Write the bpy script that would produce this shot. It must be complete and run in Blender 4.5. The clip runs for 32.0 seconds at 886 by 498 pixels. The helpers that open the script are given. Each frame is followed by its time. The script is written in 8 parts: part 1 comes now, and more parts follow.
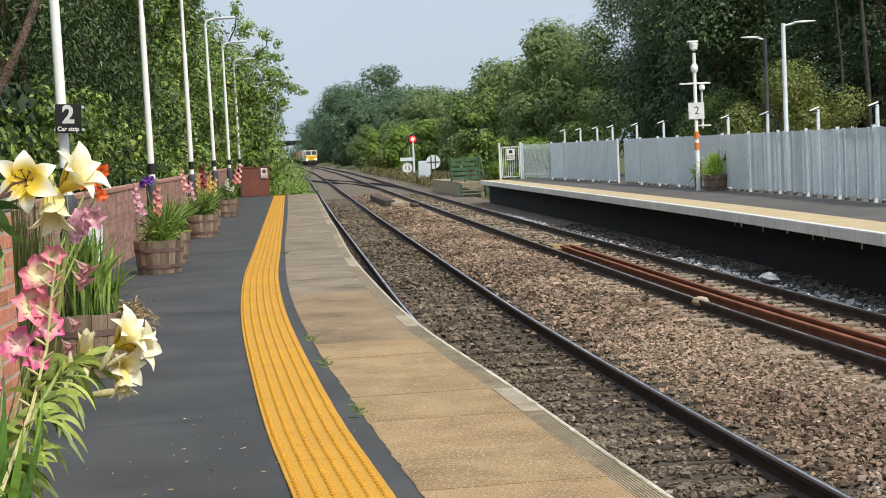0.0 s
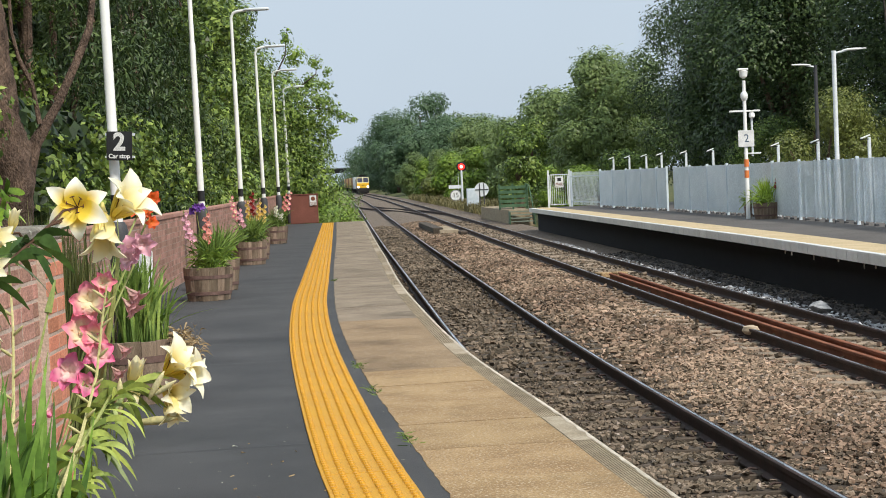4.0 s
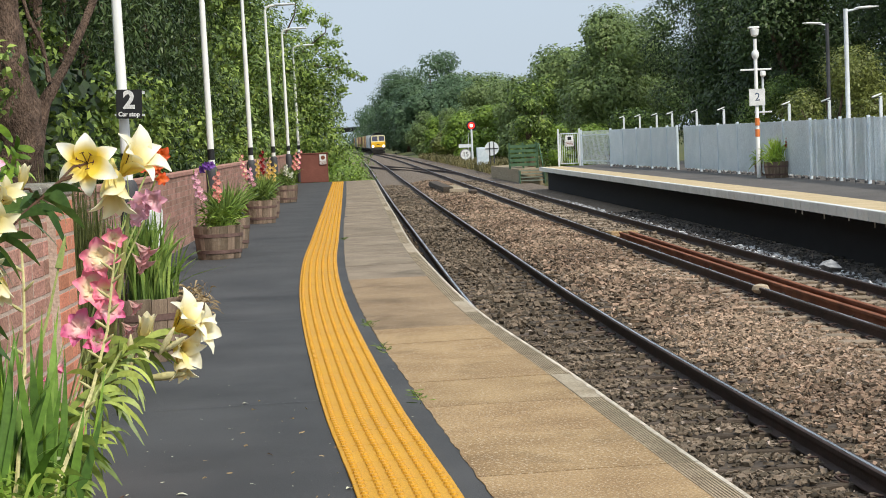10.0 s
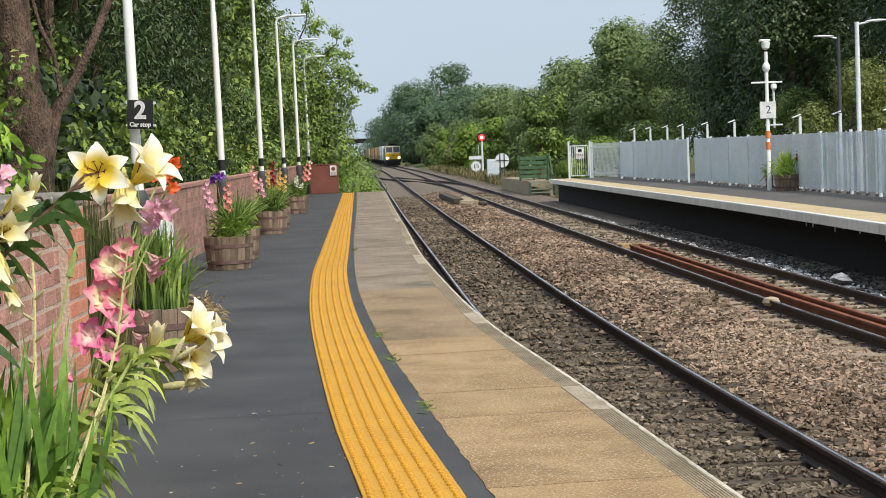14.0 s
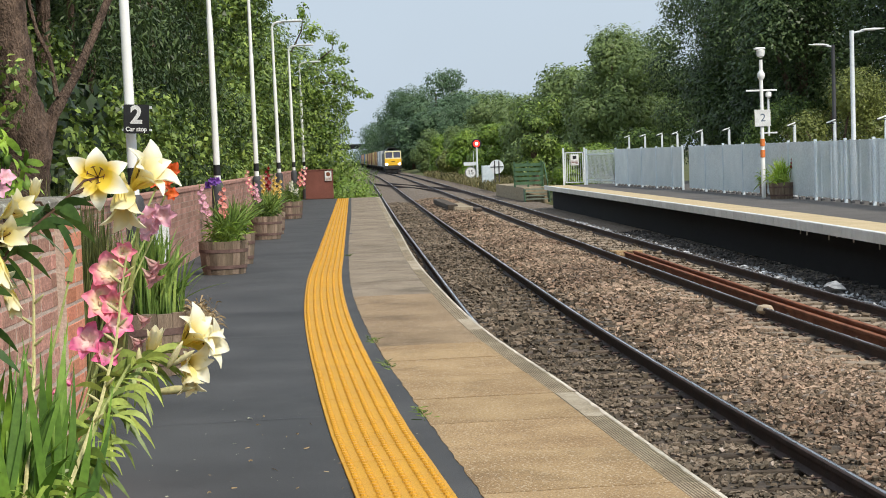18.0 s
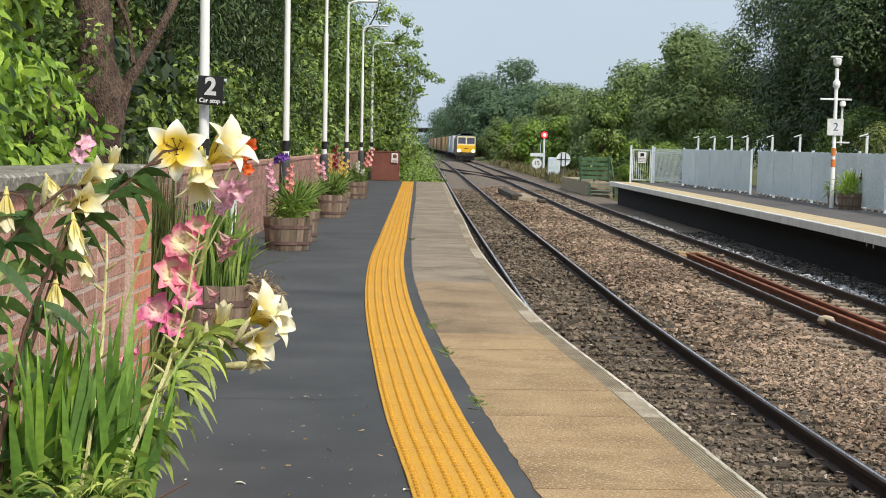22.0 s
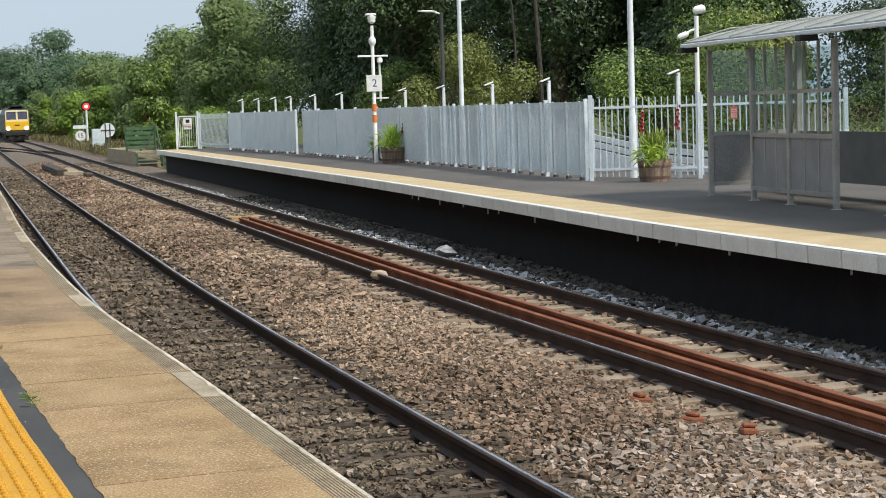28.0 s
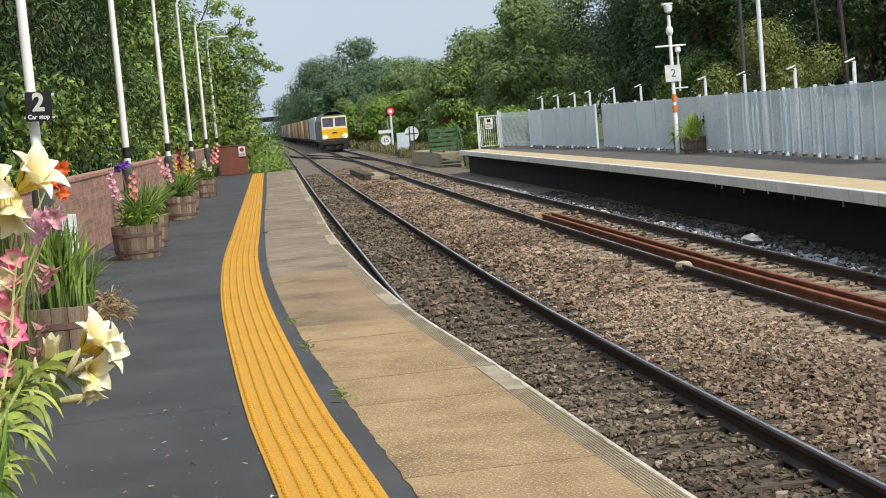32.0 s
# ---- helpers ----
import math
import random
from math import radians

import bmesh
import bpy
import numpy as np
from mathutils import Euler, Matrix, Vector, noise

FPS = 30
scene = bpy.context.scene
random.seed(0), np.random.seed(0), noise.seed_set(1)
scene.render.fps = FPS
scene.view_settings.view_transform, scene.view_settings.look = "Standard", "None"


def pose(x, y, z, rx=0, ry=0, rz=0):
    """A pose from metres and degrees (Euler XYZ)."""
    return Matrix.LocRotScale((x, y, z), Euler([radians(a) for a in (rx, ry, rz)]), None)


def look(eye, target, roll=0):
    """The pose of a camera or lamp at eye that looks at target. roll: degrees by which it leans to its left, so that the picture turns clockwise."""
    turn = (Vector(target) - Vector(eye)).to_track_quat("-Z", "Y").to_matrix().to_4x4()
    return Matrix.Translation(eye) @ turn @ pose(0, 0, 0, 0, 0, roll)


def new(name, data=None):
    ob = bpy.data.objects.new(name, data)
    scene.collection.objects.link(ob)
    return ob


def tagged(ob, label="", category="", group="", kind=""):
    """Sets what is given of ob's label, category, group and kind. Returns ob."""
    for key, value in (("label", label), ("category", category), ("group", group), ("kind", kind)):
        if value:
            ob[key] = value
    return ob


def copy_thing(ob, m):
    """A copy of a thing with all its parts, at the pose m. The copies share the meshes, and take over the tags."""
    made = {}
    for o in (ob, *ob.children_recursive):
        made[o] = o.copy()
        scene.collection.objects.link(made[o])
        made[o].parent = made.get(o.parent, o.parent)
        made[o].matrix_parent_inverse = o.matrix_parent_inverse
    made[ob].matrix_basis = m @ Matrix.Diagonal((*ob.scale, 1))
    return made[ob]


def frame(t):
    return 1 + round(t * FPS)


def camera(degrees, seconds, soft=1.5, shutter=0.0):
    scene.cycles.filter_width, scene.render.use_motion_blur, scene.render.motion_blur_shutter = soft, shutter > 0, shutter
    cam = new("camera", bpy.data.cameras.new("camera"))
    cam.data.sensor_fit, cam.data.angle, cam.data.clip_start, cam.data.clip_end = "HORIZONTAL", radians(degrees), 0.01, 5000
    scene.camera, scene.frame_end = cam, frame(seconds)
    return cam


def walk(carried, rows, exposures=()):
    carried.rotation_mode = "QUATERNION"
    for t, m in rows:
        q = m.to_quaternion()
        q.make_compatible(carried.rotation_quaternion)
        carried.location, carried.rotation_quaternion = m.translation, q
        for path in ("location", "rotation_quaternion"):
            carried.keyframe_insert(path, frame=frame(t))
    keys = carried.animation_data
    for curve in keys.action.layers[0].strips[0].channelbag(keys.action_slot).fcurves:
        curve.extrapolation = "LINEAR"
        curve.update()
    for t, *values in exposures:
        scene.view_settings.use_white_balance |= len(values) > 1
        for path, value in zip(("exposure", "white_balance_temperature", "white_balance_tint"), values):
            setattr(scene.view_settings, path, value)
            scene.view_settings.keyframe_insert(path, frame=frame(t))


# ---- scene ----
cam = camera(29.51, 32.0, soft=0.95, shutter=0.0)
walk(cam, [
    (0.0, look((0.012, -0.020, 1.374), (0.468, 9.953, 0.785), -2.55)),
    (0.5, look((0.006, -0.019, 1.376), (0.414, 9.956, 0.790), -2.78)),
    (1.0, look((0.007, -0.013, 1.374), (0.354, 9.965, 0.808), -2.97)),
    (1.5, look((0.005, -0.013, 1.376), (0.299, 9.969, 0.839), -3.03)),
    (2.0, look((0.005, -0.022, 1.377), (0.263, 9.962, 0.870), -2.94)),
    (2.5, look((0.007, -0.011, 1.373), (0.232, 9.975, 0.899), -2.80)),
    (3.0, look((0.009, 0.002, 1.371), (0.206, 9.991, 0.932), -2.66)),
    (3.5, look((0.008, 0.007, 1.374), (0.184, 9.997, 0.961), -2.52)),
    (5.5, look((0.005, -0.008, 1.373), (0.199, 9.980, 0.922), -2.34)),
    (6.0, look((0.004, 0.004, 1.372), (0.197, 9.990, 0.882), -2.29)),
    (6.5, look((0.007, -0.008, 1.372), (0.182, 9.976, 0.839), -2.34)),
    (7.0, look((0.002, -0.015, 1.375), (0.156, 9.968, 0.799), -2.22)),
    (7.5, look((0.004, 0.005, 1.372), (0.137, 9.985, 0.762), -2.22)),
    (8.0, look((0.004, -0.001, 1.371), (0.124, 9.978, 0.725), -2.25)),
    (8.5, look((0.007, -0.011, 1.369), (0.121, 9.966, 0.704), -2.29)),
    (9.0, look((0.000, 0.001, 1.370), (0.113, 9.978, 0.697), -2.39)),
    (9.5, look((0.006, 0.011, 1.365), (0.114, 9.988, 0.699), -2.41)),
    (10.0, look((0.007, 0.005, 1.366), (0.115, 9.983, 0.713), -2.47)),
    (10.5, look((0.004, -0.001, 1.366), (0.112, 9.978, 0.729), -2.46)),
    (11.0, look((0.003, -0.010, 1.369), (0.114, 9.970, 0.744), -2.32)),
    (11.5, look((0.001, -0.018, 1.371), (0.113, 9.962, 0.761), -2.27)),
    (12.0, look((0.005, -0.002, 1.365), (0.104, 9.980, 0.771), -2.21)),
    (12.5, look((0.002, -0.006, 1.369), (0.085, 9.977, 0.788), -2.19)),
    (13.0, look((-0.001, -0.010, 1.368), (0.062, 9.974, 0.797), -2.29)),
    (13.5, look((0.007, -0.001, 1.367), (0.054, 9.983, 0.791), -2.32)),
    (14.0, look((0.004, 0.012, 1.362), (0.056, 9.995, 0.781), -2.26)),
    (14.5, look((0.002, -0.008, 1.367), (0.069, 9.974, 0.778), -2.18)),
    (16.5, look((-0.003, 0.001, 1.365), (0.089, 9.986, 0.827), -2.08)),
    (17.0, look((-0.000, -0.014, 1.367), (0.091, 9.971, 0.834), -2.08)),
    (17.5, look((-0.005, -0.023, 1.369), (0.087, 9.962, 0.830), -2.01)),
    (18.0, look((-0.003, -0.018, 1.366), (0.085, 9.967, 0.819), -1.93)),
    (18.5, look((-0.010, -0.017, 1.369), (0.078, 9.967, 0.813), -1.85)),
    (19.0, look((-0.010, -0.007, 1.368), (0.072, 9.977, 0.811), -1.80)),
    (19.5, look((-0.009, -0.016, 1.366), (0.062, 9.968, 0.808), -1.80)),
    (20.0, look((-0.011, -0.021, 1.367), (0.042, 9.964, 0.809), -1.83)),
    (20.5, look((-0.013, -0.026, 1.368), (-0.005, 9.958, 0.813), -1.78)),
    (21.0, look((-0.016, -0.012, 1.366), (-0.091, 9.974, 0.829), -1.23)),
    (21.5, look((-0.027, -0.026, 1.370), (-0.202, 9.957, 0.816), -0.05)),
    (22.0, look((-0.035, -0.001, 1.376), (-0.306, 9.976, 0.753), 1.62)),
    (22.5, look((-0.063, 0.006, 1.381), (-0.486, 9.967, 0.603), 3.21)),
    (23.0, look((-0.054, 0.006, 1.379), (-0.607, 9.926, 0.245), 3.55)),
    (23.5, look((-0.080, 0.019, 1.376), (-0.787, 9.854, -0.293), 0.95)),
    (24.0, look((-0.036, 0.034, 1.395), (-0.848, 9.741, -0.866), -2.10)),
    (24.5, look((-0.008, 0.060, 1.393), (-0.680, 9.711, -1.138), -4.19)),
    (25.0, look((0.007, 0.074, 1.417), (-0.396, 9.752, -1.067), -5.18)),
    (25.5, look((-0.013, 0.100, 1.420), (0.107, 9.887, -0.632), -5.12)),
    (26.0, look((-0.020, 0.098, 1.438), (0.741, 9.941, -0.153), -4.76)),
    (26.5, look((0.036, 0.110, 1.416), (1.379, 9.927, 0.068), -4.30)),
    (27.2, look((0.026, 0.108, 1.424), (2.008, 9.850, 0.353), -3.22)),
    (27.8, look((0.018, 0.105, 1.431), (2.321, 9.796, 0.543), -2.05)),
    (28.5, look((0.009, 0.103, 1.439), (2.294, 9.809, 0.695), -1.37)),
    (29.0, look((0.025, 0.117, 1.429), (2.114, 9.873, 0.759), -1.41)),
    (29.5, look((0.049, 0.080, 1.429), (1.919, 9.869, 0.605), -1.84)),
    (30.0, look((0.038, 0.091, 1.414), (1.648, 9.894, 0.276), -2.48)),
    (30.5, look((0.041, 0.068, 1.415), (1.313, 9.896, 0.075), -3.49)),
    (31.0, look((0.051, 0.105, 1.407), (0.976, 9.973, 0.081), -4.31)),
    (31.5, look((0.045, 0.124, 1.409), (0.718, 10.038, 0.285), -4.88)),
    (32.0, look((0.044, 0.123, 1.408), (0.592, 10.078, 0.637), -4.64)),
])

# ---- world, sun, exposure ----
SUN_AZ, SUN_EL = radians(142), radians(48)   # azimuth from +y, clockwise; height

world = bpy.data.worlds.new("sky_world")
scene.world = world
world.use_nodes = True
wn, wl = world.node_tree.nodes, world.node_tree.links
wn.clear()
w_out, w_bg, w_sky = wn.new("ShaderNodeOutputWorld"), wn.new("ShaderNodeBackground"), wn.new("ShaderNodeTexSky")
w_sky.sky_type, w_sky.sun_disc = "NISHITA", False
w_sky.sun_elevation, w_sky.sun_rotation = SUN_EL, SUN_AZ
w_sky.air_density, w_sky.dust_density, w_sky.ozone_density = 1.0, 3.0, 1.0
w_hsv, w_mix, w_noise, w_ramp, w_co = (wn.new("ShaderNodeHueSaturation"), wn.new("ShaderNodeMix"), wn.new("ShaderNodeTexNoise"),
                                       wn.new("ShaderNodeMapRange"), wn.new("ShaderNodeTexCoord"))
w_hsv.inputs["Saturation"].default_value = 0.6
w_mix.data_type = "RGBA"
w_mix.inputs[7].default_value = (6.25, 7.4, 8.65, 1)      # thin high cloud over the whole sky
w_noise.inputs["Scale"].default_value, w_noise.inputs["Detail"].default_value = 2.2, 5
w_ramp.inputs["From Min"].default_value, w_ramp.inputs["From Max"].default_value = 0.3, 0.7
w_ramp.inputs["To Min"].default_value, w_ramp.inputs["To Max"].default_value = 0.78, 0.96
wl.new(w_co.outputs["Generated"], w_noise.inputs["Vector"])
wl.new(w_noise.outputs[0], w_ramp.inputs["Value"])
wl.new(w_sky.outputs[0], w_hsv.inputs["Color"])
wl.new(w_ramp.outputs[0], w_mix.inputs[0])
wl.new(w_hsv.outputs[0], w_mix.inputs[6])
# an overcast sky grows brighter towards the zenith
w_sep, w_up, w_mul = wn.new("ShaderNodeSeparateXYZ"), wn.new("ShaderNodeMapRange"), wn.new("ShaderNodeMix")
w_up.inputs["From Min"].default_value, w_up.inputs["From Max"].default_value = 0.1, 0.9
w_up.inputs["To Min"].default_value, w_up.inputs["To Max"].default_value = 1.0, 1.25
w_mul.data_type, w_mul.blend_type = "RGBA", "MULTIPLY"
w_mul.inputs[0].default_value = 1.0
wl.new(w_co.outputs["Generated"], w_sep.inputs[0])
wl.new(w_sep.outputs[2], w_up.inputs["Value"])
wl.new(w_mix.outputs[2], w_mul.inputs[6])
wl.new(w_up.outputs[0], w_mul.inputs[7])
wl.new(w_mul.outputs[2], w_bg.inputs["Color"])
w_bg.inputs["Strength"].default_value = 0.1
wl.new(w_bg.outputs[0], w_out.inputs[0])

sun = new("sun", bpy.data.lights.new("sun", "SUN"))
sun.data.energy, sun.data.angle, sun.data.color = 3.55, radians(8), (1.0, 0.93, 0.82)
sun.matrix_world = look((math.sin(SUN_AZ) * 60, math.cos(SUN_AZ) * 60, 60 * math.tan(SUN_EL)), (0, 0, 0))
scene.view_settings.exposure = 0.0

# ---- materials ----
MATS = {}


def mat(name, a, b=None, scale=3.0, rough=0.8, bump=0.3, fine=60.0, metal=0.0, rand=0.0, island=False, speck=None, trans=0.0, spec=0.35, depth=0.01, stretch=None, hue=0.03, grain_by=0.2, stain=None):
    """A surface with colours a to b mixed by broad noise, a fine grain, an optional speckle and a spread from piece to piece."""
    if name in MATS:
        return MATS[name]
    m = bpy.data.materials.new(name)
    m.use_nodes = True
    n, l = m.node_tree.nodes, m.node_tree.links
    p, out = n["Principled BSDF"], n["Material Output"]
    co = n.new("ShaderNodeTexCoord")
    vec = co.outputs["Object"]
    if stretch:
        mp = n.new("ShaderNodeMapping")
        mp.inputs["Scale"].default_value = stretch
        l.new(vec, mp.inputs["Vector"])
        vec = mp.outputs[0]
    info = n.new("ShaderNodeObjectInfo")
    off = n.new("ShaderNodeVectorMath")
    off.operation = "MULTIPLY_ADD"
    l.new(info.outputs["Random"], off.inputs[0])
    off.inputs[1].default_value = (17, 23, 31)
    l.new(vec, off.inputs[2])
    vec = off.outputs[0]
    big = n.new("ShaderNodeTexNoise")
    big.inputs["Scale"].default_value, big.inputs["Detail"].default_value = scale, 6
    l.new(vec, big.inputs["Vector"])
    small = n.new("ShaderNodeTexNoise")
    small.inputs["Scale"].default_value, small.inputs["Detail"].default_value = fine, 3
    l.new(vec, small.inputs["Vector"])
    b = b or tuple(min(1, c * 1.35) for c in a)
    ramp = n.new("ShaderNodeValToRGB")
    ramp.color_ramp.elements[0].position, ramp.color_ramp.elements[1].position = 0.32, 0.68
    ramp.color_ramp.elements[0].color, ramp.color_ramp.elements[1].color = (*a, 1), (*b, 1)
    l.new(big.outputs[0], ramp.inputs[0])
    grain = n.new("ShaderNodeMapRange")
    grain.inputs["From Min"].default_value, grain.inputs["From Max"].default_value = 0.3, 0.7
    grain.inputs["To Min"].default_value, grain.inputs["To Max"].default_value = 1 - grain_by, 1 + grain_by
    l.new(small.outputs[0], grain.inputs["Value"])
    col = n.new("ShaderNodeMix")
    col.data_type, col.blend_type = "RGBA", "MULTIPLY"
    col.inputs[0].default_value = 1.0
    l.new(ramp.outputs[0], col.inputs[6])
    l.new(grain.outputs[0], col.inputs[7])
    res = col.outputs[2]
    if rand or island:
        src = n.new("ShaderNodeNewGeometry").outputs["Random Per Island"] if island else info.outputs["Random"]
        r = n.new("ShaderNodeMapRange")
        r.inputs["To Min"].default_value, r.inputs["To Max"].default_value = 1 - rand, 1 + rand
        l.new(src, r.inputs["Value"])
        hs = n.new("ShaderNodeHueSaturation")
        h2 = n.new("ShaderNodeMapRange")
        h2.inputs["To Min"].default_value, h2.inputs["To Max"].default_value = 0.5 + hue * rand, 0.5 - hue * rand
        l.new(src, h2.inputs["Value"])
        l.new(h2.outputs[0], hs.inputs["Hue"])
        l.new(r.outputs[0], hs.inputs["Value"])
        l.new(res, hs.inputs["Color"])
        res = hs.outputs[0]
    if speck:
        vo = n.new("ShaderNodeTexNoise")
        vo.inputs["Scale"].default_value, vo.inputs["Detail"].default_value = speck[1], 1
        l.new(vec, vo.inputs["Vector"])
        st = n.new("ShaderNodeMapRange")
        st.inputs["From Min"].default_value, st.inputs["From Max"].default_value = speck[2], speck[2] + 0.05
        l.new(vo.outputs[0], st.inputs["Value"])
        mx = n.new("ShaderNodeMix")
        mx.data_type = "RGBA"
        mx.inputs[7].default_value = (*speck[0], 1)
        l.new(st.outputs[0], mx.inputs[0])
        l.new(res, mx.inputs[6])
        res = mx.outputs[2]
    if stain:
        so, sr, sm = n.new("ShaderNodeTexNoise"), n.new("ShaderNodeMapRange"), n.new("ShaderNodeMix")
        so.inputs["Scale"].default_value, so.inputs["Detail"].default_value, so.inputs["Roughness"].default_value = stain[0], 8, 0.65
        so.inputs["Distortion"].default_value = 0.6
        l.new(vec, so.inputs["Vector"])
        sr.inputs["From Min"].default_value, sr.inputs["From Max"].default_value = stain[1], stain[1] + 0.16
        sr.inputs["To Min"].default_value, sr.inputs["To Max"].default_value = 1.0, stain[2]
        l.new(so.outputs[0], sr.inputs["Value"])
        sm.data_type, sm.blend_type, sm.inputs[0].default_value = "RGBA", "MULTIPLY", 1.0
        l.new(res, sm.inputs[6])
        l.new(sr.outputs[0], sm.inputs[7])
        res = sm.outputs[2]
    l.new(res, p.inputs["Base Color"])
    rr = n.new("ShaderNodeMapRange")
    rr.inputs["To Min"].default_value, rr.inputs["To Max"].default_value = max(0.05, rough - 0.12), min(1, rough + 0.1)
    l.new(big.outputs[0], rr.inputs["Value"])
    l.new(rr.outputs[0], p.inputs["Roughness"])
    p.inputs["Metallic"].default_value = metal
    p.inputs["Specular IOR Level"].default_value = spec
    if bump:
        bp = n.new("ShaderNodeBump")
        bp.inputs["Strength"].default_value, bp.inputs["Distance"].default_value = bump, depth
        l.new(small.outputs[0], bp.inputs["Height"])
        l.new(bp.outputs[0], p.inputs["Normal"])
    if trans:
        tr, ms = n.new("ShaderNodeBsdfTranslucent"), n.new("ShaderNodeMixShader")
        l.new(res, tr.inputs["Color"])
        ms.inputs[0].default_value = trans
        l.new(p.outputs[0], ms.inputs[1])
        l.new(tr.outputs[0], ms.inputs[2])
        l.new(ms.outputs[0], out.inputs[0])
    MATS[name] = m
    return m


def glow(name, colour, strength):
    m = bpy.data.materials.new(name)
    m.use_nodes = True
    p = m.node_tree.nodes["Principled BSDF"]
    p.inputs["Base Color"].default_value = (*colour, 1)
    p.inputs["Emission Color"].default_value = (*colour, 1)
    p.inputs["Emission Strength"].default_value = strength
    return m


def glass(name, tint=(0.9, 0.94, 0.94), rough=0.05):
    m = bpy.data.materials.new(name)
    m.use_nodes = True
    n, l = m.node_tree.nodes, m.node_tree.links
    n.clear()
    out, tr, gl, mx = (n.new("ShaderNodeOutputMaterial"), n.new("ShaderNodeBsdfTransparent"), n.new("ShaderNodeBsdfGlossy"),
                           n.new("ShaderNodeMixShader"))
    tr.inputs[0].default_value, gl.inputs["Roughness"].default_value = (*tint, 1), rough
    mx.inputs[0].default_value = 0.07
    l.new(tr.outputs[0], mx.inputs[1])
    l.new(gl.outputs[0], mx.inputs[2])
    l.new(mx.outputs[0], out.inputs[0])
    return m


M_ASPHALT = mat("asphalt", (0.046, 0.047, 0.049), (0.077, 0.077, 0.079), 1.3, 0.85, 0.5, 180, speck=((0.16, 0.16, 0.16), 240, 0.70), depth=0.004, stain=(0.7, 0.52, 0.8))
M_ASPHALT_R = mat("asphalt_worn", (0.09, 0.081, 0.074), (0.13, 0.118, 0.108), 0.8, 0.9, 0.3, 90)
M_TACTILE = mat("tactile_yellow", (0.53, 0.265, 0.016), (0.60, 0.31, 0.022), 2.0, 0.6, 0.2, 140, rand=0.02, speck=((0.2, 0.11, 0.03), 45, 0.74))
M_BUFF = mat("buff_concrete", (0.265, 0.168, 0.079), (0.385, 0.262, 0.134), 2.6, 0.95, 1.0, 85, rand=0.03, speck=((0.52, 0.41, 0.28), 80, 0.61), depth=0.006, grain_by=0.3, stain=(2.3, 0.57, 0.74))
M_GREYSLAB = mat("weathered_concrete", (0.185, 0.145, 0.102), (0.30, 0.24, 0.175), 2.0, 0.95, 0.6, 70, rand=0.05, speck=((0.42, 0.36, 0.29), 70, 0.66), grain_by=0.3, stain=(1.3, 0.55, 0.6))
M_MIDSLAB = mat("stained_buff_concrete", (0.21, 0.142, 0.08), (0.32, 0.225, 0.132), 2.0, 0.95, 0.6, 90, rand=0.05, speck=((0.5, 0.41, 0.31), 80, 0.64), grain_by=0.3, stain=(1.4, 0.54, 0.6))
M_EDGE = mat("edge_concrete", (0.29, 0.225, 0.145), (0.42, 0.34, 0.23), 6.0, 0.95, 0.8, 90, rand=0.12, grain_by=0.3, stain=(9.0, 0.58, 0.5))
M_GROOVE = mat("edge_groove_dirt", (0.12, 0.096, 0.066), (0.23, 0.185, 0.13), 9.0, 1.0, 0.5, 90, speck=((0.32, 0.27, 0.19), 16, 0.535))
M_EDGE_PALE = mat("edge_concrete_pale", (0.31, 0.25, 0.172), (0.44, 0.37, 0.275), 5.0, 0.95, 0.5, 90, rand=0.08, grain_by=0.3, stain=(7.0, 0.58, 0.6))
M_LIP = mat("edge_lip_worn_pale", (0.42, 0.365, 0.28), (0.64, 0.58, 0.48), 7.0, 0.9, 0.4, 80, rand=0.1, grain_by=0.2, stain=(5.0, 0.6, 0.6))
M_WHITE = mat("white_paint", (0.62, 0.62, 0.60), (0.80, 0.80, 0.78), 4.0, 0.6, 0.1, 80)
M_COPING_R = mat("pale_coping", (0.78, 0.755, 0.69), (0.86, 0.84, 0.78), 2.5, 0.9, 0.3, 60, rand=0.06, stretch=(1.6, 1.6, 0.5), stain=(2.2, 0.68, 0.8), grain_by=0.1)
M_BUFFLINE = mat("buff_line", (0.46, 0.35, 0.19), (0.56, 0.44, 0.27), 2.0, 0.8, 0.2, 80)
# near black: soot, with the platform overhang's shade put into the colour
M_SOOT_SHADE = mat("sooty_brick_shade", (0.007, 0.007, 0.009), (0.016, 0.016, 0.018), 3.0, 0.95, 0.5, 40)
M_BALLAST = mat("ballast_bed", (0.10, 0.077, 0.058), (0.23, 0.18, 0.135), 9.0, 0.95, 1.0, 24, depth=0.05)
M_STONE = mat("ballast_stone", (0.125, 0.082, 0.054), (0.31, 0.225, 0.155), 0.35, 0.9, 0.3, 50, rand=0.72, island=True, hue=0.012)
M_STONE_D = mat("ballast_stone_dark", (0.085, 0.064, 0.044), (0.19, 0.148, 0.105), 0.5, 0.95, 0.3, 50, rand=0.62, island=True, hue=0.012)
M_STONE_C = mat("cess_stone_dark", (0.045, 0.04, 0.037), (0.12, 0.108, 0.098), 0.5, 0.95, 0.3, 50, rand=0.6, island=True, hue=0.012)
M_STONE_P = mat("ballast_stone_fresh", (0.21, 0.162, 0.127), (0.42, 0.345, 0.285), 0.5, 0.9, 0.3, 50, rand=0.5, island=True, hue=0.012)
M_STONE_W = mat("ballast_stone_pale", (0.36, 0.36, 0.37), (0.6, 0.6, 0.61), 2, 0.95, 0.3, 50, rand=0.4, island=True)
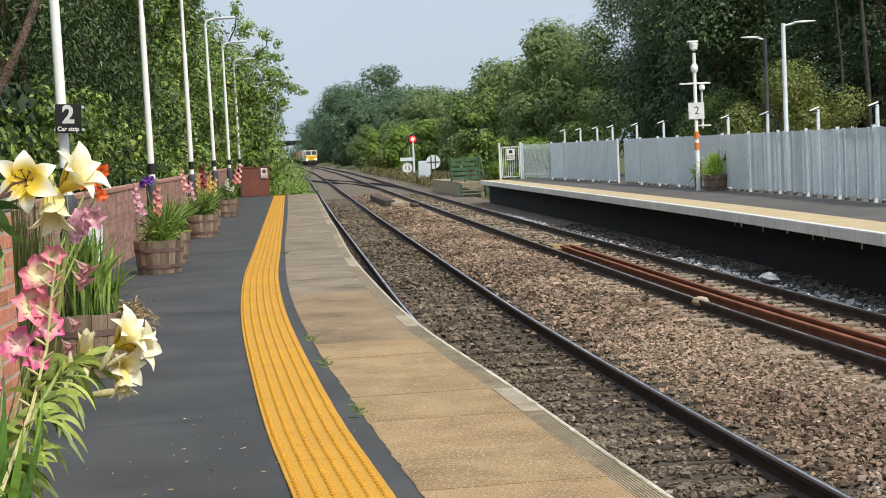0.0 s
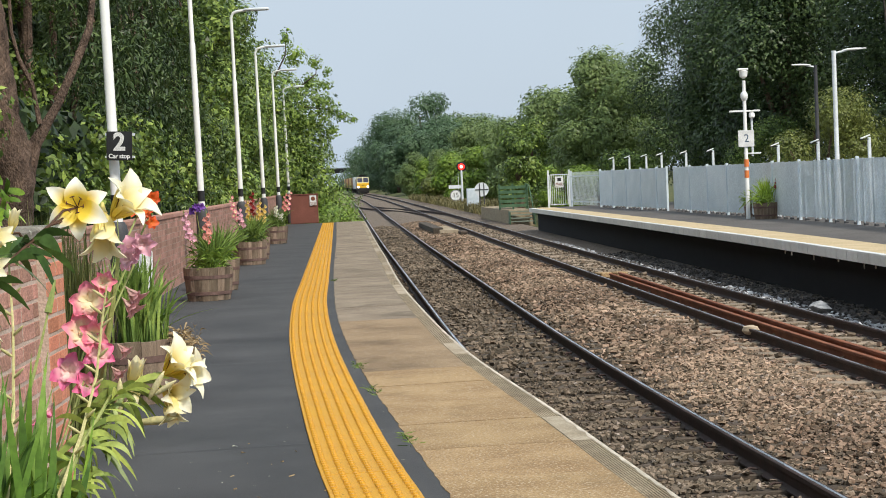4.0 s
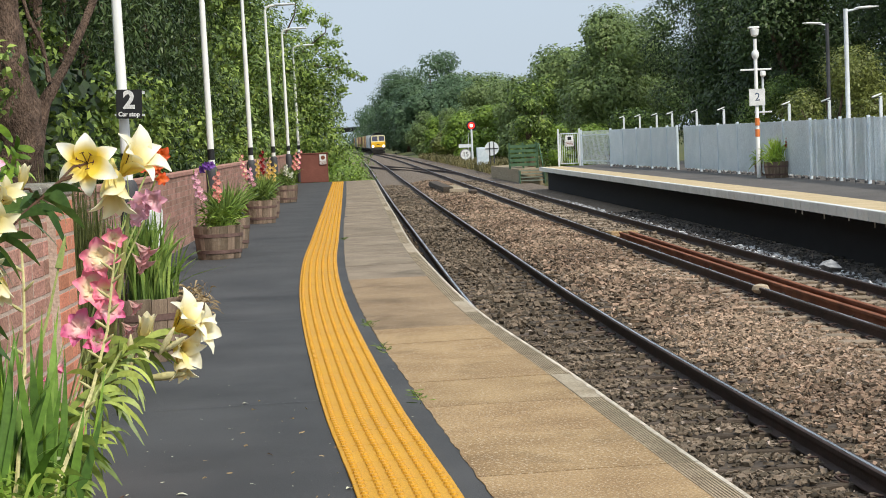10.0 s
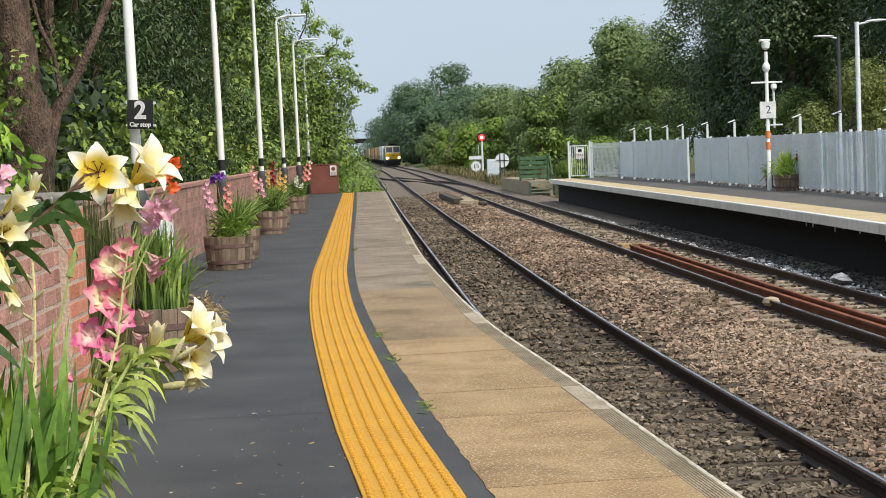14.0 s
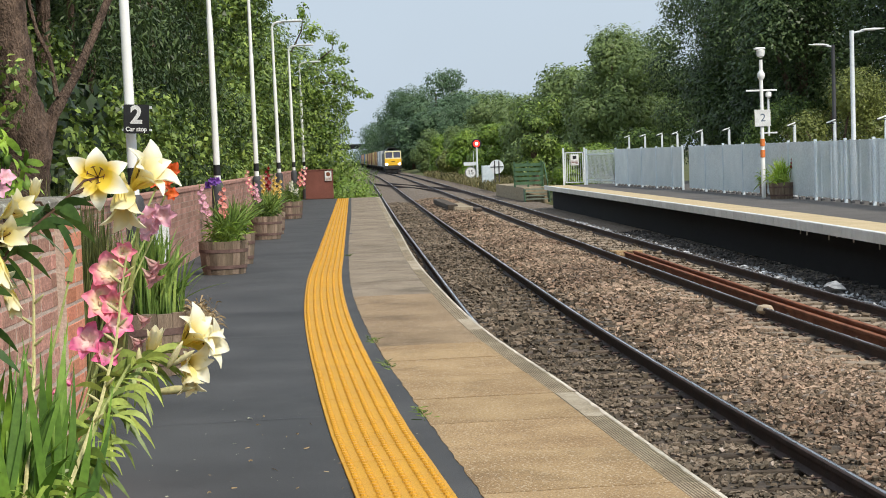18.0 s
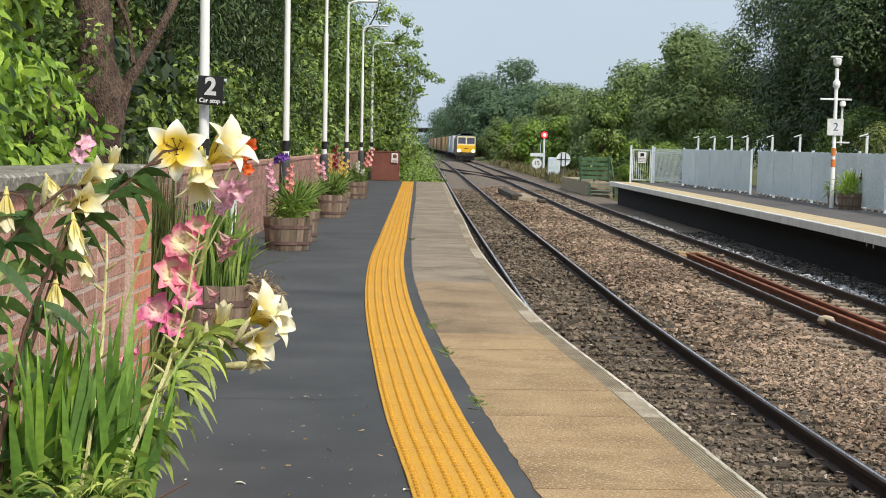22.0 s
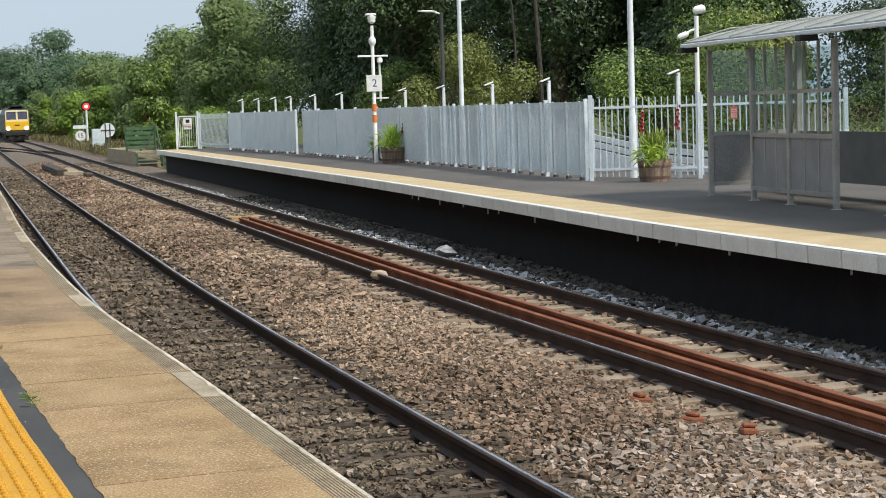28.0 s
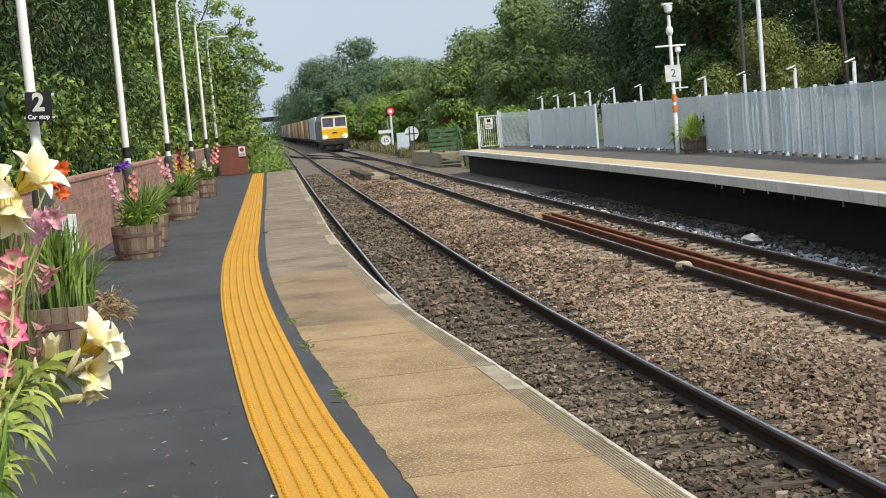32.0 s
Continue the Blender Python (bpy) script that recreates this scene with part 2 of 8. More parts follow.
M_RAILTOP = mat("rail_steel_head", (0.55, 0.55, 0.57), (0.75, 0.75, 0.77), 4, 0.28, 0.05, 60, metal=1.0, stretch=(4, 0.2, 4))
M_RAIL = mat("rail_rust_dark", (0.036, 0.024, 0.021), (0.075, 0.047, 0.039), 4, 0.75, 0.4, 60, metal=0.2)
M_RUST = mat("rust_orange", (0.16, 0.055, 0.028), (0.27, 0.10, 0.05), 3, 0.9, 0.5, 70)
M_SLEEPER = mat("sleeper_timber", (0.055, 0.042, 0.032), (0.12, 0.094, 0.072), 4, 0.95, 0.6, 60, rand=0.25, stretch=(0.5, 4, 4))
M_SLEEPER_C = mat("sleeper_concrete", (0.22, 0.165, 0.115), (0.34, 0.27, 0.20), 4, 0.95, 0.4, 60, rand=0.2)
M_BRICK_O = mat("brick_orange", (0.54, 0.20, 0.115), (0.66, 0.28, 0.175), 5, 0.9, 0.5, 80, rand=0.14)
M_BRICK_M = mat("brick_mauve", (0.38, 0.19, 0.142), (0.55, 0.31, 0.24), 6, 0.9, 0.7, 80, rand=0.24, grain_by=0.3)
M_BRICK_B = mat("brick_red_weathered", (0.31, 0.165, 0.122), (0.46, 0.265, 0.205), 5, 0.9, 0.6, 80, rand=0.2, grain_by=0.3)
M_BRICK_F = mat("brick_red_joined", (0.31, 0.165, 0.122), (0.46, 0.265, 0.205), 3, 0.9, 0.5, 80, rand=0.25, island=True)
M_MORTAR = mat("mortar", (0.46, 0.34, 0.275), (0.60, 0.48, 0.40), 4, 0.95, 0.5, 90)
M_MORTAR_D = mat("mortar_grimy", (0.34, 0.255, 0.21), (0.46, 0.36, 0.30), 4, 0.95, 0.5, 90)
M_COPE = mat("coping_stone_lichen", (0.16, 0.145, 0.12), (0.30, 0.28, 0.235), 8, 0.95, 0.8, 60, speck=((0.42, 0.42, 0.36), 30, 0.64))
M_PANEL = mat("brown_board", (0.165, 0.06, 0.043), (0.215, 0.082, 0.06), 2, 0.85, 0.2, 40)
M_POST = mat("post_white", (0.82, 0.82, 0.79), (0.88, 0.88, 0.85), 3, 0.45, 0.03, 60, spec=0.5, grain_by=0.03)
M_BLACK = mat("black_paint", (0.012, 0.012, 0.013), (0.03, 0.03, 0.032), 3, 0.5, 0.1, 60)
M_SLEEVE = mat("post_sleeve_grey", (0.045, 0.046, 0.05), (0.08, 0.08, 0.085), 3, 0.6, 0.2, 60)
M_GALV = mat("galvanised_steel", (0.68, 0.72, 0.74), (0.80, 0.83, 0.84), 5, 0.5, 0.05, 40, metal=0.1, grain_by=0.08)
M_RAMP = mat("ramp_white_panel", (0.68, 0.70, 0.71), (0.82, 0.84, 0.85), 2, 0.7, 0.2, 30)
M_BARREL = mat("barrel_oak", (0.155, 0.108, 0.076), (0.34, 0.255, 0.182), 3, 0.85, 0.7, 60, rand=0.28, stretch=(6, 6, 0.5))
M_HOOP = mat("barrel_hoop_rust", (0.11, 0.066, 0.056), (0.20, 0.125, 0.106), 6, 0.75, 0.4, 60)
M_SOIL = mat("soil", (0.025, 0.017, 0.012), (0.06, 0.043, 0.03), 8, 1.0, 1.0, 40, depth=0.02)
M_BARK = mat("bark", (0.07, 0.045, 0.032), (0.20, 0.135, 0.098), 5, 0.95, 1.0, 26, depth=0.05, stretch=(2, 2, 1.1), grain_by=0.4, stain=(3.0, 0.55, 0.5))
M_BARK_D = mat("bark_grey", (0.04, 0.034, 0.027), (0.09, 0.077, 0.063), 5, 0.95, 1.0, 26, depth=0.03)
M_GRASS = mat("grass_ground", (0.045, 0.065, 0.018), (0.13, 0.125, 0.045), 0.25, 1.0, 1.0, 4, depth=0.1)
LEAF = dict(rough=0.44, bump=0, island=True, trans=0.22, spec=0.34)
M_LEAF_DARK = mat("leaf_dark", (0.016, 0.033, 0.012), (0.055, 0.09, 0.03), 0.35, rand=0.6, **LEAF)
M_LEAF_CONIF = mat("leaf_conifer", (0.022, 0.044, 0.016), (0.095, 0.15, 0.05), 0.5, rand=0.65, **LEAF)
M_LEAF_MID = mat("leaf_mid", (0.05, 0.095, 0.018), (0.23, 0.33, 0.072), 0.8, rand=0.7, **LEAF)
M_LEAF_FRESH = mat("leaf_fresh", (0.13, 0.225, 0.03), (0.23, 0.33, 0.055), 0.5, rand=0.4, **LEAF)
M_LEAF_LAUREL = mat("leaf_laurel", (0.08, 0.165, 0.018), (0.33, 0.50, 0.065), 5, rand=0.6, **LEAF)
M_LEAF_LILY = mat("leaf_lily", (0.038, 0.088, 0.022), (0.13, 0.225, 0.055), 4, rand=0.35, **LEAF)
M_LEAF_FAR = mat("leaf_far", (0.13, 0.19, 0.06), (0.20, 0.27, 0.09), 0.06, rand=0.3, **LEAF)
# distance haze is mixed into this dark green, paler and bluer
M_LEAF_HAZE = mat("leaf_far_haze", (0.08, 0.14, 0.07), (0.125, 0.20, 0.095), 0.06, rand=0.3, **LEAF)
M_LEAF_OLIVE = mat("leaf_olive", (0.13, 0.16, 0.038), (0.24, 0.27, 0.07), 0.4, rand=0.35, **LEAF)
M_BLADE = mat("blade_green", (0.06, 0.145, 0.016), (0.18, 0.315, 0.04), 3, rand=0.55, **LEAF)
M_BLADE_Y = mat("blade_yellowed", (0.20, 0.29, 0.05), (0.35, 0.42, 0.10), 3, rand=0.5, **LEAF)
M_STEM = mat("stem_green", (0.22, 0.27, 0.075), (0.36, 0.40, 0.14), 6, 0.6, 0.2, 80)
M_STEM_D = mat("stem_dark", (0.07, 0.036, 0.022), (0.13, 0.07, 0.042), 6, 0.75, 0.2, 80)
M_TUB = mat("blade_tub", (0.10, 0.19, 0.035), (0.27, 0.38, 0.09), 3, rand=0.5, **LEAF)
M_LEAF_END = mat("leaf_end_tree", (0.06, 0.115, 0.018), (0.25, 0.35, 0.07), 0.9, rand=0.6, **LEAF)
M_VERGE = mat("verge_dry_grass", (0.12, 0.115, 0.045), (0.25, 0.215, 0.095), 1.2, rand=0.4, **LEAF)
M_BRIGHT = mat("blade_bright", (0.30, 0.44, 0.06), (0.46, 0.60, 0.10), 3, rand=0.35, **LEAF)
M_REED = mat("reed", (0.08, 0.10, 0.03), (0.22, 0.235, 0.08), 3, rand=0.4, **LEAF)
M_DRY = mat("dry_stalk", (0.32, 0.22, 0.11), (0.45, 0.34, 0.19), 5, 0.9, 0.2, 60)


def petal_mat(name, inner, outer, r0, r1):
    """A petal that runs from a throat colour to an edge colour along its length (object x)."""
    m = bpy.data.materials.new(name)
    m.use_nodes = True
    n, l = m.node_tree.nodes, m.node_tree.links
    p, out = n["Principled BSDF"], n["Material Output"]
    at = n.new("ShaderNodeUVMap")
    sep, ramp = n.new("ShaderNodeSeparateXYZ"), n.new("ShaderNodeValToRGB")
    noi, add = n.new("ShaderNodeTexNoise"), n.new("ShaderNodeMath")
    noi.inputs["Scale"].default_value = 60
    add.operation, add.inputs[2].default_value = "MULTIPLY_ADD", -0.06
    add.inputs[1].default_value = 0.12
    su = n.new("ShaderNodeMath")
    l.new(at.outputs[0], sep.inputs[0])
    l.new(noi.outputs[0], add.inputs[0])
    l.new(sep.outputs[0], su.inputs[0])
    l.new(add.outputs[0], su.inputs[1])
    l.new(su.outputs[0], ramp.inputs[0])
    ramp.color_ramp.elements[0].position, ramp.color_ramp.elements[1].position = r0, r1
    ramp.color_ramp.elements[0].color, ramp.color_ramp.elements[1].color = (*inner, 1), (*outer, 1)
    l.new(ramp.outputs[0], p.inputs["Base Color"])
    p.inputs["Roughness"].default_value = 0.55
    tr, ms = n.new("ShaderNodeBsdfTranslucent"), n.new("ShaderNodeMixShader")
    l.new(ramp.outputs[0], tr.inputs["Color"])
    ms.inputs[0].default_value = 0.22
    l.new(p.outputs[0], ms.inputs[1])
    l.new(tr.outputs[0], ms.inputs[2])
    l.new(ms.outputs[0], out.inputs[0])
    return m


M_LILY = petal_mat("lily_petal", (0.90, 0.66, 0.06), (0.95, 0.93, 0.78), 0.36, 0.72)
M_LILY_T = petal_mat("lily_trumpet_petal", (0.90, 0.72, 0.13), (0.95, 0.92, 0.72), 0.3, 0.78)
M_LILY_W = petal_mat("lily_wilted_petal", (0.82, 0.70, 0.24), (0.90, 0.85, 0.60), 0.3, 0.9)
M_GLAD_P = petal_mat("gladiolus_pink", (0.98, 0.84, 0.56), (0.98, 0.28, 0.40), 0.3, 0.76)
M_GLAD_H = petal_mat("gladiolus_hot", (0.97, 0.66, 0.60), (0.95, 0.21, 0.43), 0.2, 0.75)
M_GLAD_R = petal_mat("gladiolus_coral", (0.86, 0.42, 0.34), (0.86, 0.33, 0.29), 0.2, 0.7)
M_FL_ORANGE = petal_mat("flower_orange", (0.85, 0.20, 0.03), (0.85, 0.13, 0.03), 0.2, 0.7)
M_FL_DKRED = petal_mat("flower_dark_red", (0.35, 0.02, 0.02), (0.30, 0.015, 0.02), 0.2, 0.7)
M_FL_YEL = petal_mat("flower_yellow", (0.80, 0.52, 0.08), (0.83, 0.60, 0.20), 0.2, 0.7)
M_FL_WHITE = petal_mat("flower_white", (0.80, 0.78, 0.55), (0.85, 0.84, 0.76), 0.2, 0.7)
M_FL_PURPLE = petal_mat("flower_purple", (0.2, 0.06, 0.36), (0.22, 0.08, 0.42), 0.2, 0.7)
M_FL_PALEP = petal_mat("flower_pale_pink", (0.93, 0.60, 0.64), (0.92, 0.48, 0.62), 0.2, 0.7)
M_GLAD_DRY = petal_mat("gladiolus_withered", (0.62, 0.42, 0.36), (0.66, 0.34, 0.36), 0.2, 0.7)
M_GLASS = glass("clear_glass")
M_RED_LIGHT = glow("signal_red", (1.0, 0.03, 0.02), 1.3)
M_RED_CORE = glow("signal_red_core", (1.0, 0.42, 0.34), 3.0)
M_HEADLIGHT = glow("headlight", (1.0, 0.93, 0.75), 6.0)

# ---- building helpers ----
def part(name, bm, material, parent=None, label="", smooth=False):
    """Links a bmesh (or a ready mesh) as one object under its parent."""
    if isinstance(bm, bpy.types.Mesh):
        me = bm
    else:
        me = bpy.data.meshes.new(name)
        bm.to_mesh(me)
        bm.free()
    if not me.materials:
        me.materials.append(material)
    if smooth:
        me.shade_smooth()
        me.set_sharp_from_angle(angle=0.75)
    ob = new(name, me)
    if parent:
        ob.parent = parent
    if label:
        ob["label"] = label
    return ob


def thing(name, m, label, category, group="", kind=""):
    e = new(name)
    e.empty_display_size = 0.2
    e.matrix_basis = m
    return tagged(e, label, category, group, kind)


def box(bm, x0, x1, y0, y1, z0, z1, bevel=0.0, m=None):
    vs = [bm.verts.new((x, y, z)) for x in (x0, x1) for y in (y0, y1) for z in (z0, z1)]
    fs = [bm.faces.new([vs[i] for i in f]) for f in ((0, 1, 3, 2), (4, 6, 7, 5), (0, 4, 5, 1), (2, 3, 7, 6), (0, 2, 6, 4), (1, 5, 7, 3))]
    if bevel:
        es = list({e for f in fs for e in f.edges})
        geo = bmesh.ops.bevel(bm, geom=es, offset=bevel, segments=1, affect="EDGES")
        vs = list({v for f in geo["faces"] for v in f.verts})
    if m is not None:
        for v in vs:
            v.co = m @ v.co
    return vs


def boxes(*rows, bevel=0.0):
    bm = bmesh.new()
    for r in rows:
        box(bm, *r, bevel=bevel)
    return bm


def lathe(profile, segs=16, bm=None, m=None, cap=True):
    """A turned body round z from (radius, height) pairs."""
    bm = bm or bmesh.new()
    rings = []
    for r, z in profile:
        ring = [bm.verts.new((r * math.cos(a), r * math.sin(a), z)) for a in (2 * math.pi * i / segs for i in range(segs))]
        if m is not None:
            for v in ring:
                v.co = m @ v.co
        rings.append(ring)
    for p, q in zip(rings, rings[1:]):
        for i in range(segs):
            bm.faces.new((p[i], p[(i + 1) % segs], q[(i + 1) % segs], q[i]))
    if cap:
        bm.faces.new(rings[0][::-1])
        bm.faces.new(rings[-1])
    return bm


def tube(pts, radii, segs=8, bm=None):
    """A round bar along points, with a radius at each or one for all."""
    bm = bm or bmesh.new()
    pts = [Vector(p) for p in pts]
    radii = radii if isinstance(radii, (list, tuple)) else [radii] * len(pts)
    rings = []
    for i, (p, r) in enumerate(zip(pts, radii)):
        d = (pts[min(i + 1, len(pts) - 1)] - pts[max(i - 1, 0)]).normalized()
        u = d.orthogonal().normalized() if not rings else (uu - d * uu.dot(d)).normalized()
        uu, v = u, d.cross(u)
        rings.append([bm.verts.new(p + r * (math.cos(a) * u + math.sin(a) * v)) for a in (2 * math.pi * k / segs for k in range(segs))])
    for p, q in zip(rings, rings[1:]):
        for i in range(segs):
            bm.faces.new((p[i], p[(i + 1) % segs], q[(i + 1) % segs], q[i]))
    bm.faces.new(rings[0][::-1])
    bm.faces.new(rings[-1])
    return bm


def quads(name, co, n=4):
    """A mesh of loose n-gons from an array (count, n, 3)."""
    co = np.asarray(co, np.float32)
    k = len(co)
    me = bpy.data.meshes.new(name)
    me.vertices.add(k * n)
    me.vertices.foreach_set("co", co.ravel())
    me.loops.add(k * n)
    me.loops.foreach_set("vertex_index", np.arange(k * n, dtype=np.int32))
    me.polygons.add(k)
    me.polygons.foreach_set("loop_start", np.arange(0, k * n, n, dtype=np.int32))
    me.update(calc_edges=True)
    return me


def shells(name, co, tris):
    """A mesh of many alike small solids: co (count, verts, 3), tris (faces, 3)."""
    co, tris = np.asarray(co, np.float32), np.asarray(tris, np.int32)
    k, v = co.shape[:2]
    idx = (tris[None] + (np.arange(k, dtype=np.int32) * v)[:, None, None]).ravel()
    me = bpy.data.meshes.new(name)
    me.vertices.add(k * v)
    me.vertices.foreach_set("co", co.ravel())
    me.loops.add(len(idx))
    me.loops.foreach_set("vertex_index", idx)
    me.polygons.add(len(idx) // 3)
    me.polygons.foreach_set("loop_start", np.arange(0, len(idx), 3, dtype=np.int32))
    me.update(calc_edges=True)
    return me


def leaves(name, pos, out, size, rng, aspect=0.5, droop=0.3, far=False):
    """Folded lozenge leaves at pos that face roughly along out; far off, three-cornered ones."""
    k = len(pos)
    nrm = out + rng.normal(0, 0.34 if far else 0.55, (k, 3))
    nrm[:, 2] += 0.35
    nrm /= np.linalg.norm(nrm, axis=1, keepdims=True)
    t = rng.normal(0, 1, (k, 3))
    t[:, 2] -= droop
    t -= nrm * (t * nrm).sum(1, keepdims=True)
    t /= np.linalg.norm(t, axis=1, keepdims=True)
    s = np.cross(nrm, t)
    L = (size * rng.uniform(0.6, 1.35, k))[:, None]
    fold = nrm * L * 0.12
    if far:
        return quads(name, np.stack([pos - t * L * 0.5 - s * L * aspect * 0.55, pos - t * L * 0.4 + s * L * aspect * 0.65, pos + t * L * 0.6 + fold], 1), 3)
    co = np.stack([pos - t * L * 0.5, pos + s * L * aspect * 0.5 + fold, pos + t * L * 0.5, pos - s * L * aspect * 0.5 + fold], 1)
    return quads(name, co)


def blob_points(rng, blobs, n, thick=0.35):
    """Points on the shells of ellipsoid clumps (x, y, z, rx, ry, rz), by their area, and the ways out."""
    b = np.array(blobs, float)
    w = b[:, 3] * b[:, 5] + b[:, 4] * b[:, 5] + b[:, 3] * b[:, 4]
    pick = rng.choice(len(b), n, p=w / w.sum())
    d = rng.normal(0, 1, (n, 3))
    d /= np.linalg.norm(d, axis=1, keepdims=True)
    bump = 1 + 0.16 * np.sin(d[:, 0] * 9 + pick) * np.sin(d[:, 1] * 8 + 2 * pick) * np.sin(d[:, 2] * 10) * 2
    r = (1 - thick * rng.random(n) ** 1.6) * bump
    return b[pick, :3] + d * b[pick, 3:] * r[:, None], d


def curve_fn(knots):
    """A smooth function through a few (y, x) knots."""
    ys, xs = np.array(knots, float).T
    d = np.gradient(xs, ys)

    def at(y):
        i = int(np.clip(np.searchsorted(ys, y) - 1, 0, len(ys) - 2))
        hh = ys[i + 1] - ys[i]
        s = (y - ys[i]) / hh
        if s < 0 or s > 1:
            j = 0 if s < 0 else -1
            return float(xs[j] + d[j] * (y - ys[j]))
        return float((2 * s**3 - 3 * s**2 + 1) * xs[i] + (s**3 - 2 * s**2 + s) * hh * d[i] + (3 * s**2 - 2 * s**3) * xs[i + 1] + (s**3 - s**2) * hh * d[i + 1])
    return at


def ribbon(rows, cols, material, name, parent=None, label="", smooth=False, kind=""):
    """A sheet from a grid of points rows x cols given as function values."""
    bm = bmesh.new()
    vs = [[bm.verts.new(p) for p in r] for r in rows]
    for a, b in zip(vs, vs[1:]):
        for i in range(cols - 1):
            bm.faces.new((a[i], a[i + 1], b[i + 1], b[i]))
    return part(name, bm, material, parent, label, smooth)


# ---- the plan: everything along the line hangs on this curve ----
def bend(y):
    """How far the line has swung aside at y, from its place at y = 27."""
    return -0.0435 * (y - 27) + (0.0011 * min(27 - y, 34) ** 2 + 0.0011 * 68 * max(0, -7 - y) if y < 27 else float(np.interp(y, [60, 150, 215, 400, 720], [0, 0.3, 0.3, -1.5, -5.5])))


def heading(f, y):
    return math.atan2(-(f(y + 0.05) - f(y - 0.05)), 0.1)


RAIL_Z = -0.918
BED_Z = -1.06
N_LEFT, N_RIGHT, F_LEFT, F_RIGHT = 0.425, 1.93, 4.57, 6.075    # rails, aside of the bend
edge_left = curve_fn([(-30, -0.2 + bend(-30)), (4.7, 1.32), (7, 1.07), (9.65, 0.80), (12.6, 0.47), (18.9, 0.02), (32.2, -0.56), (60.3, -1.68)])
strip_right = curve_fn([(-30, 3.9), (0, 0.86), (3.3, 0.435), (5.07, 0.245), (6.62, 0.08), (8.12, -0.10), (10.7, -0.36), (14.45, -0.69), (19, -0.99), (24.3, -1.225), (33, -1.60), (57.4, -2.66)])
slab_left = curve_fn([(-30, 4.05), (0, 1.0), (3.3, 0.555), (5.03, 0.37), (7.6, 0.08), (9.85, -0.16), (12.4, -0.42), (16.7, -0.76), (24.2, -1.15), (39.8, -1.80), (60, -2.68)])
RZ = -0.06                                                # the far platform's level
edge_right = curve_fn([(-30, 6.8 + bend(-30)), (10, 6.80 + bend(10)), (18, 6.74 + bend(18)), (25, 6.98 + bend(25)), (32, 7.14 + bend(32)), (45, 7.2 + bend(45)), (72, 7.15 + bend(72))])
PLAT_END = 60.4

# ---- ground, track bed, platforms ----
rng = np.random.default_rng(5)


def build_ground():
    bm = bmesh.new()
    ys = [-400, -60, -12, 0, 20, 40, 61, 64, 80, 100, 140, 200, 300, 500, 900, 2500]
    offs = [-1500, -200, -40, -12, -4.0, -0.6, 8.2, 12, 16, 40, 200, 1500]
    zz = [-1.3, -1.3, -1.3, -1.3, -1.3, -1.35, -1.35, -1.3, -1.3, -1.3, -1.3, -1.3]
    vs = [[bm.verts.new((o + bend(max(y, -60)), y, z + (0.45 if y > 78 and 8.5 < o < 300 else 0) + (0.35 if y > 63 and -60 < o < -2 else 0))) for o, z in zip(offs, zz)] for y in ys]
    for a, b in zip(vs, vs[1:]):
        for i in range(len(offs) - 1):
            bm.faces.new((a[i], a[i + 1], b[i + 1], b[i]))
    tagged(part("ground", bm, M_GRASS, None, smooth=True), "rough grass and scrub ground beside the railway", "ground", kind="structure")
    prof = [(-1.5, -1.12), (-0.5, -1.09), (0.1, -1.095), (0.42, -1.125), (1.2, -1.10), (1.93, -1.13), (2.35, -1.10), (2.8, -1.025), (3.25, -0.995), (3.7, -1.015), (4.15, -1.08),
            (4.57, -1.10), (5.3, -1.10), (6.07, -1.10), (6.5, -1.08), (7.3, -1.05), (8.0, -1.05), (8.6, -1.3)]
    ys = list(np.arange(-14, 46, 0.5)) + list(np.arange(46, 110, 2.0)) + list(np.arange(110, 720, 15.0))
    rows = [[(o + bend(y), y, z + (0.018 * noise.noise((o * 3, y * 3, 1.7)))) for o, z in prof] for y in ys]
    tagged(ribbon(rows, len(prof), M_BALLAST, "track_bed", smooth=True), "brown stone ballast bed under two railway tracks", "track bed", kind="structure")


CUBE = np.array([(0, 1, 3), (0, 3, 2), (4, 6, 7), (4, 7, 5), (0, 4, 5), (0, 5, 1), (2, 3, 7), (2, 7, 6), (0, 2, 6), (0, 6, 4), (1, 5, 7), (1, 7, 3)])


CHIP = np.array([(x, y, z) for x in (-1, 1) for y in (-1, 1) for z in (-1, 1)], float)


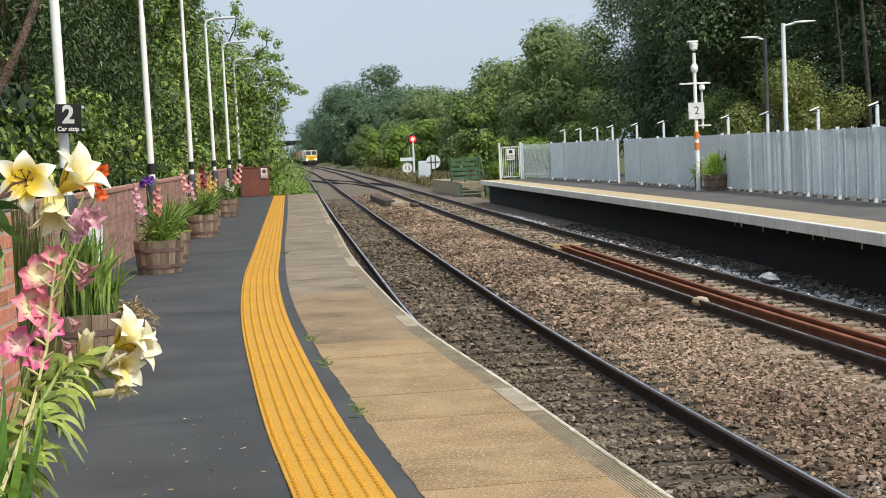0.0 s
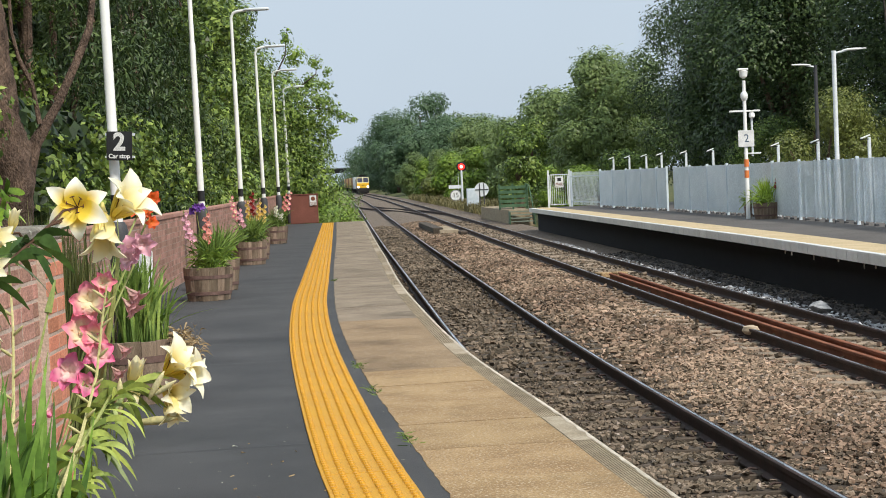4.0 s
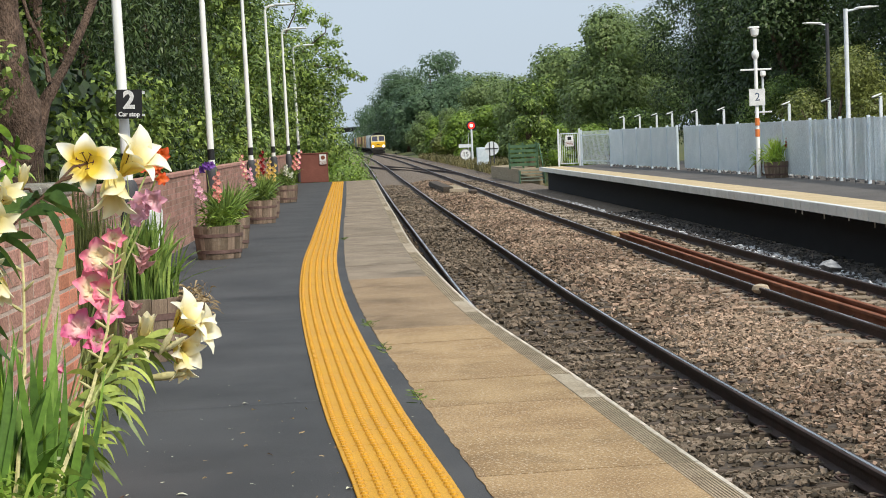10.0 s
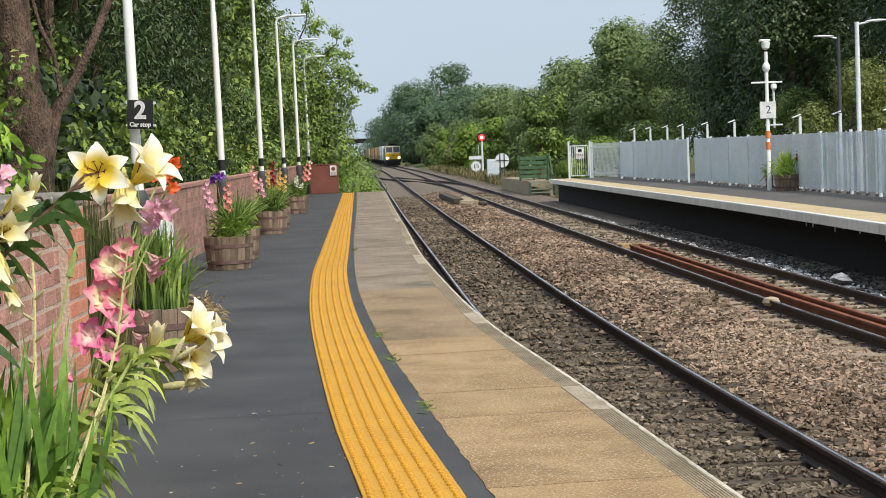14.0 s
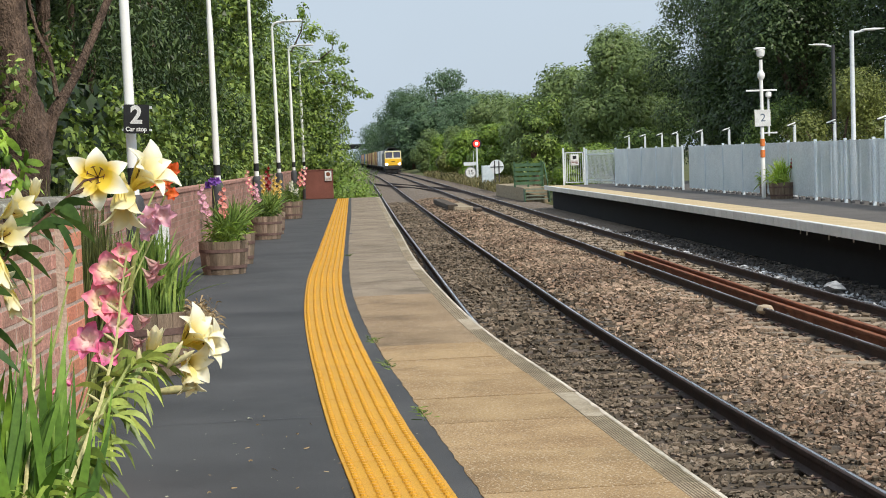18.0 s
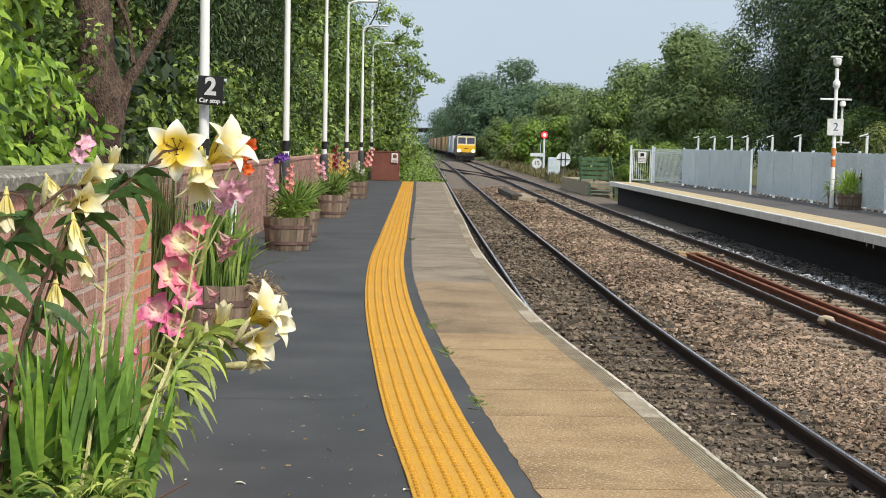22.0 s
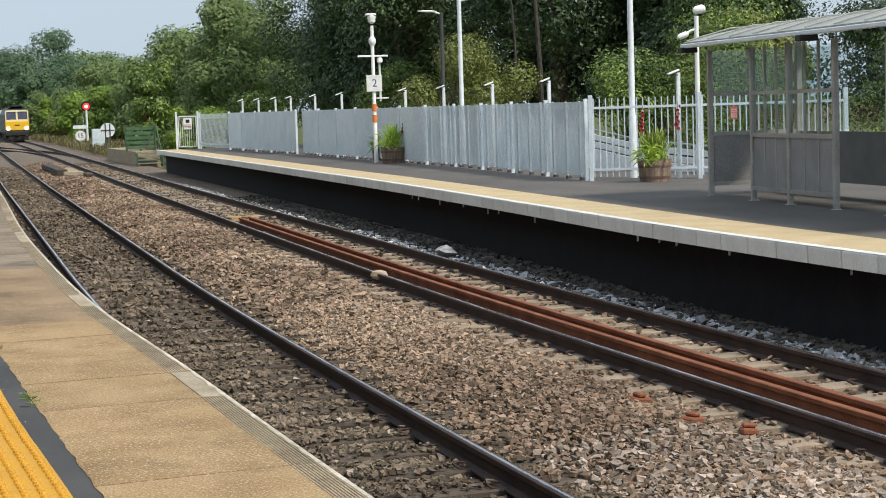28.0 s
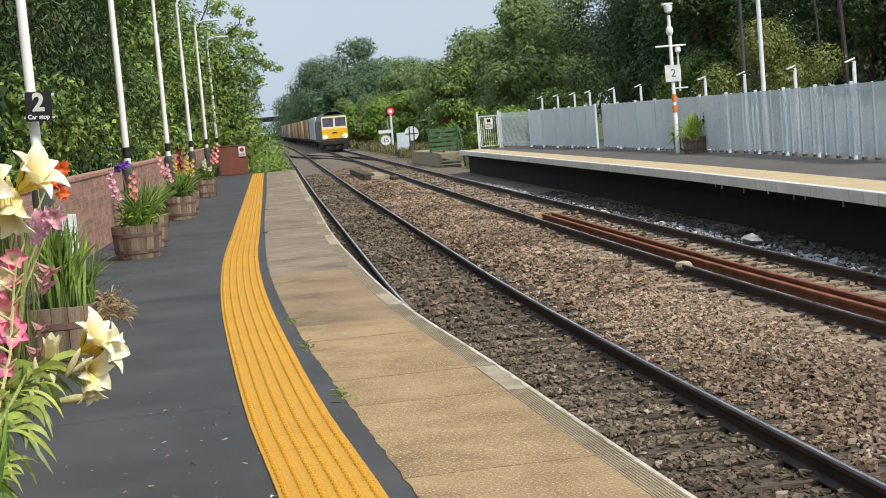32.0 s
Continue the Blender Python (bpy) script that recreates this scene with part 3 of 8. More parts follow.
def stones(name, o0, o1, y0, y1, per, size, material, label, lift=0.0):
    """Angular chips strewn over the bed; those over a sleeper lie on top of it."""
    k = int((o1 - o0) * (y1 - y0) * per)
    o, y = rng.uniform(o0, o1, k), rng.uniform(y0, y1, k)
    keep = np.ones(k, bool)
    for r in (N_LEFT, N_RIGHT, F_LEFT, F_RIGHT):
        keep &= np.abs(o - r) > 0.085
    on = np.zeros(k, bool)
    for la, ra, share in ((N_LEFT, N_RIGHT, 0.78), (F_LEFT, F_RIGHT, 0.93)):
        mid = (la + ra) / 2
        slope = np.array([bend(v + 0.05) - bend(v - 0.05) for v in y]) / 0.1
        ph = np.mod(y + slope * (o - mid) - 2.0 + 0.33, 0.66) - 0.33
        over = (np.abs(ph) < 0.125) & (np.abs(o - mid) < 1.28) & (y < 45)
        on |= over
        # the middle of the near sleepers is more buried than their ends
        keep &= ~(over & (rng.random(k) < share - (0.3 * np.exp(-((o - 1.0) / 0.4) ** 2) if la == N_LEFT else 0)))
    o, y, on = o[keep], y[keep], on[keep]
    k = len(o)
    z = np.interp(o, [-0.5, 0.1, 0.42, 0.72, 1.05, 1.62, 1.93, 2.35, 2.8, 3.25, 3.7, 4.15, 4.57, 6.07, 6.5, 7.6],
                  [-1.05, -1.06, -1.105, -1.088, -1.072, -1.10, -1.115, -1.09, -1.0, -0.965, -0.985, -1.085, -1.115, -1.11, -1.08, -1.05])
    z = np.where(on, np.maximum(z, -1.048), z)
    x = o + np.array([bend(v) for v in y])
    s = size * (0.55 + 0.95 * rng.random(k) ** 1.4)
    half = np.stack([rng.uniform(0.4, 0.62, k), rng.uniform(0.26, 0.48, k), rng.uniform(0.14, 0.34, k)], 1)
    pts = CHIP[None] * half[:, None] * s[:, None, None]
    pts = pts * rng.uniform(0.55, 1.0, (k, 8, 1)) + rng.normal(0, 0.07, (k, 8, 3)) * s[:, None, None]
    a, b, c = rng.uniform(0, 6.28, k), rng.normal(0, 0.38, k), rng.normal(0, 0.3, k)
    R, T, U = np.zeros((k, 3, 3)), np.zeros((k, 3, 3)), np.zeros((k, 3, 3))
    R[:, 0, 0], R[:, 0, 1], R[:, 1, 0], R[:, 1, 1], R[:, 2, 2] = np.cos(a), -np.sin(a), np.sin(a), np.cos(a), 1
    T[:, 0, 0], T[:, 1, 1], T[:, 1, 2], T[:, 2, 1], T[:, 2, 2] = 1, np.cos(b), -np.sin(b), np.sin(b), np.cos(b)
    U[:, 1, 1], U[:, 0, 0], U[:, 0, 2], U[:, 2, 0], U[:, 2, 2] = 1, np.cos(c), np.sin(c), -np.sin(c), np.cos(c)
    pts = np.einsum("kij,kvj->kvi", R @ T @ U, pts) + np.stack([x, y, z + lift + s * 0.1 + np.where(on, 0.004, rng.uniform(-0.022, 0.012, k))], 1)[:, None]
    me = shells(name, pts, CUBE)
    me.shade_flat()
    return tagged(part(name, me, material), label, "ballast", kind="stuff")


def build_ballast():
    stones("ballast_near_track", -0.3, 2.35, 4.5, 20, 1150, 0.046, M_STONE_D, "grimy brown ballast stones between the near rails")
    stones("ballast_near_track", -0.3, 2.35, 20, 44, 300, 0.075, M_STONE_D, "grimy brown ballast stones further along the near rails")
    stones("ballast_near_track", -0.3, 2.35, 44, 92, 95, 0.095, M_STONE_D, "grimy brown ballast stones far along the near rails")
    stones("ballast_six_foot", 2.05, 4.45, 6, 21, 1150, 0.048, M_STONE, "tan and brown ballast stones heaped between the tracks")
    stones("ballast_six_foot", 2.05, 4.45, 21, 48, 300, 0.076, M_STONE, "tan and brown ballast stones further off between the tracks")
    stones("ballast_six_foot", 2.2, 4.3, 48, 96, 105, 0.095, M_STONE, "tan and brown ballast stones far off between the tracks")
    stones("fresh_ballast", 2.35, 4.2, 6, 11.5, 330, 0.05, M_STONE_P, "pinkish grey freshly broken stones among older ballast", 0.012)
    stones("fresh_ballast", 2.2, 4.3, 11.5, 34, 20, 0.046, M_STONE_P, "scattered pale broken stones among older ballast", 0.012)
    stones("fresh_ballast", 0.5, 1.85, 5, 24, 14, 0.04, M_STONE_P, "scattered pale broken stones between the near rails", 0.012)
    stones("ballast_far_track", 4.6, 6.1, 9, 22, 260, 0.062, M_STONE, "tan ballast stones between the far rails")
    stones("ballast_far_track", 4.6, 6.1, 22, 45, 200, 0.085, M_STONE_D, "brown ballast stones further along the far rails")
    stones("ballast_far_track", 4.6, 6.1, 45, 96, 95, 0.095, M_STONE_D, "brown ballast stones far along the far rails")
    stones("ballast_cess", 6.2, 7.5, 9, 50, 170, 0.075, M_STONE_C, "dark grey ballast stones below the platform edge")
    stones("pale_rubble", 6.2, 6.82, 11, 34, 420, 0.05, M_STONE_W, "small whitish stones strewn beside the far rail")
    stones("pale_rubble", 6.25, 6.75, 11, 34, 40, 0.11, M_STONE_W, "whitish rubble lumps strewn beside the far rail")
    stones("pale_rubble", 6.25, 6.75, 34, 62, 60, 0.07, M_STONE_W, "whitish rubble lumps further along the far rail")


RAIL_PROFILE = [(-0.07, -0.159), (-0.07, -0.148), (-0.012, -0.13), (-0.010, -0.05), (-0.036, -0.038), (-0.036, -0.006), (-0.028, 0), (0.028, 0), (0.036, -0.006), (0.036, -0.038), (0.010, -0.05),
                (0.012, -0.13), (0.07, -0.148), (0.07, -0.159)]


def sweep(prof, path, closed=True):
    """A profile (x, z) carried along (x, y, z) points of the line."""
    bm = bmesh.new()
    rings = []
    for i, p in enumerate(path):
        a, b = path[max(i - 1, 0)], path[min(i + 1, len(path) - 1)]
        d = Vector((b[0] - a[0], b[1] - a[1])).normalized()
        rings.append([bm.verts.new((p[0] + d.y * u, p[1] - d.x * u, p[2] + v)) for u, v in prof])
    n = len(prof)
    for p, q in zip(rings, rings[1:]):
        for i in range(n if closed else n - 1):
            bm.faces.new((p[i], q[i], q[(i + 1) % n], p[(i + 1) % n]))
    if closed:
        bm.faces.new(rings[0])
        bm.faces.new(rings[-1][::-1])
    return bm


LONG_Y = list(np.arange(-14, 62, 1.0)) + list(np.arange(62, 130, 4.0)) + list(np.arange(130, 721, 20.0))


def build_tracks():
    sl = boxes((-1.3, 1.3, -0.125, 0.125, -0.14, 0), bevel=0.012)
    sl_mesh = bpy.data.meshes.new("sleeper")
    sl.to_mesh(sl_mesh)
    sl.free()
    sl_c = sl_mesh.copy()
    clip = tube([(0.0, -0.05, 0.0), (0.0, 0.05, 0.0), (0.05, 0.06, 0.02), (0.07, 0.0, 0.035), (0.03, -0.03, 0.04), (-0.03, -0.01, 0.035)], 0.011, 6)
    clip_mesh = bpy.data.meshes.new("rail_clip")
    clip.to_mesh(clip_mesh)
    clip.free()
    for tn, (la, ra), sm, smat, txt in (("track_1", (N_LEFT, N_RIGHT), sl_mesh, M_SLEEPER, "dusty near track with bright worn rail heads"),
                                        ("track_2", (F_LEFT, F_RIGHT), sl_c, M_SLEEPER_C, "far track on pale sleepers with dark rail sides")):
        tr = thing(tn, Matrix(), txt, "railway track", kind="structure")
        for o in (la, ra):
            rail = part("rail", sweep(RAIL_PROFILE, [(o + bend(y), y, RAIL_Z) for y in LONG_Y]), M_RAIL, tr)
            part("running_surface", sweep([(-0.014, 0.0005), (-0.014, 0.003), (0.012, 0.003), (0.012, 0.0005)], [(o + bend(y), y, RAIL_Z) for y in LONG_Y]), M_RAILTOP, rail, "bright worn steel rail head")
        mid = (la + ra) / 2
        y = 2.0 - 21 * 0.66
        while y < 92:
            s = part("sleeper", sm, smat, tr)
            s.matrix_basis = pose(mid + bend(y), y, BED_Z + 0.004 + random.uniform(-0.012, 0.004) - (0.016 if y > 30 else 0), 0, 0, math.degrees(heading(bend, y)) + random.uniform(-0.8, 0.8))
            if 4 < y < 26:
                for o in (la, ra):
                    for side in (-1, 1):
                        if tn == "track_1" or side < 0:
                            cl = part("rail_clip", clip_mesh, M_RAIL, tr)
                            cl.matrix_basis = pose(o + bend(y) + side * 0.10, y, BED_Z - 0.005, 0, 0, 0 if side > 0 else 180)
            y += 0.66
    # loose rusty rails lying between the far rails
    for i, (o, y0) in enumerate(((4.93, 38.9), (5.14, 38.6))):
        t = tagged(part("scrap_rail", sweep(RAIL_PROFILE, [(o + bend(y), y, -0.90 if i else -0.915) for y in np.arange(-10, y0, 2.0)]), M_RUST),
                   "long rusty spare rail lying between running rails", "rail", group="spare rails in the far track")
    # crossover between the tracks, far ahead
    cr = thing("track_3", Matrix(), "crossover rails linking both tracks far ahead", "railway track", kind="structure")
    for o in (0, 1.5):
        pts = []
        for k in range(25):
            s = k / 24
            e = s * s * (3 - 2 * s)
            yy = 168 - 58 * s
            pts.append((0.43 + o + 4.14 * e + bend(yy), yy, RAIL_Z - 0.01))
        part("rail", sweep(RAIL_PROFILE, pts), M_RAIL, cr)


def build_left_platform():
    ys = list(np.arange(-14, PLAT_END + 0.1, 0.62))
    rows = []
    for y in ys:
        a, b = left_back(y) - 0.25, slab_left(y) + 0.05
        rows.append([(a + (b - a) * s, y, 0.004 * noise.noise((a + (b - a) * s, y, 0))) for s in np.linspace(0, 1, 8)])
    p = tagged(ribbon(rows, 8, M_ASPHALT, "platform_left", smooth=True), "dark grey asphalt platform surface with faint repair joints", "platform", kind="structure")
    bm = bmesh.new()
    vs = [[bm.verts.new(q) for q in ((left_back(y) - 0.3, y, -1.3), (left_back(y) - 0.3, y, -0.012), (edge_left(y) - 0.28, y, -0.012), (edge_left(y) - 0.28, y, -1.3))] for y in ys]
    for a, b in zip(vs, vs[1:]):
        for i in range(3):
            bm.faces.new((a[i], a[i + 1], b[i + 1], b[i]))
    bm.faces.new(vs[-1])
    part("platform_wall", bm, M_SOOT_SHADE, p)
    seams = []
    for y in (5.35, 8.9, 13.2, 18.6, 26.0, 36.0):
        a, b = left_back(y), strip_right(y) - 0.42
        seams.append([(a, y - 0.3, 0.006), (b, y, 0.006), (b, y + 0.006, 0.006), (a, y - 0.294, 0.006)])
    part("asphalt_seam", quads("asphalt_seam", seams), M_BLACK, p)


def left_post_x(y):
    return -2.80 - 0.0361 * (y - 16.2)


def left_back(y):
    return -1.5 - 0.02 * (y - 4.2) if y < 7.4 else left_post_x(y) - 0.32


def build_tactile():
    """Yellow warning tiles, 0.4 m square, six rows of six domes."""
    bm = bmesh.new()
    box(bm, -0.199, 0.199, -0.199, 0.199, -0.03, 0.006, bevel=0.002)
    for i in range(6):
        for j in range(6):
            x, y = -0.1667 + i * 0.06667, -0.1667 + j * 0.06667
            lathe([(0.0165, 0.0055), (0.0125, 0.015)], 8, bm, Matrix.Translation((x, y, 0)))
    # shade of the domes, painted as darker strips along their rows
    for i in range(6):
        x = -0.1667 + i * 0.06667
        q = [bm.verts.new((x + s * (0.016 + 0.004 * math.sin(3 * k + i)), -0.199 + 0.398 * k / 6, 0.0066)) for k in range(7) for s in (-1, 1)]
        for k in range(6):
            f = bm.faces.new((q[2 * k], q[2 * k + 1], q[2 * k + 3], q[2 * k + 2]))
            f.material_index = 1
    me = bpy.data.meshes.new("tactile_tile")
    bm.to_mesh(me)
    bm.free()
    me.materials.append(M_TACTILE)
    me.materials.append(mat("tactile_dome_shade", (0.42, 0.20, 0.014), (0.54, 0.265, 0.02), 12, 0.8, 0.2, 140))
    line = thing("tactile_strip", Matrix(), "yellow ribbed tactile warning strip along the platform", "tactile paving", kind="structure")
    y = 2.2 - 36 * 0.402
    while y < 59.8:
        mid = lambda v: strip_right(v) - 0.2
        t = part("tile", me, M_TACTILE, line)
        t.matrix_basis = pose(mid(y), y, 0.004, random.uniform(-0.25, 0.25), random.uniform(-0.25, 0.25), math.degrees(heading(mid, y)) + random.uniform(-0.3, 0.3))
        y += 0.402 * math.cos(heading(mid, y))


def build_slabs():
    line = thing("edge_slabs", Matrix(), "buff concrete edge slabs with worn joints and a ribbed nosing", "paving", kind="structure")
    y, i = 1.2 - 15 * 0.92, -15
    r = random.Random(8)
    while y < PLAT_END:
        ln = 0.92 + (r.uniform(-0.02, 0.02) if i >= 0 else 0)
        y1 = min(y + ln, PLAT_END + 0.05)
        g = 0.0065 if y < 6.5 else 0.0045
        bm = bmesh.new()
        lift = r.uniform(0.0, 0.002) if i >= 0 else 0.001
        skew = 0.95 * math.tan(heading(edge_left, y))
        lft = []
        for k in range(13):
            yy = y + g + (y1 - y - 2 * g) * k / 12
            lft.append((slab_left(yy) + 0.016 * noise.noise((yy * 9, 2.2, 0)) + 0.012 * noise.noise((yy * 31, 4.1, 0)), yy, 0.002 + lift))
        rgt = [(edge_left(y1 - g + skew) - 0.132, y1 - g + skew, 0.002 + lift), (edge_left(y + g + skew) - 0.132, y + g + skew, 0.002 + lift)]
        ring = [bm.verts.new(p) for p in lft + rgt]
        low = [bm.verts.new((p[0], p[1], -0.06)) for p in lft + rgt]
        bm.faces.new(ring)
        for k in range(len(ring)):
            bm.faces.new((ring[k], low[k], low[(k + 1) % len(ring)], ring[(k + 1) % len(ring)]))
        bmesh.ops.recalc_face_normals(bm, faces=bm.faces)
        near = y < 11.5
        part("slab", bm, M_BUFF if near else M_MIDSLAB if y < 16 else M_GREYSLAB, line)
        # nosing along the very edge
        nb = bmesh.new()
        cuts = [(y + g + skew, y1 - g + skew)]
        for c, (ya, yb) in enumerate(cuts):
            nb = bmesh.new()
            pale = i in (8, 13, 22) or (y > 16 and r.random() < 0.3)
            for s0, s1, zt in ([(0.125, 0.0, 0.003)] if pale else [(0.128 - 0.0145 * k, 0.120 - 0.0145 * k, 0.003) for k in range(8)]):
                q = [(edge_left(v) - s, v, z) for v, s, z in ((ya, s0, zt), (ya, s1, zt), (yb, s1, zt), (yb, s0, zt))]
                f = [nb.verts.new(p) for p in q]
                h = [nb.verts.new((p[0], p[1], p[2] - 0.02)) for p in q]
                nb.faces.new(f)
                for k in range(4):
                    nb.faces.new((f[k], h[k], h[(k + 1) % 4], f[(k + 1) % 4]))
            q = [(edge_left(v) - s, v, z) for v, s, z in ((ya, 0.13, -0.0005), (ya, 0.0, -0.0005), (yb, 0.0, -0.0005), (yb, 0.13, -0.0005))]
            f = [nb.verts.new(p) for p in q]
            h = [nb.verts.new((p[0], p[1], -0.15)) for p in q]
            nb.faces.new(f).material_index = 1
            for k in range(4):
                nb.faces.new((f[k], h[k], h[(k + 1) % 4], f[(k + 1) % 4]))
            bmesh.ops.recalc_face_normals(nb, faces=nb.faces)
            nos = part("nosing", nb, M_EDGE_PALE if pale else M_EDGE, line)
            nos.data.materials.append(M_GROOVE)
            lp = bmesh.new()
            n_ = 8
            pts = [(ya + (yb - ya) * k / n_) for k in range(n_ + 1)]
            va = [lp.verts.new((edge_left(v) - 0.019 - 0.013 * noise.noise((v * 9, 1, 5)), v, 0.0055)) for v in pts]
            vb = [lp.verts.new((edge_left(v) + 0.003, v, 0.0045)) for v in pts]
            vc = [lp.verts.new((edge_left(v) + 0.003, v, -0.03)) for v in pts]
            for k in range(n_):
                lp.faces.new((va[k], vb[k], vb[k + 1], va[k + 1]))
                lp.faces.new((vb[k], vc[k], vc[k + 1], vb[k + 1]))
            part("worn_lip", lp, M_LIP, nos, "pale worn outer lip")
        y, i = y1, i + 1


def build_right_platform():
    ys = list(np.arange(-14, 74.1, 1.0))
    back = lambda y: edge_right(y) + 16
    rows = [[(edge_right(y) + 0.6, y, RZ), (edge_right(y) + 3, y, RZ + 0.01), (back(y), y, RZ + 0.02)] for y in ys]
    p = tagged(ribbon(rows, 3, M_ASPHALT_R, "platform_right", smooth=True), "worn grey asphalt surface of the far platform", "platform", kind="structure")
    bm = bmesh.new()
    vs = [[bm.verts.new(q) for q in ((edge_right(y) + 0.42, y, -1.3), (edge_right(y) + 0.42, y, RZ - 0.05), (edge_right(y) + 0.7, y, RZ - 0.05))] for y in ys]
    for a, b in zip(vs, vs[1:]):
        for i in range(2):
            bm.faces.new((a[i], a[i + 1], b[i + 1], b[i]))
    part("platform_wall", bm, M_SOOT_SHADE, p, "black sooty brick wall with the overhang's shade in its colour")
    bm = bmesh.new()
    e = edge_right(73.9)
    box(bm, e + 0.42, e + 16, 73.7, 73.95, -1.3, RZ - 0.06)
    part("platform_end", bm, M_SOOT_SHADE, p)
    rows = [[(edge_right(y) + o, y, RZ + 0.006) for o in (0.15, 1.02)] for y in ys]
    part("tactile_band", ribbon_mesh(rows), M_BUFFLINE, p, "buff tactile band near the edge")
    rows = [[(edge_right(y) + o, y, RZ + 0.012) for o in (0.0, 0.125)] for y in ys]
    part("edge_line", ribbon_mesh(rows), M_WHITE, p, "white painted edge line")
    y = -2.0
    r = random.Random(3)
    while y < 73.6:
        ln = 0.62
        bm = bmesh.new()
        q = []
        for v in (y + 0.013, y + ln - 0.013):
            a = edge_right(v)
            q.append([bm.verts.new((a + o, v, z)) for o, z in ((0.62, RZ + 0.002), (0.0, RZ + 0.006), (-0.004, RZ - 0.01), (0.004, RZ - 0.165), (0.30, RZ - 0.19), (0.62, RZ - 0.19))])
        for k in range(6):
            bm.faces.new((q[0][k], q[0][(k + 1) % 6], q[1][(k + 1) % 6], q[1][k]))
        bm.faces.new(q[0][::-1])
        bm.faces.new(q[1])
        part("coping_slab", bm, M_COPING_R, p)
        if 8 < y < 32 and r.random() < 0.5:     # lime dripping from the joint
            a = edge_right(y) + 0.02 + r.random() * 0.1
            h = r.uniform(0.03, 0.11)
            w = r.uniform(0.005, 0.012)
            part("lime_drip", boxes((a - 0.012, a + 0.012, y - w, y + w, RZ - 0.168 - h, RZ - 0.155), bevel=0.006), M_LIP, p, "pale lime drip below a coping joint")
        y += ln


def ribbon_mesh(rows):
    bm = bmesh.new()
    vs = [[bm.verts.new(p) for p in r] for r in rows]
    for a, b in zip(vs, vs[1:]):
        for i in range(len(a) - 1):
            bm.faces.new((a[i], a[i + 1], b[i + 1], b[i]))
    return bm


# ---- brick walls ----
BRICK = boxes((0.0, 0.215, -0.06, 0.0, 0.0, 0.065), bevel=0.004)
BRICK_MESH = bpy.data.meshes.new("brick")
BRICK.to_mesh(BRICK_MESH)
BRICK.free()
HALF = boxes((0.0, 0.1025, -0.06, 0.0, 0.0, 0.065), bevel=0.004)
HALF_MESH = bpy.data.meshes.new("half_brick")
HALF.to_mesh(HALF_MESH)
HALF.free()
BRICK_MESH_M, HALF_MESH_M, BRICK_MESH_B = BRICK_MESH.copy(), HALF_MESH.copy(), BRICK_MESH.copy()


def build_near_wall():
    """Low boundary wall beside the tubs: mauve panels between orange piers under a stone coping."""
    y0, y1, top = -9.0, 7.4, 1.185
    w = thing("wall_left_near", pose(left_back(4.2) + 0.02 * 4.2, 0, 0, 0, 0, 90 + math.degrees(math.atan(0.02))), "low brick wall with orange piers and a lichened stone coping", "wall", kind="structure")
    piers = [(7.0, 7.4), (3.74, 4.41), (0.4, 1.07), (-2.9, -2.23)]
    part("wall_core", boxes((y0, y1, 0.0, 0.26, 0, top)), M_MORTAR, w)
    for a, b in piers:
        part("pier_core", boxes((a, b, -0.035, 0.05, 0, top)), M_MORTAR, w)
    for row in range(15):
        z = 0.03 + row * 0.077
        x = 3.3 + (0.1125 if row % 2 else 0)
        while x < y1 - 0.02:
            pier = next((q for q in piers if q[0] - 0.02 <= x < q[1] - 0.02), None)
            room = (pier[1] if pier else min([q[0] for q in piers if q[0] > x] + [y1])) - x
            whole = room > 0.2
            if room > 0.03:
                orange = pier is not None
                cut = 1.0 if whole else min(1.0, (room - 0.008) / 0.1025)
                me = (BRICK_MESH if orange else BRICK_MESH_M) if whole else (HALF_MESH if orange else HALF_MESH_M)
                b = part("brick", me, M_BRICK_O if orange else M_BRICK_M, w)
                b.matrix_basis = pose(x, -0.035 - 0.002 if orange else -0.002, z, random.uniform(-0.5, 0.5), 0, 180 + random.uniform(-0.4, 0.4)) @ Matrix.Diagonal((cut, 1, 1, 1)) @ Matrix.Translation((-0.215 if whole else -0.1025, 0, 0))
            x += 0.225 if whole else min(0.1125, room + 0.001)
    end = bmesh.new()
    for row in range(15):
        box(end, y1 - 0.01, y1 + 0.006, 0.01, 0.25, 0.03 + row * 0.077, 0.095 + row * 0.077)
    part("end_bricks", end, M_BRICK_O, w)
    x = 3.0
    r = random.Random(2)
    part("coping_run", boxes((y0, 3.0, -0.05, 0.30, top, top + 0.07)), M_COPE, w)
    while x < y1 + 0.02:
        ln = r.uniform(0.5, 0.75)
        b = min(x + ln, y1 + 0.05)
        part("coping_stone", boxes((x + 0.004, b, -0.03, 0.29, top, top + 0.065 + r.uniform(-0.006, 0.006)), bevel=0.012), M_COPE, w)
        x = b + 0.004


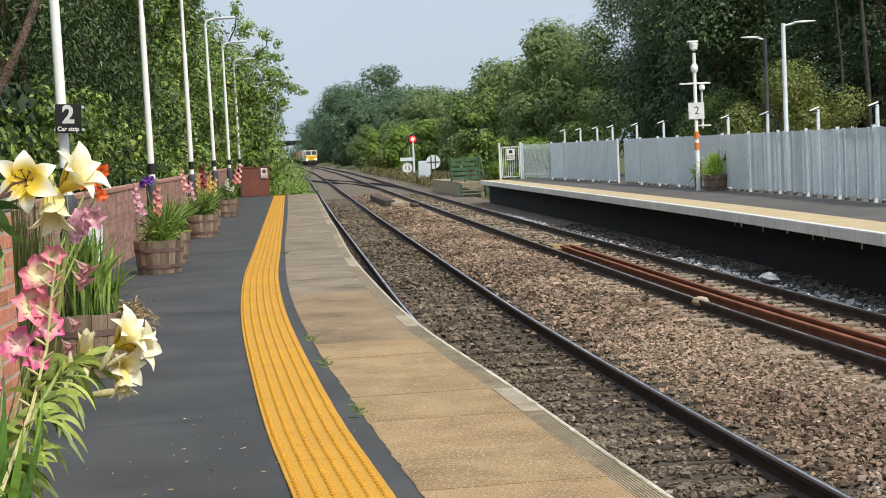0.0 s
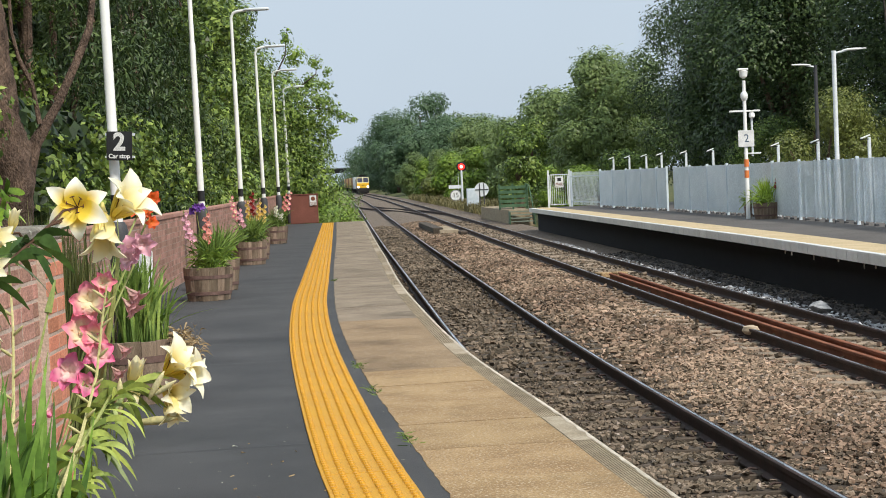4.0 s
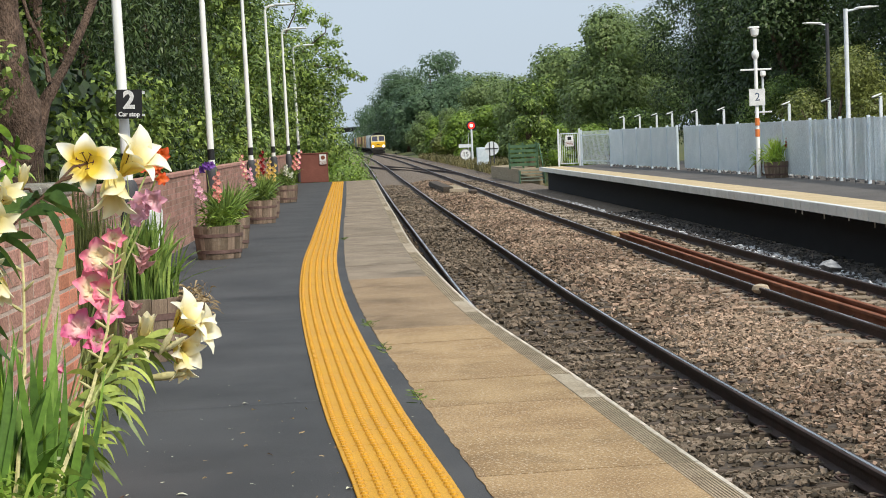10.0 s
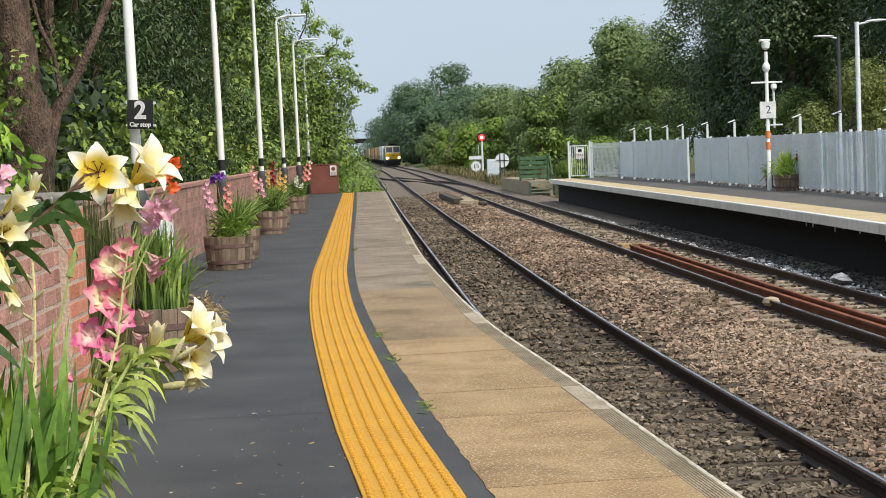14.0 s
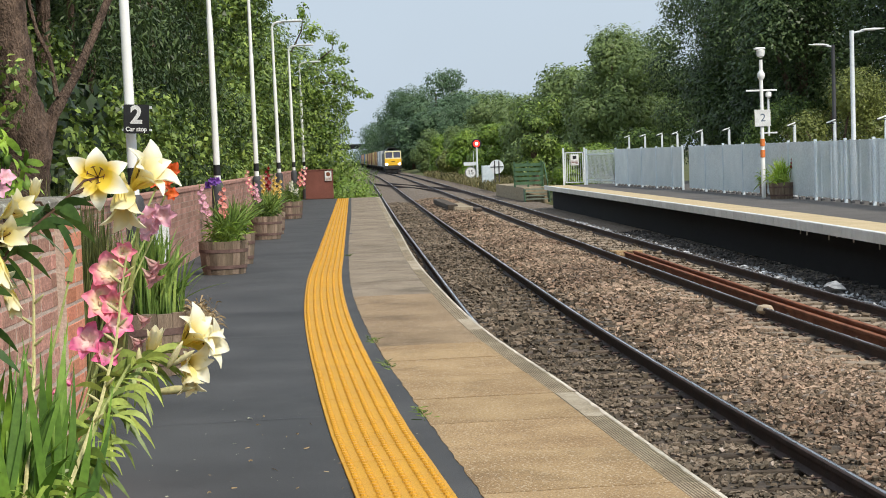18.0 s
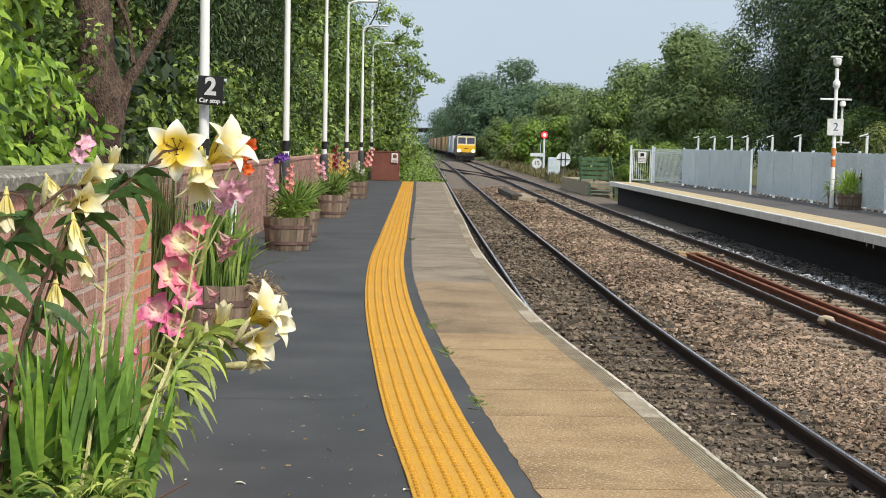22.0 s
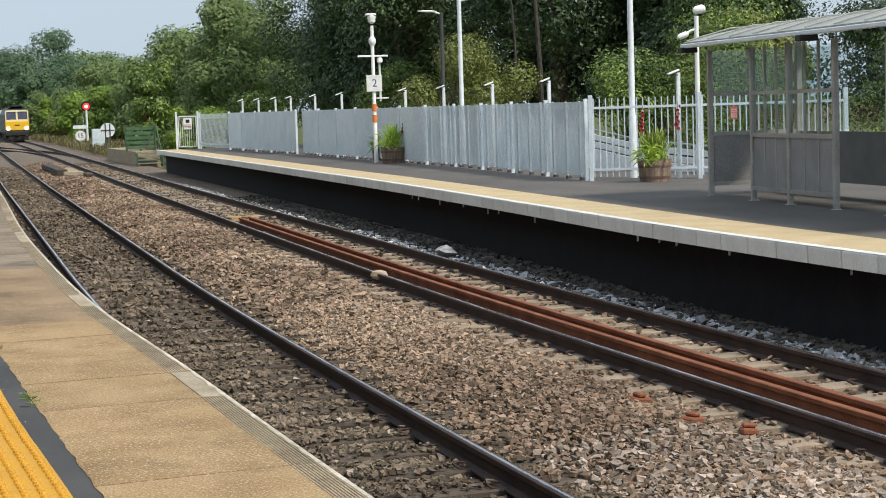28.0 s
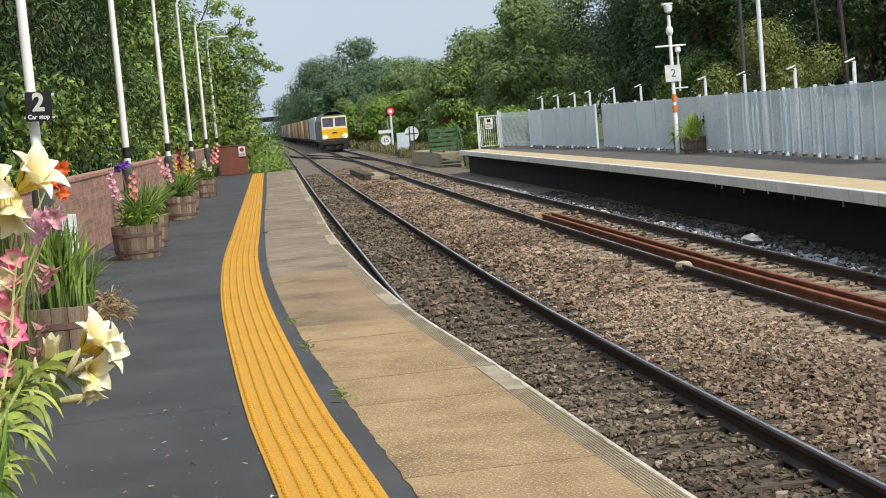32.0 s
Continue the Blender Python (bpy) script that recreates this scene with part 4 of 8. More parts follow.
def build_back_wall():
    """Long red brick wall behind the lamp posts."""
    a, b = Vector((left_back(8.0), 8.0, 0)), Vector((left_back(62.3), 62.3, 0))
    ln = (b - a).length
    w = thing("wall_left_back", pose(a.x, a.y, 0, 0, 0, 90 + math.degrees(heading(left_back, 30))), "long weathered red brick wall behind planters", "wall", kind="structure")
    part("wall_core", boxes((0, ln, 0.0, 0.22, -0.1, 1.0)), M_MORTAR_D, w)
    part("coping_run", boxes((0, ln, -0.015, 0.235, 1.0, 1.045)), M_BRICK_F, w)
    co = []
    for row in range(13):
        z = 0.012 + row * 0.077
        x = 0.1125 * (row % 2)
        while x < ln - 0.22:
            near = 5 < x < 12 and row > 6
            if near:
                q = part("brick", BRICK_MESH_B, M_BRICK_B, w)
                q.matrix_basis = pose(x + 0.215, -0.0015, z, 0, 0, 180) @ Matrix.Diagonal((1, 1, 1.07, 1))
            else:
                d = 0.001 + 0.0015 * random.random()
                co.append([(xx, yy, zz) for xx in (x, x + 0.215) for yy in (-d, 0.03) for zz in (z, z + 0.070)])
            x += 0.225
    me = shells("brickwork", co, CUBE)
    me.shade_flat()
    st = part("brickwork", me, M_BRICK_F, w)
    st["kind"] = "stuff"


build_ground()
build_ballast()
build_tracks()
build_left_platform()
build_slabs()
build_right_platform()

# ---- near platform: lamp posts, board, signs ----
def bars(bm, x0, x1, z, h, y, n, seed):
    """A line of unreadable writing as small bars."""
    r = random.Random(seed)
    x = x0
    while x < x1 - 0.004:
        w = r.uniform(0.4, 1.6) * h
        box(bm, x, min(x + w, x1), y, y + 0.001, z, z + h)
        x += w + 0.4 * h


def letter(text, size, material, parent, m, name="lettering", bold=0.0):
    cu = bpy.data.curves.new(name, "FONT")
    cu.offset = bold
    cu.body, cu.size, cu.extrude, cu.align_x, cu.align_y = text, size, 0.0008, "CENTER", "CENTER"
    tmp = bpy.data.objects.new(name, cu)
    scene.collection.objects.link(tmp)
    bpy.context.view_layer.update()
    me = bpy.data.meshes.new_from_object(tmp.evaluated_get(bpy.context.evaluated_depsgraph_get()))
    bpy.data.objects.remove(tmp)
    me.materials.clear()
    ob = part(name, me, material, parent)
    ob.matrix_basis = m
    return ob


FACE = Matrix.Rotation(radians(90), 4, "X")      # lettering that stands upright and faces -y


def platform_lamp(y):
    x = left_post_x(y)
    t = thing("lamp_post", pose(x, y, 0, 0, -0.5 + random.uniform(-0.25, 0.25), 0), "slender white lamp post with black band and grey base sleeve", "lamp post", "lamp posts along the near platform")
    part("base_sleeve", lathe([(0.095, 0), (0.095, 1.0), (0.085, 1.06), (0.06, 1.1)], 14), M_SLEEVE, t, "dark grey base sleeve", True)
    part("lower_pole", lathe([(0.052, 1.08), (0.051, 1.2)], 12), M_POST, t, smooth=True)
    part("band", lathe([(0.054, 1.2), (0.054, 1.36)], 12), M_BLACK, t, "black painted band", True)
    part("pole", lathe([(0.051, 1.36), (0.045, 3.55), (0.036, 3.6), (0.034, 4.75)], 12), M_POST, t, smooth=True)
    part("arm", tube([(0, 0, 4.7), (0.0, 0, 4.86), (0.05, 0, 4.95), (0.14, 0, 4.98), (0.30, 0, 4.99)], 0.03, 10), M_POST, t, smooth=True)
    head = lathe([(0.02, -0.28), (0.06, -0.24), (0.075, 0.0), (0.06, 0.24), (0.02, 0.27)], 10, None, pose(0.52, 0, 5.0, 0, 90, 0) @ Matrix.Diagonal((0.5, 1, 1, 1)))
    part("lantern", head, M_GALV, t, "flat grey lantern head", True)
    return t


for yy in (16.2, 25.4, 34.6, 43.8, 52.9, 62.0):
    platform_lamp(yy)


def car_stop_sign():
    t = thing("car_stop_sign", pose(-2.735, 16.05, 1.82, 0, 2.5, -6), "black car stop plate with white numeral on a lamp post", "sign")
    part("plate", boxes((-0.125, 0.125, 0, 0.006, -0.135, 0.14), bevel=0.004), M_BLACK, t)
    part("bracket", boxes((-0.14, 0.14, 0.008, 0.05, 0.10, 0.125)), M_GALV, t)
    part("bracket", boxes((-0.14, 0.14, 0.008, 0.05, -0.11, -0.09)), M_GALV, t)
    letter("2", 0.23, M_WHITE, t, pose(0, -0.002, 0.035) @ FACE, "numeral", 0.008)
    letter("Car stop", 0.058, M_WHITE, t, pose(0, -0.002, -0.095) @ FACE, "lettering", 0.002)


car_stop_sign()


def end_board():
    t = thing("end_wall", pose(-3.84, 60.6, 0, 0, 0, 2), "brown-painted boarded wall closing the platform end", "wall", kind="structure")
    part("board", boxes((-0.5, 0.5, 0, 0.2, 0, 1.02), bevel=0.01), M_PANEL, t)
    part("cap", boxes((-0.52, 0.52, -0.02, 0.22, 1.02, 1.06), bevel=0.006), M_PANEL, t)
    s = thing("warning_sign", pose(-3.51, 60.57, 0.83, 0, 0, 2), "small white warning sign with red mark and text", "sign")
    part("plate", boxes((-0.12, 0.12, 0, 0.006, -0.19, 0.17), bevel=0.004), M_WHITE, s)
    part("mark", lathe([(0.075, 0), (0.055, 0.002)], 16, None, pose(0, -0.002, 0.05) @ FACE), M_RUST, s, "round red prohibition mark")
    b = bmesh.new()
    for k in range(4):
        bars(b, -0.1, 0.1, -0.09 - k * 0.028, 0.014, -0.002, 6, k)
    part("writing", b, M_RUST, s)


end_board()


# ---- tubs ----
def make_barrel():
    t = thing("barrel_planter", Matrix(), "half oak barrel planter with rusty hoops", "planter", "half barrel planters along the platform")
    n, hgt = 18, 0.41
    rad = lambda z: 0.262 + 0.046 * (z / hgt) ** 0.7
    st = bmesh.new()
    a = math.pi / n * 0.965
    cols = []
    for z in (0, 0.14, 0.28, hgt):
        ro, ri = rad(z), rad(z) - 0.028
        cols.append([st.verts.new((r * math.cos(b), r * math.sin(b), z)) for r, b in ((ro, -a), (ro * 1.006, 0), (ro, a), (ri, a), (ri, -a))])
    for p, q in zip(cols, cols[1:]):
        for k in range(5):
            st.faces.new((p[k], p[(k + 1) % 5], q[(k + 1) % 5], q[k]))
    st.faces.new(cols[0][::-1])
    st.faces.new(cols[-1])
    me = bpy.data.meshes.new("stave")
    st.to_mesh(me)
    st.free()
    for i in range(n):
        s = part("stave", me, M_BARREL, t)
        s.matrix_basis = pose(0, 0, random.uniform(-0.004, 0.004) + 0.004, 0, 0, 360 * i / n)
    for z, w in ((0.075, 0.042), (0.275, 0.042)):
        part("hoop", lathe([(rad(z) - 0.01, z), (rad(z) + 0.006, z), (rad(z + w) + 0.006, z + w), (rad(z + w) - 0.01, z + w)], 36, cap=False), M_HOOP, t, "rusty iron hoop", True)
    soil = lathe([(0.284, 0.34), (0.2, 0.375), (0.05, 0.39)], 18)
    part("soil", soil, M_SOIL, t)
    return t


BARRELS = [(-1.155, 3.66), (-1.26, 2.62), (-1.86, 11.1), (-2.55, 20.95), (-2.66, 22.9), (-2.90, 30.1), (-3.02, 32.2), (-3.29, 40.6)]
first_barrel = make_barrel()
first_barrel.matrix_basis = pose(BARRELS[0][0], BARRELS[0][1], 0.0)
for i, (bx, by) in enumerate(BARRELS[1:]):
    copy_thing(first_barrel, pose(bx, by, 0.0, 0, 0, 31 * i + 7))


# ---- plants ----
def strip_leaves(name, base, tip, width, bendv, segs=5, twist=0.2, rng=rng, shape="blade", face=None):
    """Long curved leaves from base to tip (arrays), bowed by bendv, widest low down; one island each."""
    k = len(base)
    s = np.linspace(0, 1, segs + 1)
    mid = base[:, None] * (1 - s)[None, :, None] + tip[:, None] * s[None, :, None]
    mid = mid + bendv[:, None] * (4 * s * (1 - s))[None, :, None]
    d = tip - base
    side = np.cross(d, rng.normal(0, 1, (k, 3)) * [1, 1, 0.3] if face is None else face)
    side /= np.linalg.norm(side, axis=1, keepdims=True) + 1e-9
    w = (np.minimum(1, 3 * (1 - s)) * (0.75 + 0.25 * np.sin(s * 3)) if shape == "blade" else np.sin(np.pi * np.clip(s * 0.93 + 0.05, 0, 1)) ** 0.8)
    off = side[:, None] * (w[None, :, None] * (width[:, None, None] / 2))
    co = np.stack([mid - off, mid + off], 2).reshape(k, -1, 3)
    tris = []
    for i in range(segs):
        a = 2 * i
        tris += [(a, a + 1, a + 3), (a, a + 3, a + 2)]
    return shells(name, co, tris)


def blade_clump(name, x, y, z, n, hgt, spread, width, material, parent=None, lean=(0, 0)):
    base = np.stack([rng.normal(x, 0.06, n), rng.normal(y, 0.06, n), np.full(n, z)], 1)
    a, rr = rng.uniform(0, 6.28, n), rng.uniform(0.1, 1, n)
    hh = hgt * rng.uniform(0.6, 1.05, n)
    tip = base + np.stack([np.cos(a) * spread * rr + lean[0], np.sin(a) * spread * rr + lean[1], hh * (1 - 0.25 * rr)], 1)
    bow = np.stack([-np.cos(a) * spread * 0.15 * rr, -np.sin(a) * spread * 0.15 * rr, 0.12 * hh * rr], 1)
    return part(name, strip_leaves(name, base, tip, width * rng.uniform(0.7, 1.2, n), bow), material, parent)


FORMS = {"star": (lambda s: 0.05 + 0.95 * s - 0.12 * s**3, lambda s: 0.62 * s - 0.58 * s**2.4, 0.50), "trumpet": (lambda s: 0.05 + 0.18 * s + 0.40 * s**3.0, lambda s: 0.98 * s - 0.30 * s**4, 0.45),
         "funnel": (lambda s: 0.05 + 0.45 * s + 0.38 * s**2.4, lambda s: 0.85 * s - 0.28 * s**3, 0.76), "bell": (lambda s: 0.05 + 0.14 * s + 0.27 * s**3, lambda s: 0.98 * s - 0.12 * s**4, 0.42), "wilted": (lambda s: 0.04 + 0.09 * s + 0.07 * s**2, lambda s: 0.98 * s, 0.34),
         "floret": (lambda s: 0.05 + 0.8 * s + 0.12 * s**2, lambda s: 0.62 * s - 0.38 * s**2.4, 0.74)}


def petal(bm, uv, length, width, m, form="star", segs=8, ruffle=0.0, flat=False):
    """One petal: it runs out along +x and up +z of its own space as its form says."""
    fr, fz, _ = FORMS[form]
    rows = []
    for i in range(segs + 1):
        s = i / segs
        x, z = length * fr(s), length * fz(s)
        w = width * max(0.16 * (1 - s), math.sin(math.pi * (0.06 + 0.925 * s**0.9)) ** (0.62 if form in ("funnel", "floret") else 0.85))
        row = []
        for j in range(5):
            q = (j - 2) / 2
            row.append((bm.verts.new(m @ Vector((x - (0.0 if flat else abs(q) ** 2 * w * 0.16), q * w * 0.5, z + abs(q) ** 2 * w * 0.16 + ruffle * w * math.sin(9 * s + 6 * q)))), s))
        rows.append(row)
    for a, b in zip(rows, rows[1:]):
        for j in range(4):
            f = bm.faces.new((a[j][0], a[j + 1][0], b[j + 1][0], b[j][0]))
            f.smooth = True
            for lp, (v, s) in zip(f.loops, (a[j], a[j + 1], b[j + 1], b[j])):
                lp[uv].uv = (s, 0.5)


def flower_mesh(kind, size, seed=0):
    """A whole bloom that opens along +z: a wide star, a trumpet or a ruffled funnel."""
    r = random.Random(seed)
    bm = bmesh.new()
    uv = bm.loops.layers.uv.new("UVMap")
    wid = FORMS[kind][2]
    ruf = {"star": 0.06, "trumpet": 0.06, "bell": 0.05, "wilted": 0.12}.get(kind, 0.19)
    for i in range(6):
        inner = i % 2
        m = Matrix.Rotation(radians(60 * i + r.uniform(-8, 8)), 4, "Z") @ Matrix.Rotation(radians(r.uniform(-9, 7)), 4, "Y") @ Matrix.Translation((0, 0, 0.004 * inner))
        petal(bm, uv, size * r.uniform(0.9, 1.06), size * wid * (1.2 if inner else 0.92), m, kind, ruffle=ruf * r.uniform(0.6, 1.3))
    # the petals grow together in the throat
    for v in bm.verts:
        if v.co.length < 0.11 * size:
            v.co = Vector((0, 0, 0))
    bmesh.ops.remove_doubles(bm, verts=bm.verts[:], dist=0.0001)
    me = bpy.data.meshes.new(kind + "_bloom")
    bm.to_mesh(me)
    bm.free()
    return me


def bloom_set(kind, size, seed=0):
    """The six petals of a bloom, each a mesh of its own, and its throat."""
    r = random.Random(seed)
    res = []
    wid = FORMS[kind][2]
    ruf = {"star": 0.06, "trumpet": 0.06, "bell": 0.05, "wilted": 0.12}.get(kind, 0.19)
    for i in range(6):
        bm = bmesh.new()
        uv = bm.loops.layers.uv.new("UVMap")
        inner = i % 2
        m = Matrix.Rotation(radians(60 * i + r.uniform(-8, 8)), 4, "Z") @ Matrix.Rotation(radians(r.uniform(-9, 7)), 4, "Y") @ Matrix.Translation((0, 0, 0.004 * inner))
        petal(bm, uv, size * r.uniform(0.9, 1.06), size * wid * (1.2 if inner else 0.92), m, kind, ruffle=ruf * r.uniform(0.6, 1.3))
        res.append(bm)
    res.append(lathe([(0.03 * size, -0.16 * size), (0.05 * size, -0.04 * size), (0.085 * size, 0.05 * size)], 8))
    out = []
    for bm in res:
        me = bpy.data.meshes.new(kind + "_petal")
        bm.to_mesh(me)
        bm.free()
        out.append(me)
    return out


BLOOM_CACHE = {}


def bloom(name, key, meshes, material, parent, m, label=""):
    """A flower under its plant: the throat, and each petal as a piece of it."""
    k = (key, material.name)
    if k not in BLOOM_CACHE:
        BLOOM_CACHE[k] = [me.copy() for me in meshes]
    f = part(name, BLOOM_CACHE[k][6], material, parent, label)
    f.matrix_basis = m
    for me in BLOOM_CACHE[k][:6]:
        part("petal", me, material, f)
    return f


def stamen_mesh(size):
    bm = bmesh.new()
    d = Vector((0.24, 0, 0.75)) * size
    tube([(0, 0, 0), d * 0.6 + Vector((0, 0, 0.02 * size)), d], 0.008 * size + 0.0006, 5, bm)
    side = Vector((0, 1, 0.2)) * 0.075 * size
    tube([d - side, d, d + side], [0.006 * size, 0.022 * size, 0.006 * size], 5, bm)
    me = bpy.data.meshes.new("stamen")
    bm.to_mesh(me)
    bm.free()
    return me


def aim(p, d, spin=0.0, s=1.0):
    """A pose at p with +z along d."""
    return Matrix.Translation(p) @ Vector(d).to_track_quat("Z", "Y").to_matrix().to_4x4() @ Matrix.Rotation(spin, 4, "Z") @ Matrix.Scale(s, 4)


BLOOMS = {"star": bloom_set("star", 0.112, 3), "trumpet": bloom_set("trumpet", 0.165, 4), "faded": bloom_set("trumpet", 0.14, 9), "bell": bloom_set("bell", 0.15, 5), "wilted": bloom_set("wilted", 0.13, 6)}
STAMENS = stamen_mesh(0.10)
BUD = lathe([(0.003, 0), (0.010, 0.02), (0.013, 0.06), (0.009, 0.10), (0.002, 0.125)], 8)
BUD_MESH = bpy.data.meshes.new("bud")
BUD.to_mesh(BUD_MESH)
BUD.free()
BUD_MESH.shade_smooth()
M_BUD = mat("bud_pale", (0.50, 0.46, 0.22), (0.66, 0.60, 0.36), 8, 0.6, 0.1, 80)
M_STAMEN = mat("stamen_dark", (0.07, 0.022, 0.01), (0.12, 0.04, 0.02), 8, 0.7, 0.1, 80)


def lily_plant(name, base, stem_pts, blooms, buds=(), label="", leafy=26, stem_mat=None, leaf_len=0.105, leaf_mat=None, slim=0.29):
    t = thing(name, pose(*base), label, "flowering plant")
    inv = Vector(base)
    pts = [Vector(p) - inv for p in stem_pts]
    part("stem", tube(pts, [0.0068 - 0.003 * i / len(pts) for i in range(len(pts))], 7), stem_mat or M_STEM, t, smooth=True)
    for kind, p, d, spin, s in blooms:
        q = Vector(p) - inv
        near = min(pts, key=lambda v: (v - q).length)
        back = q - Vector(d).normalized() * 0.03 * s
        part("flower_stalk", tube([near, (near + back) / 2 + Vector((0, 0, 0.015)), back], 0.0035, 5), stem_mat or M_STEM, t)
        f = bloom("lily_flower", kind, BLOOMS[kind], {"star": M_LILY, "wilted": M_LILY_W, "bell": M_LILY_W}.get(kind, M_LILY_T), t, aim(back, d, spin, s), "cream lily bloom with yellow throat")
        if kind not in ("faded", "wilted"):
            for i in range(6):
                sm = part("stamen", STAMENS, M_STAMEN, f)
                sm.matrix_basis = Matrix.Rotation(2 * math.pi * i / 6 + 0.3, 4, "Z")
    for p, d, s in buds:
        b = part("bud", BUD_MESH, M_BUD, t, "closed cream bud")
        b.matrix_basis = aim(Vector(p) - inv, d, 0, s)
    # lance leaves along the stem
    k = leafy
    f = rng.uniform(0.12, 0.92, k) * (len(pts) - 1)
    i = np.minimum(f.astype(int), len(pts) - 2)
    P = np.array([list(v) for v in pts])
    b = P[i] + (P[i + 1] - P[i]) * (f - i)[:, None]
    a = rng.uniform(0, 6.28, k)
    L = leaf_len * rng.uniform(0.7, 1.25, k)
    tip = b + np.stack([np.cos(a) * L, np.sin(a) * L, L * rng.uniform(-1.1, 0.3, k)], 1)
    bow = np.stack([0 * a, 0 * a, L * 0.16], 1)
    part("foliage", strip_leaves("foliage", b, tip, slim * leaf_len * rng.uniform(0.7, 1.3, k), bow, 6, shape="lance"), leaf_mat or M_LEAF_LILY, t)["kind"] = "stuff"
    return t


# the tall lily that leans out over the platform: dark stem, one open star, a trumpet and a hanging bell
lily_plant("lily_plant", (-1.17, 3.66, 0.38), [(-1.17, 3.66, 0.38), (-1.12, 3.72, 0.69), (-1.106, 3.85, 0.91), (-1.065, 3.95, 1.079), (-1.023, 4.1, 1.177), (-0.96, 4.25, 1.255), (-0.92, 4.33, 1.30)],
           [("star", (-0.855, 4.36, 1.345), (0.10, -1.0, 0.12), 0.5, 0.90), ("trumpet", (-0.765, 4.44, 1.325), (0.66, -0.45, 0.6), 0.2, 0.86),
            ("bell", (-0.80, 4.43, 1.305), (0.10, -0.42, -0.9), 0.9, 0.95), ("bell", (-1.03, 4.12, 1.262), (0.7, -0.4, 0.35), 0.4, 0.62),
            ("wilted", (-0.985, 4.2, 1.30), (0.25, -0.2, 0.9), 0.1, 0.5), ("wilted", (-1.03, 4.0, 1.15), (0.2, -0.4, -0.9), 0.1, 0.8), ("wilted", (-1.06, 3.95, 1.0), (0.05, -0.3, -1), 0.6, 0.8)],
           [((-1.0, 4.25, 1.27), (0.2, -0.3, -0.7), 0.6)],
           "tall cream lily with open yellow-throated blooms on a dark stem", 60, M_STEM_D, 0.10, None, 0.25)
# a second dark stem that leans along the wall, with a wilted bloom
lily_plant("lily_plant", (-1.30, 3.58, 0.38), [(-1.30, 3.58, 0.38), (-1.24, 3.6, 0.68), (-1.219, 3.7, 0.918), (-1.215, 3.8, 1.039), (-1.174, 3.9, 1.101), (-1.118, 3.98, 1.188), (-1.056, 4.05, 1.252)],
           [("wilted", (-1.177, 3.94, 1.21), (0.02, -0.1, -1), 0.4, 0.75)],
           [((-1.10, 3.98, 1.20), (0.15, -0.2, 1), 0.6)],
           "dark-stemmed lily with a wilted bloom leaning along the wall", 72, M_STEM_D, 0.115, None, 0.24)
# the low lily group that overhangs the walkway
lily_plant("lily_plant", (-1.0, 3.78, 0.36), [(-1.0, 3.78, 0.36), (-0.91, 3.85, 0.53), (-0.859, 4.0, 0.662), (-0.833, 4.2, 0.762), (-0.80, 4.4, 0.845), (-0.72, 4.47, 0.87)],
           [("trumpet", (-0.658, 4.48, 0.898), (0.64, -0.43, 0.64), 0.4, 0.74), ("trumpet", (-0.632, 4.49, 0.885), (0.92, -0.42, 0.1), 0.7, 0.66),
            ("trumpet", (-0.668, 4.49, 0.845), (0.6, -0.7, -0.15), 0.2, 0.66), ("bell", (-0.656, 4.47, 0.82), (0.25, -0.43, -0.85), 1.2, 0.62), ("wilted", (-0.755, 4.5, 0.86), (0.2, -0.3, 0.9), 0.3, 0.8),
            ("wilted", (-0.74, 4.46, 0.86), (-0.2, -0.5, -0.8), 0.3, 0.6)],
           [((-0.785, 4.42, 0.785), (0.1, -0.1, 1), 0.85), ((-0.705, 4.42, 0.83), (0.5, -0.1, 0.8), 0.7), ((-0.69, 4.42, 0.84), (0.8, -0.2, 0.5), 0.6), ((-0.745, 4.45, 0.765), (1, -0.1, 0.1), 0.9)],
           "low cream lily cluster leaning out over the asphalt", 84, None, 0.115, M_BLADE_Y, 0.15)
lily_plant("lily_plant", (-1.28, 3.86, 0.36), [(-1.28, 3.86, 0.36), (-1.33, 4.15, 0.8), (-1.27, 4.42, 1.15)],
           [("wilted", (-1.20, 4.42, 1.24), (0.4, -0.5, -0.6), 0.3, 0.8)], (),
           "fading pale lily stalk against a brick wall", 30)
lily_plant("lily_plant", (-1.16, 3.74, 0.38), [(-1.16, 3.74, 0.38), (-1.13, 3.85, 0.75), (-1.08, 4.0, 1.02), (-1.04, 4.1, 1.2)],
           [("bell", (-1.05, 4.1, 1.20), (0.45, -0.5, 0.1), 0.3, 0.72), ("bell", (-1.055, 4.05, 1.13), (0.4, -0.6, -0.5), 1.0, 0.66), ("wilted", (-1.02, 4.04, 1.08), (0.3, -0.4, -0.8), 0.5, 0.7)],
           [((-1.08, 4.0, 1.05), (-0.6, -0.3, 0.5), 0.6)], "fading yellow lily with half-closed blooms and a dark stem", 22, M_STEM_D, 0.09, None, 0.3)


GLAD = {c: flower_mesh("floret" if c else "funnel", 0.052, 11 + c) for c in range(3)}
GLAD_CACHE = {}


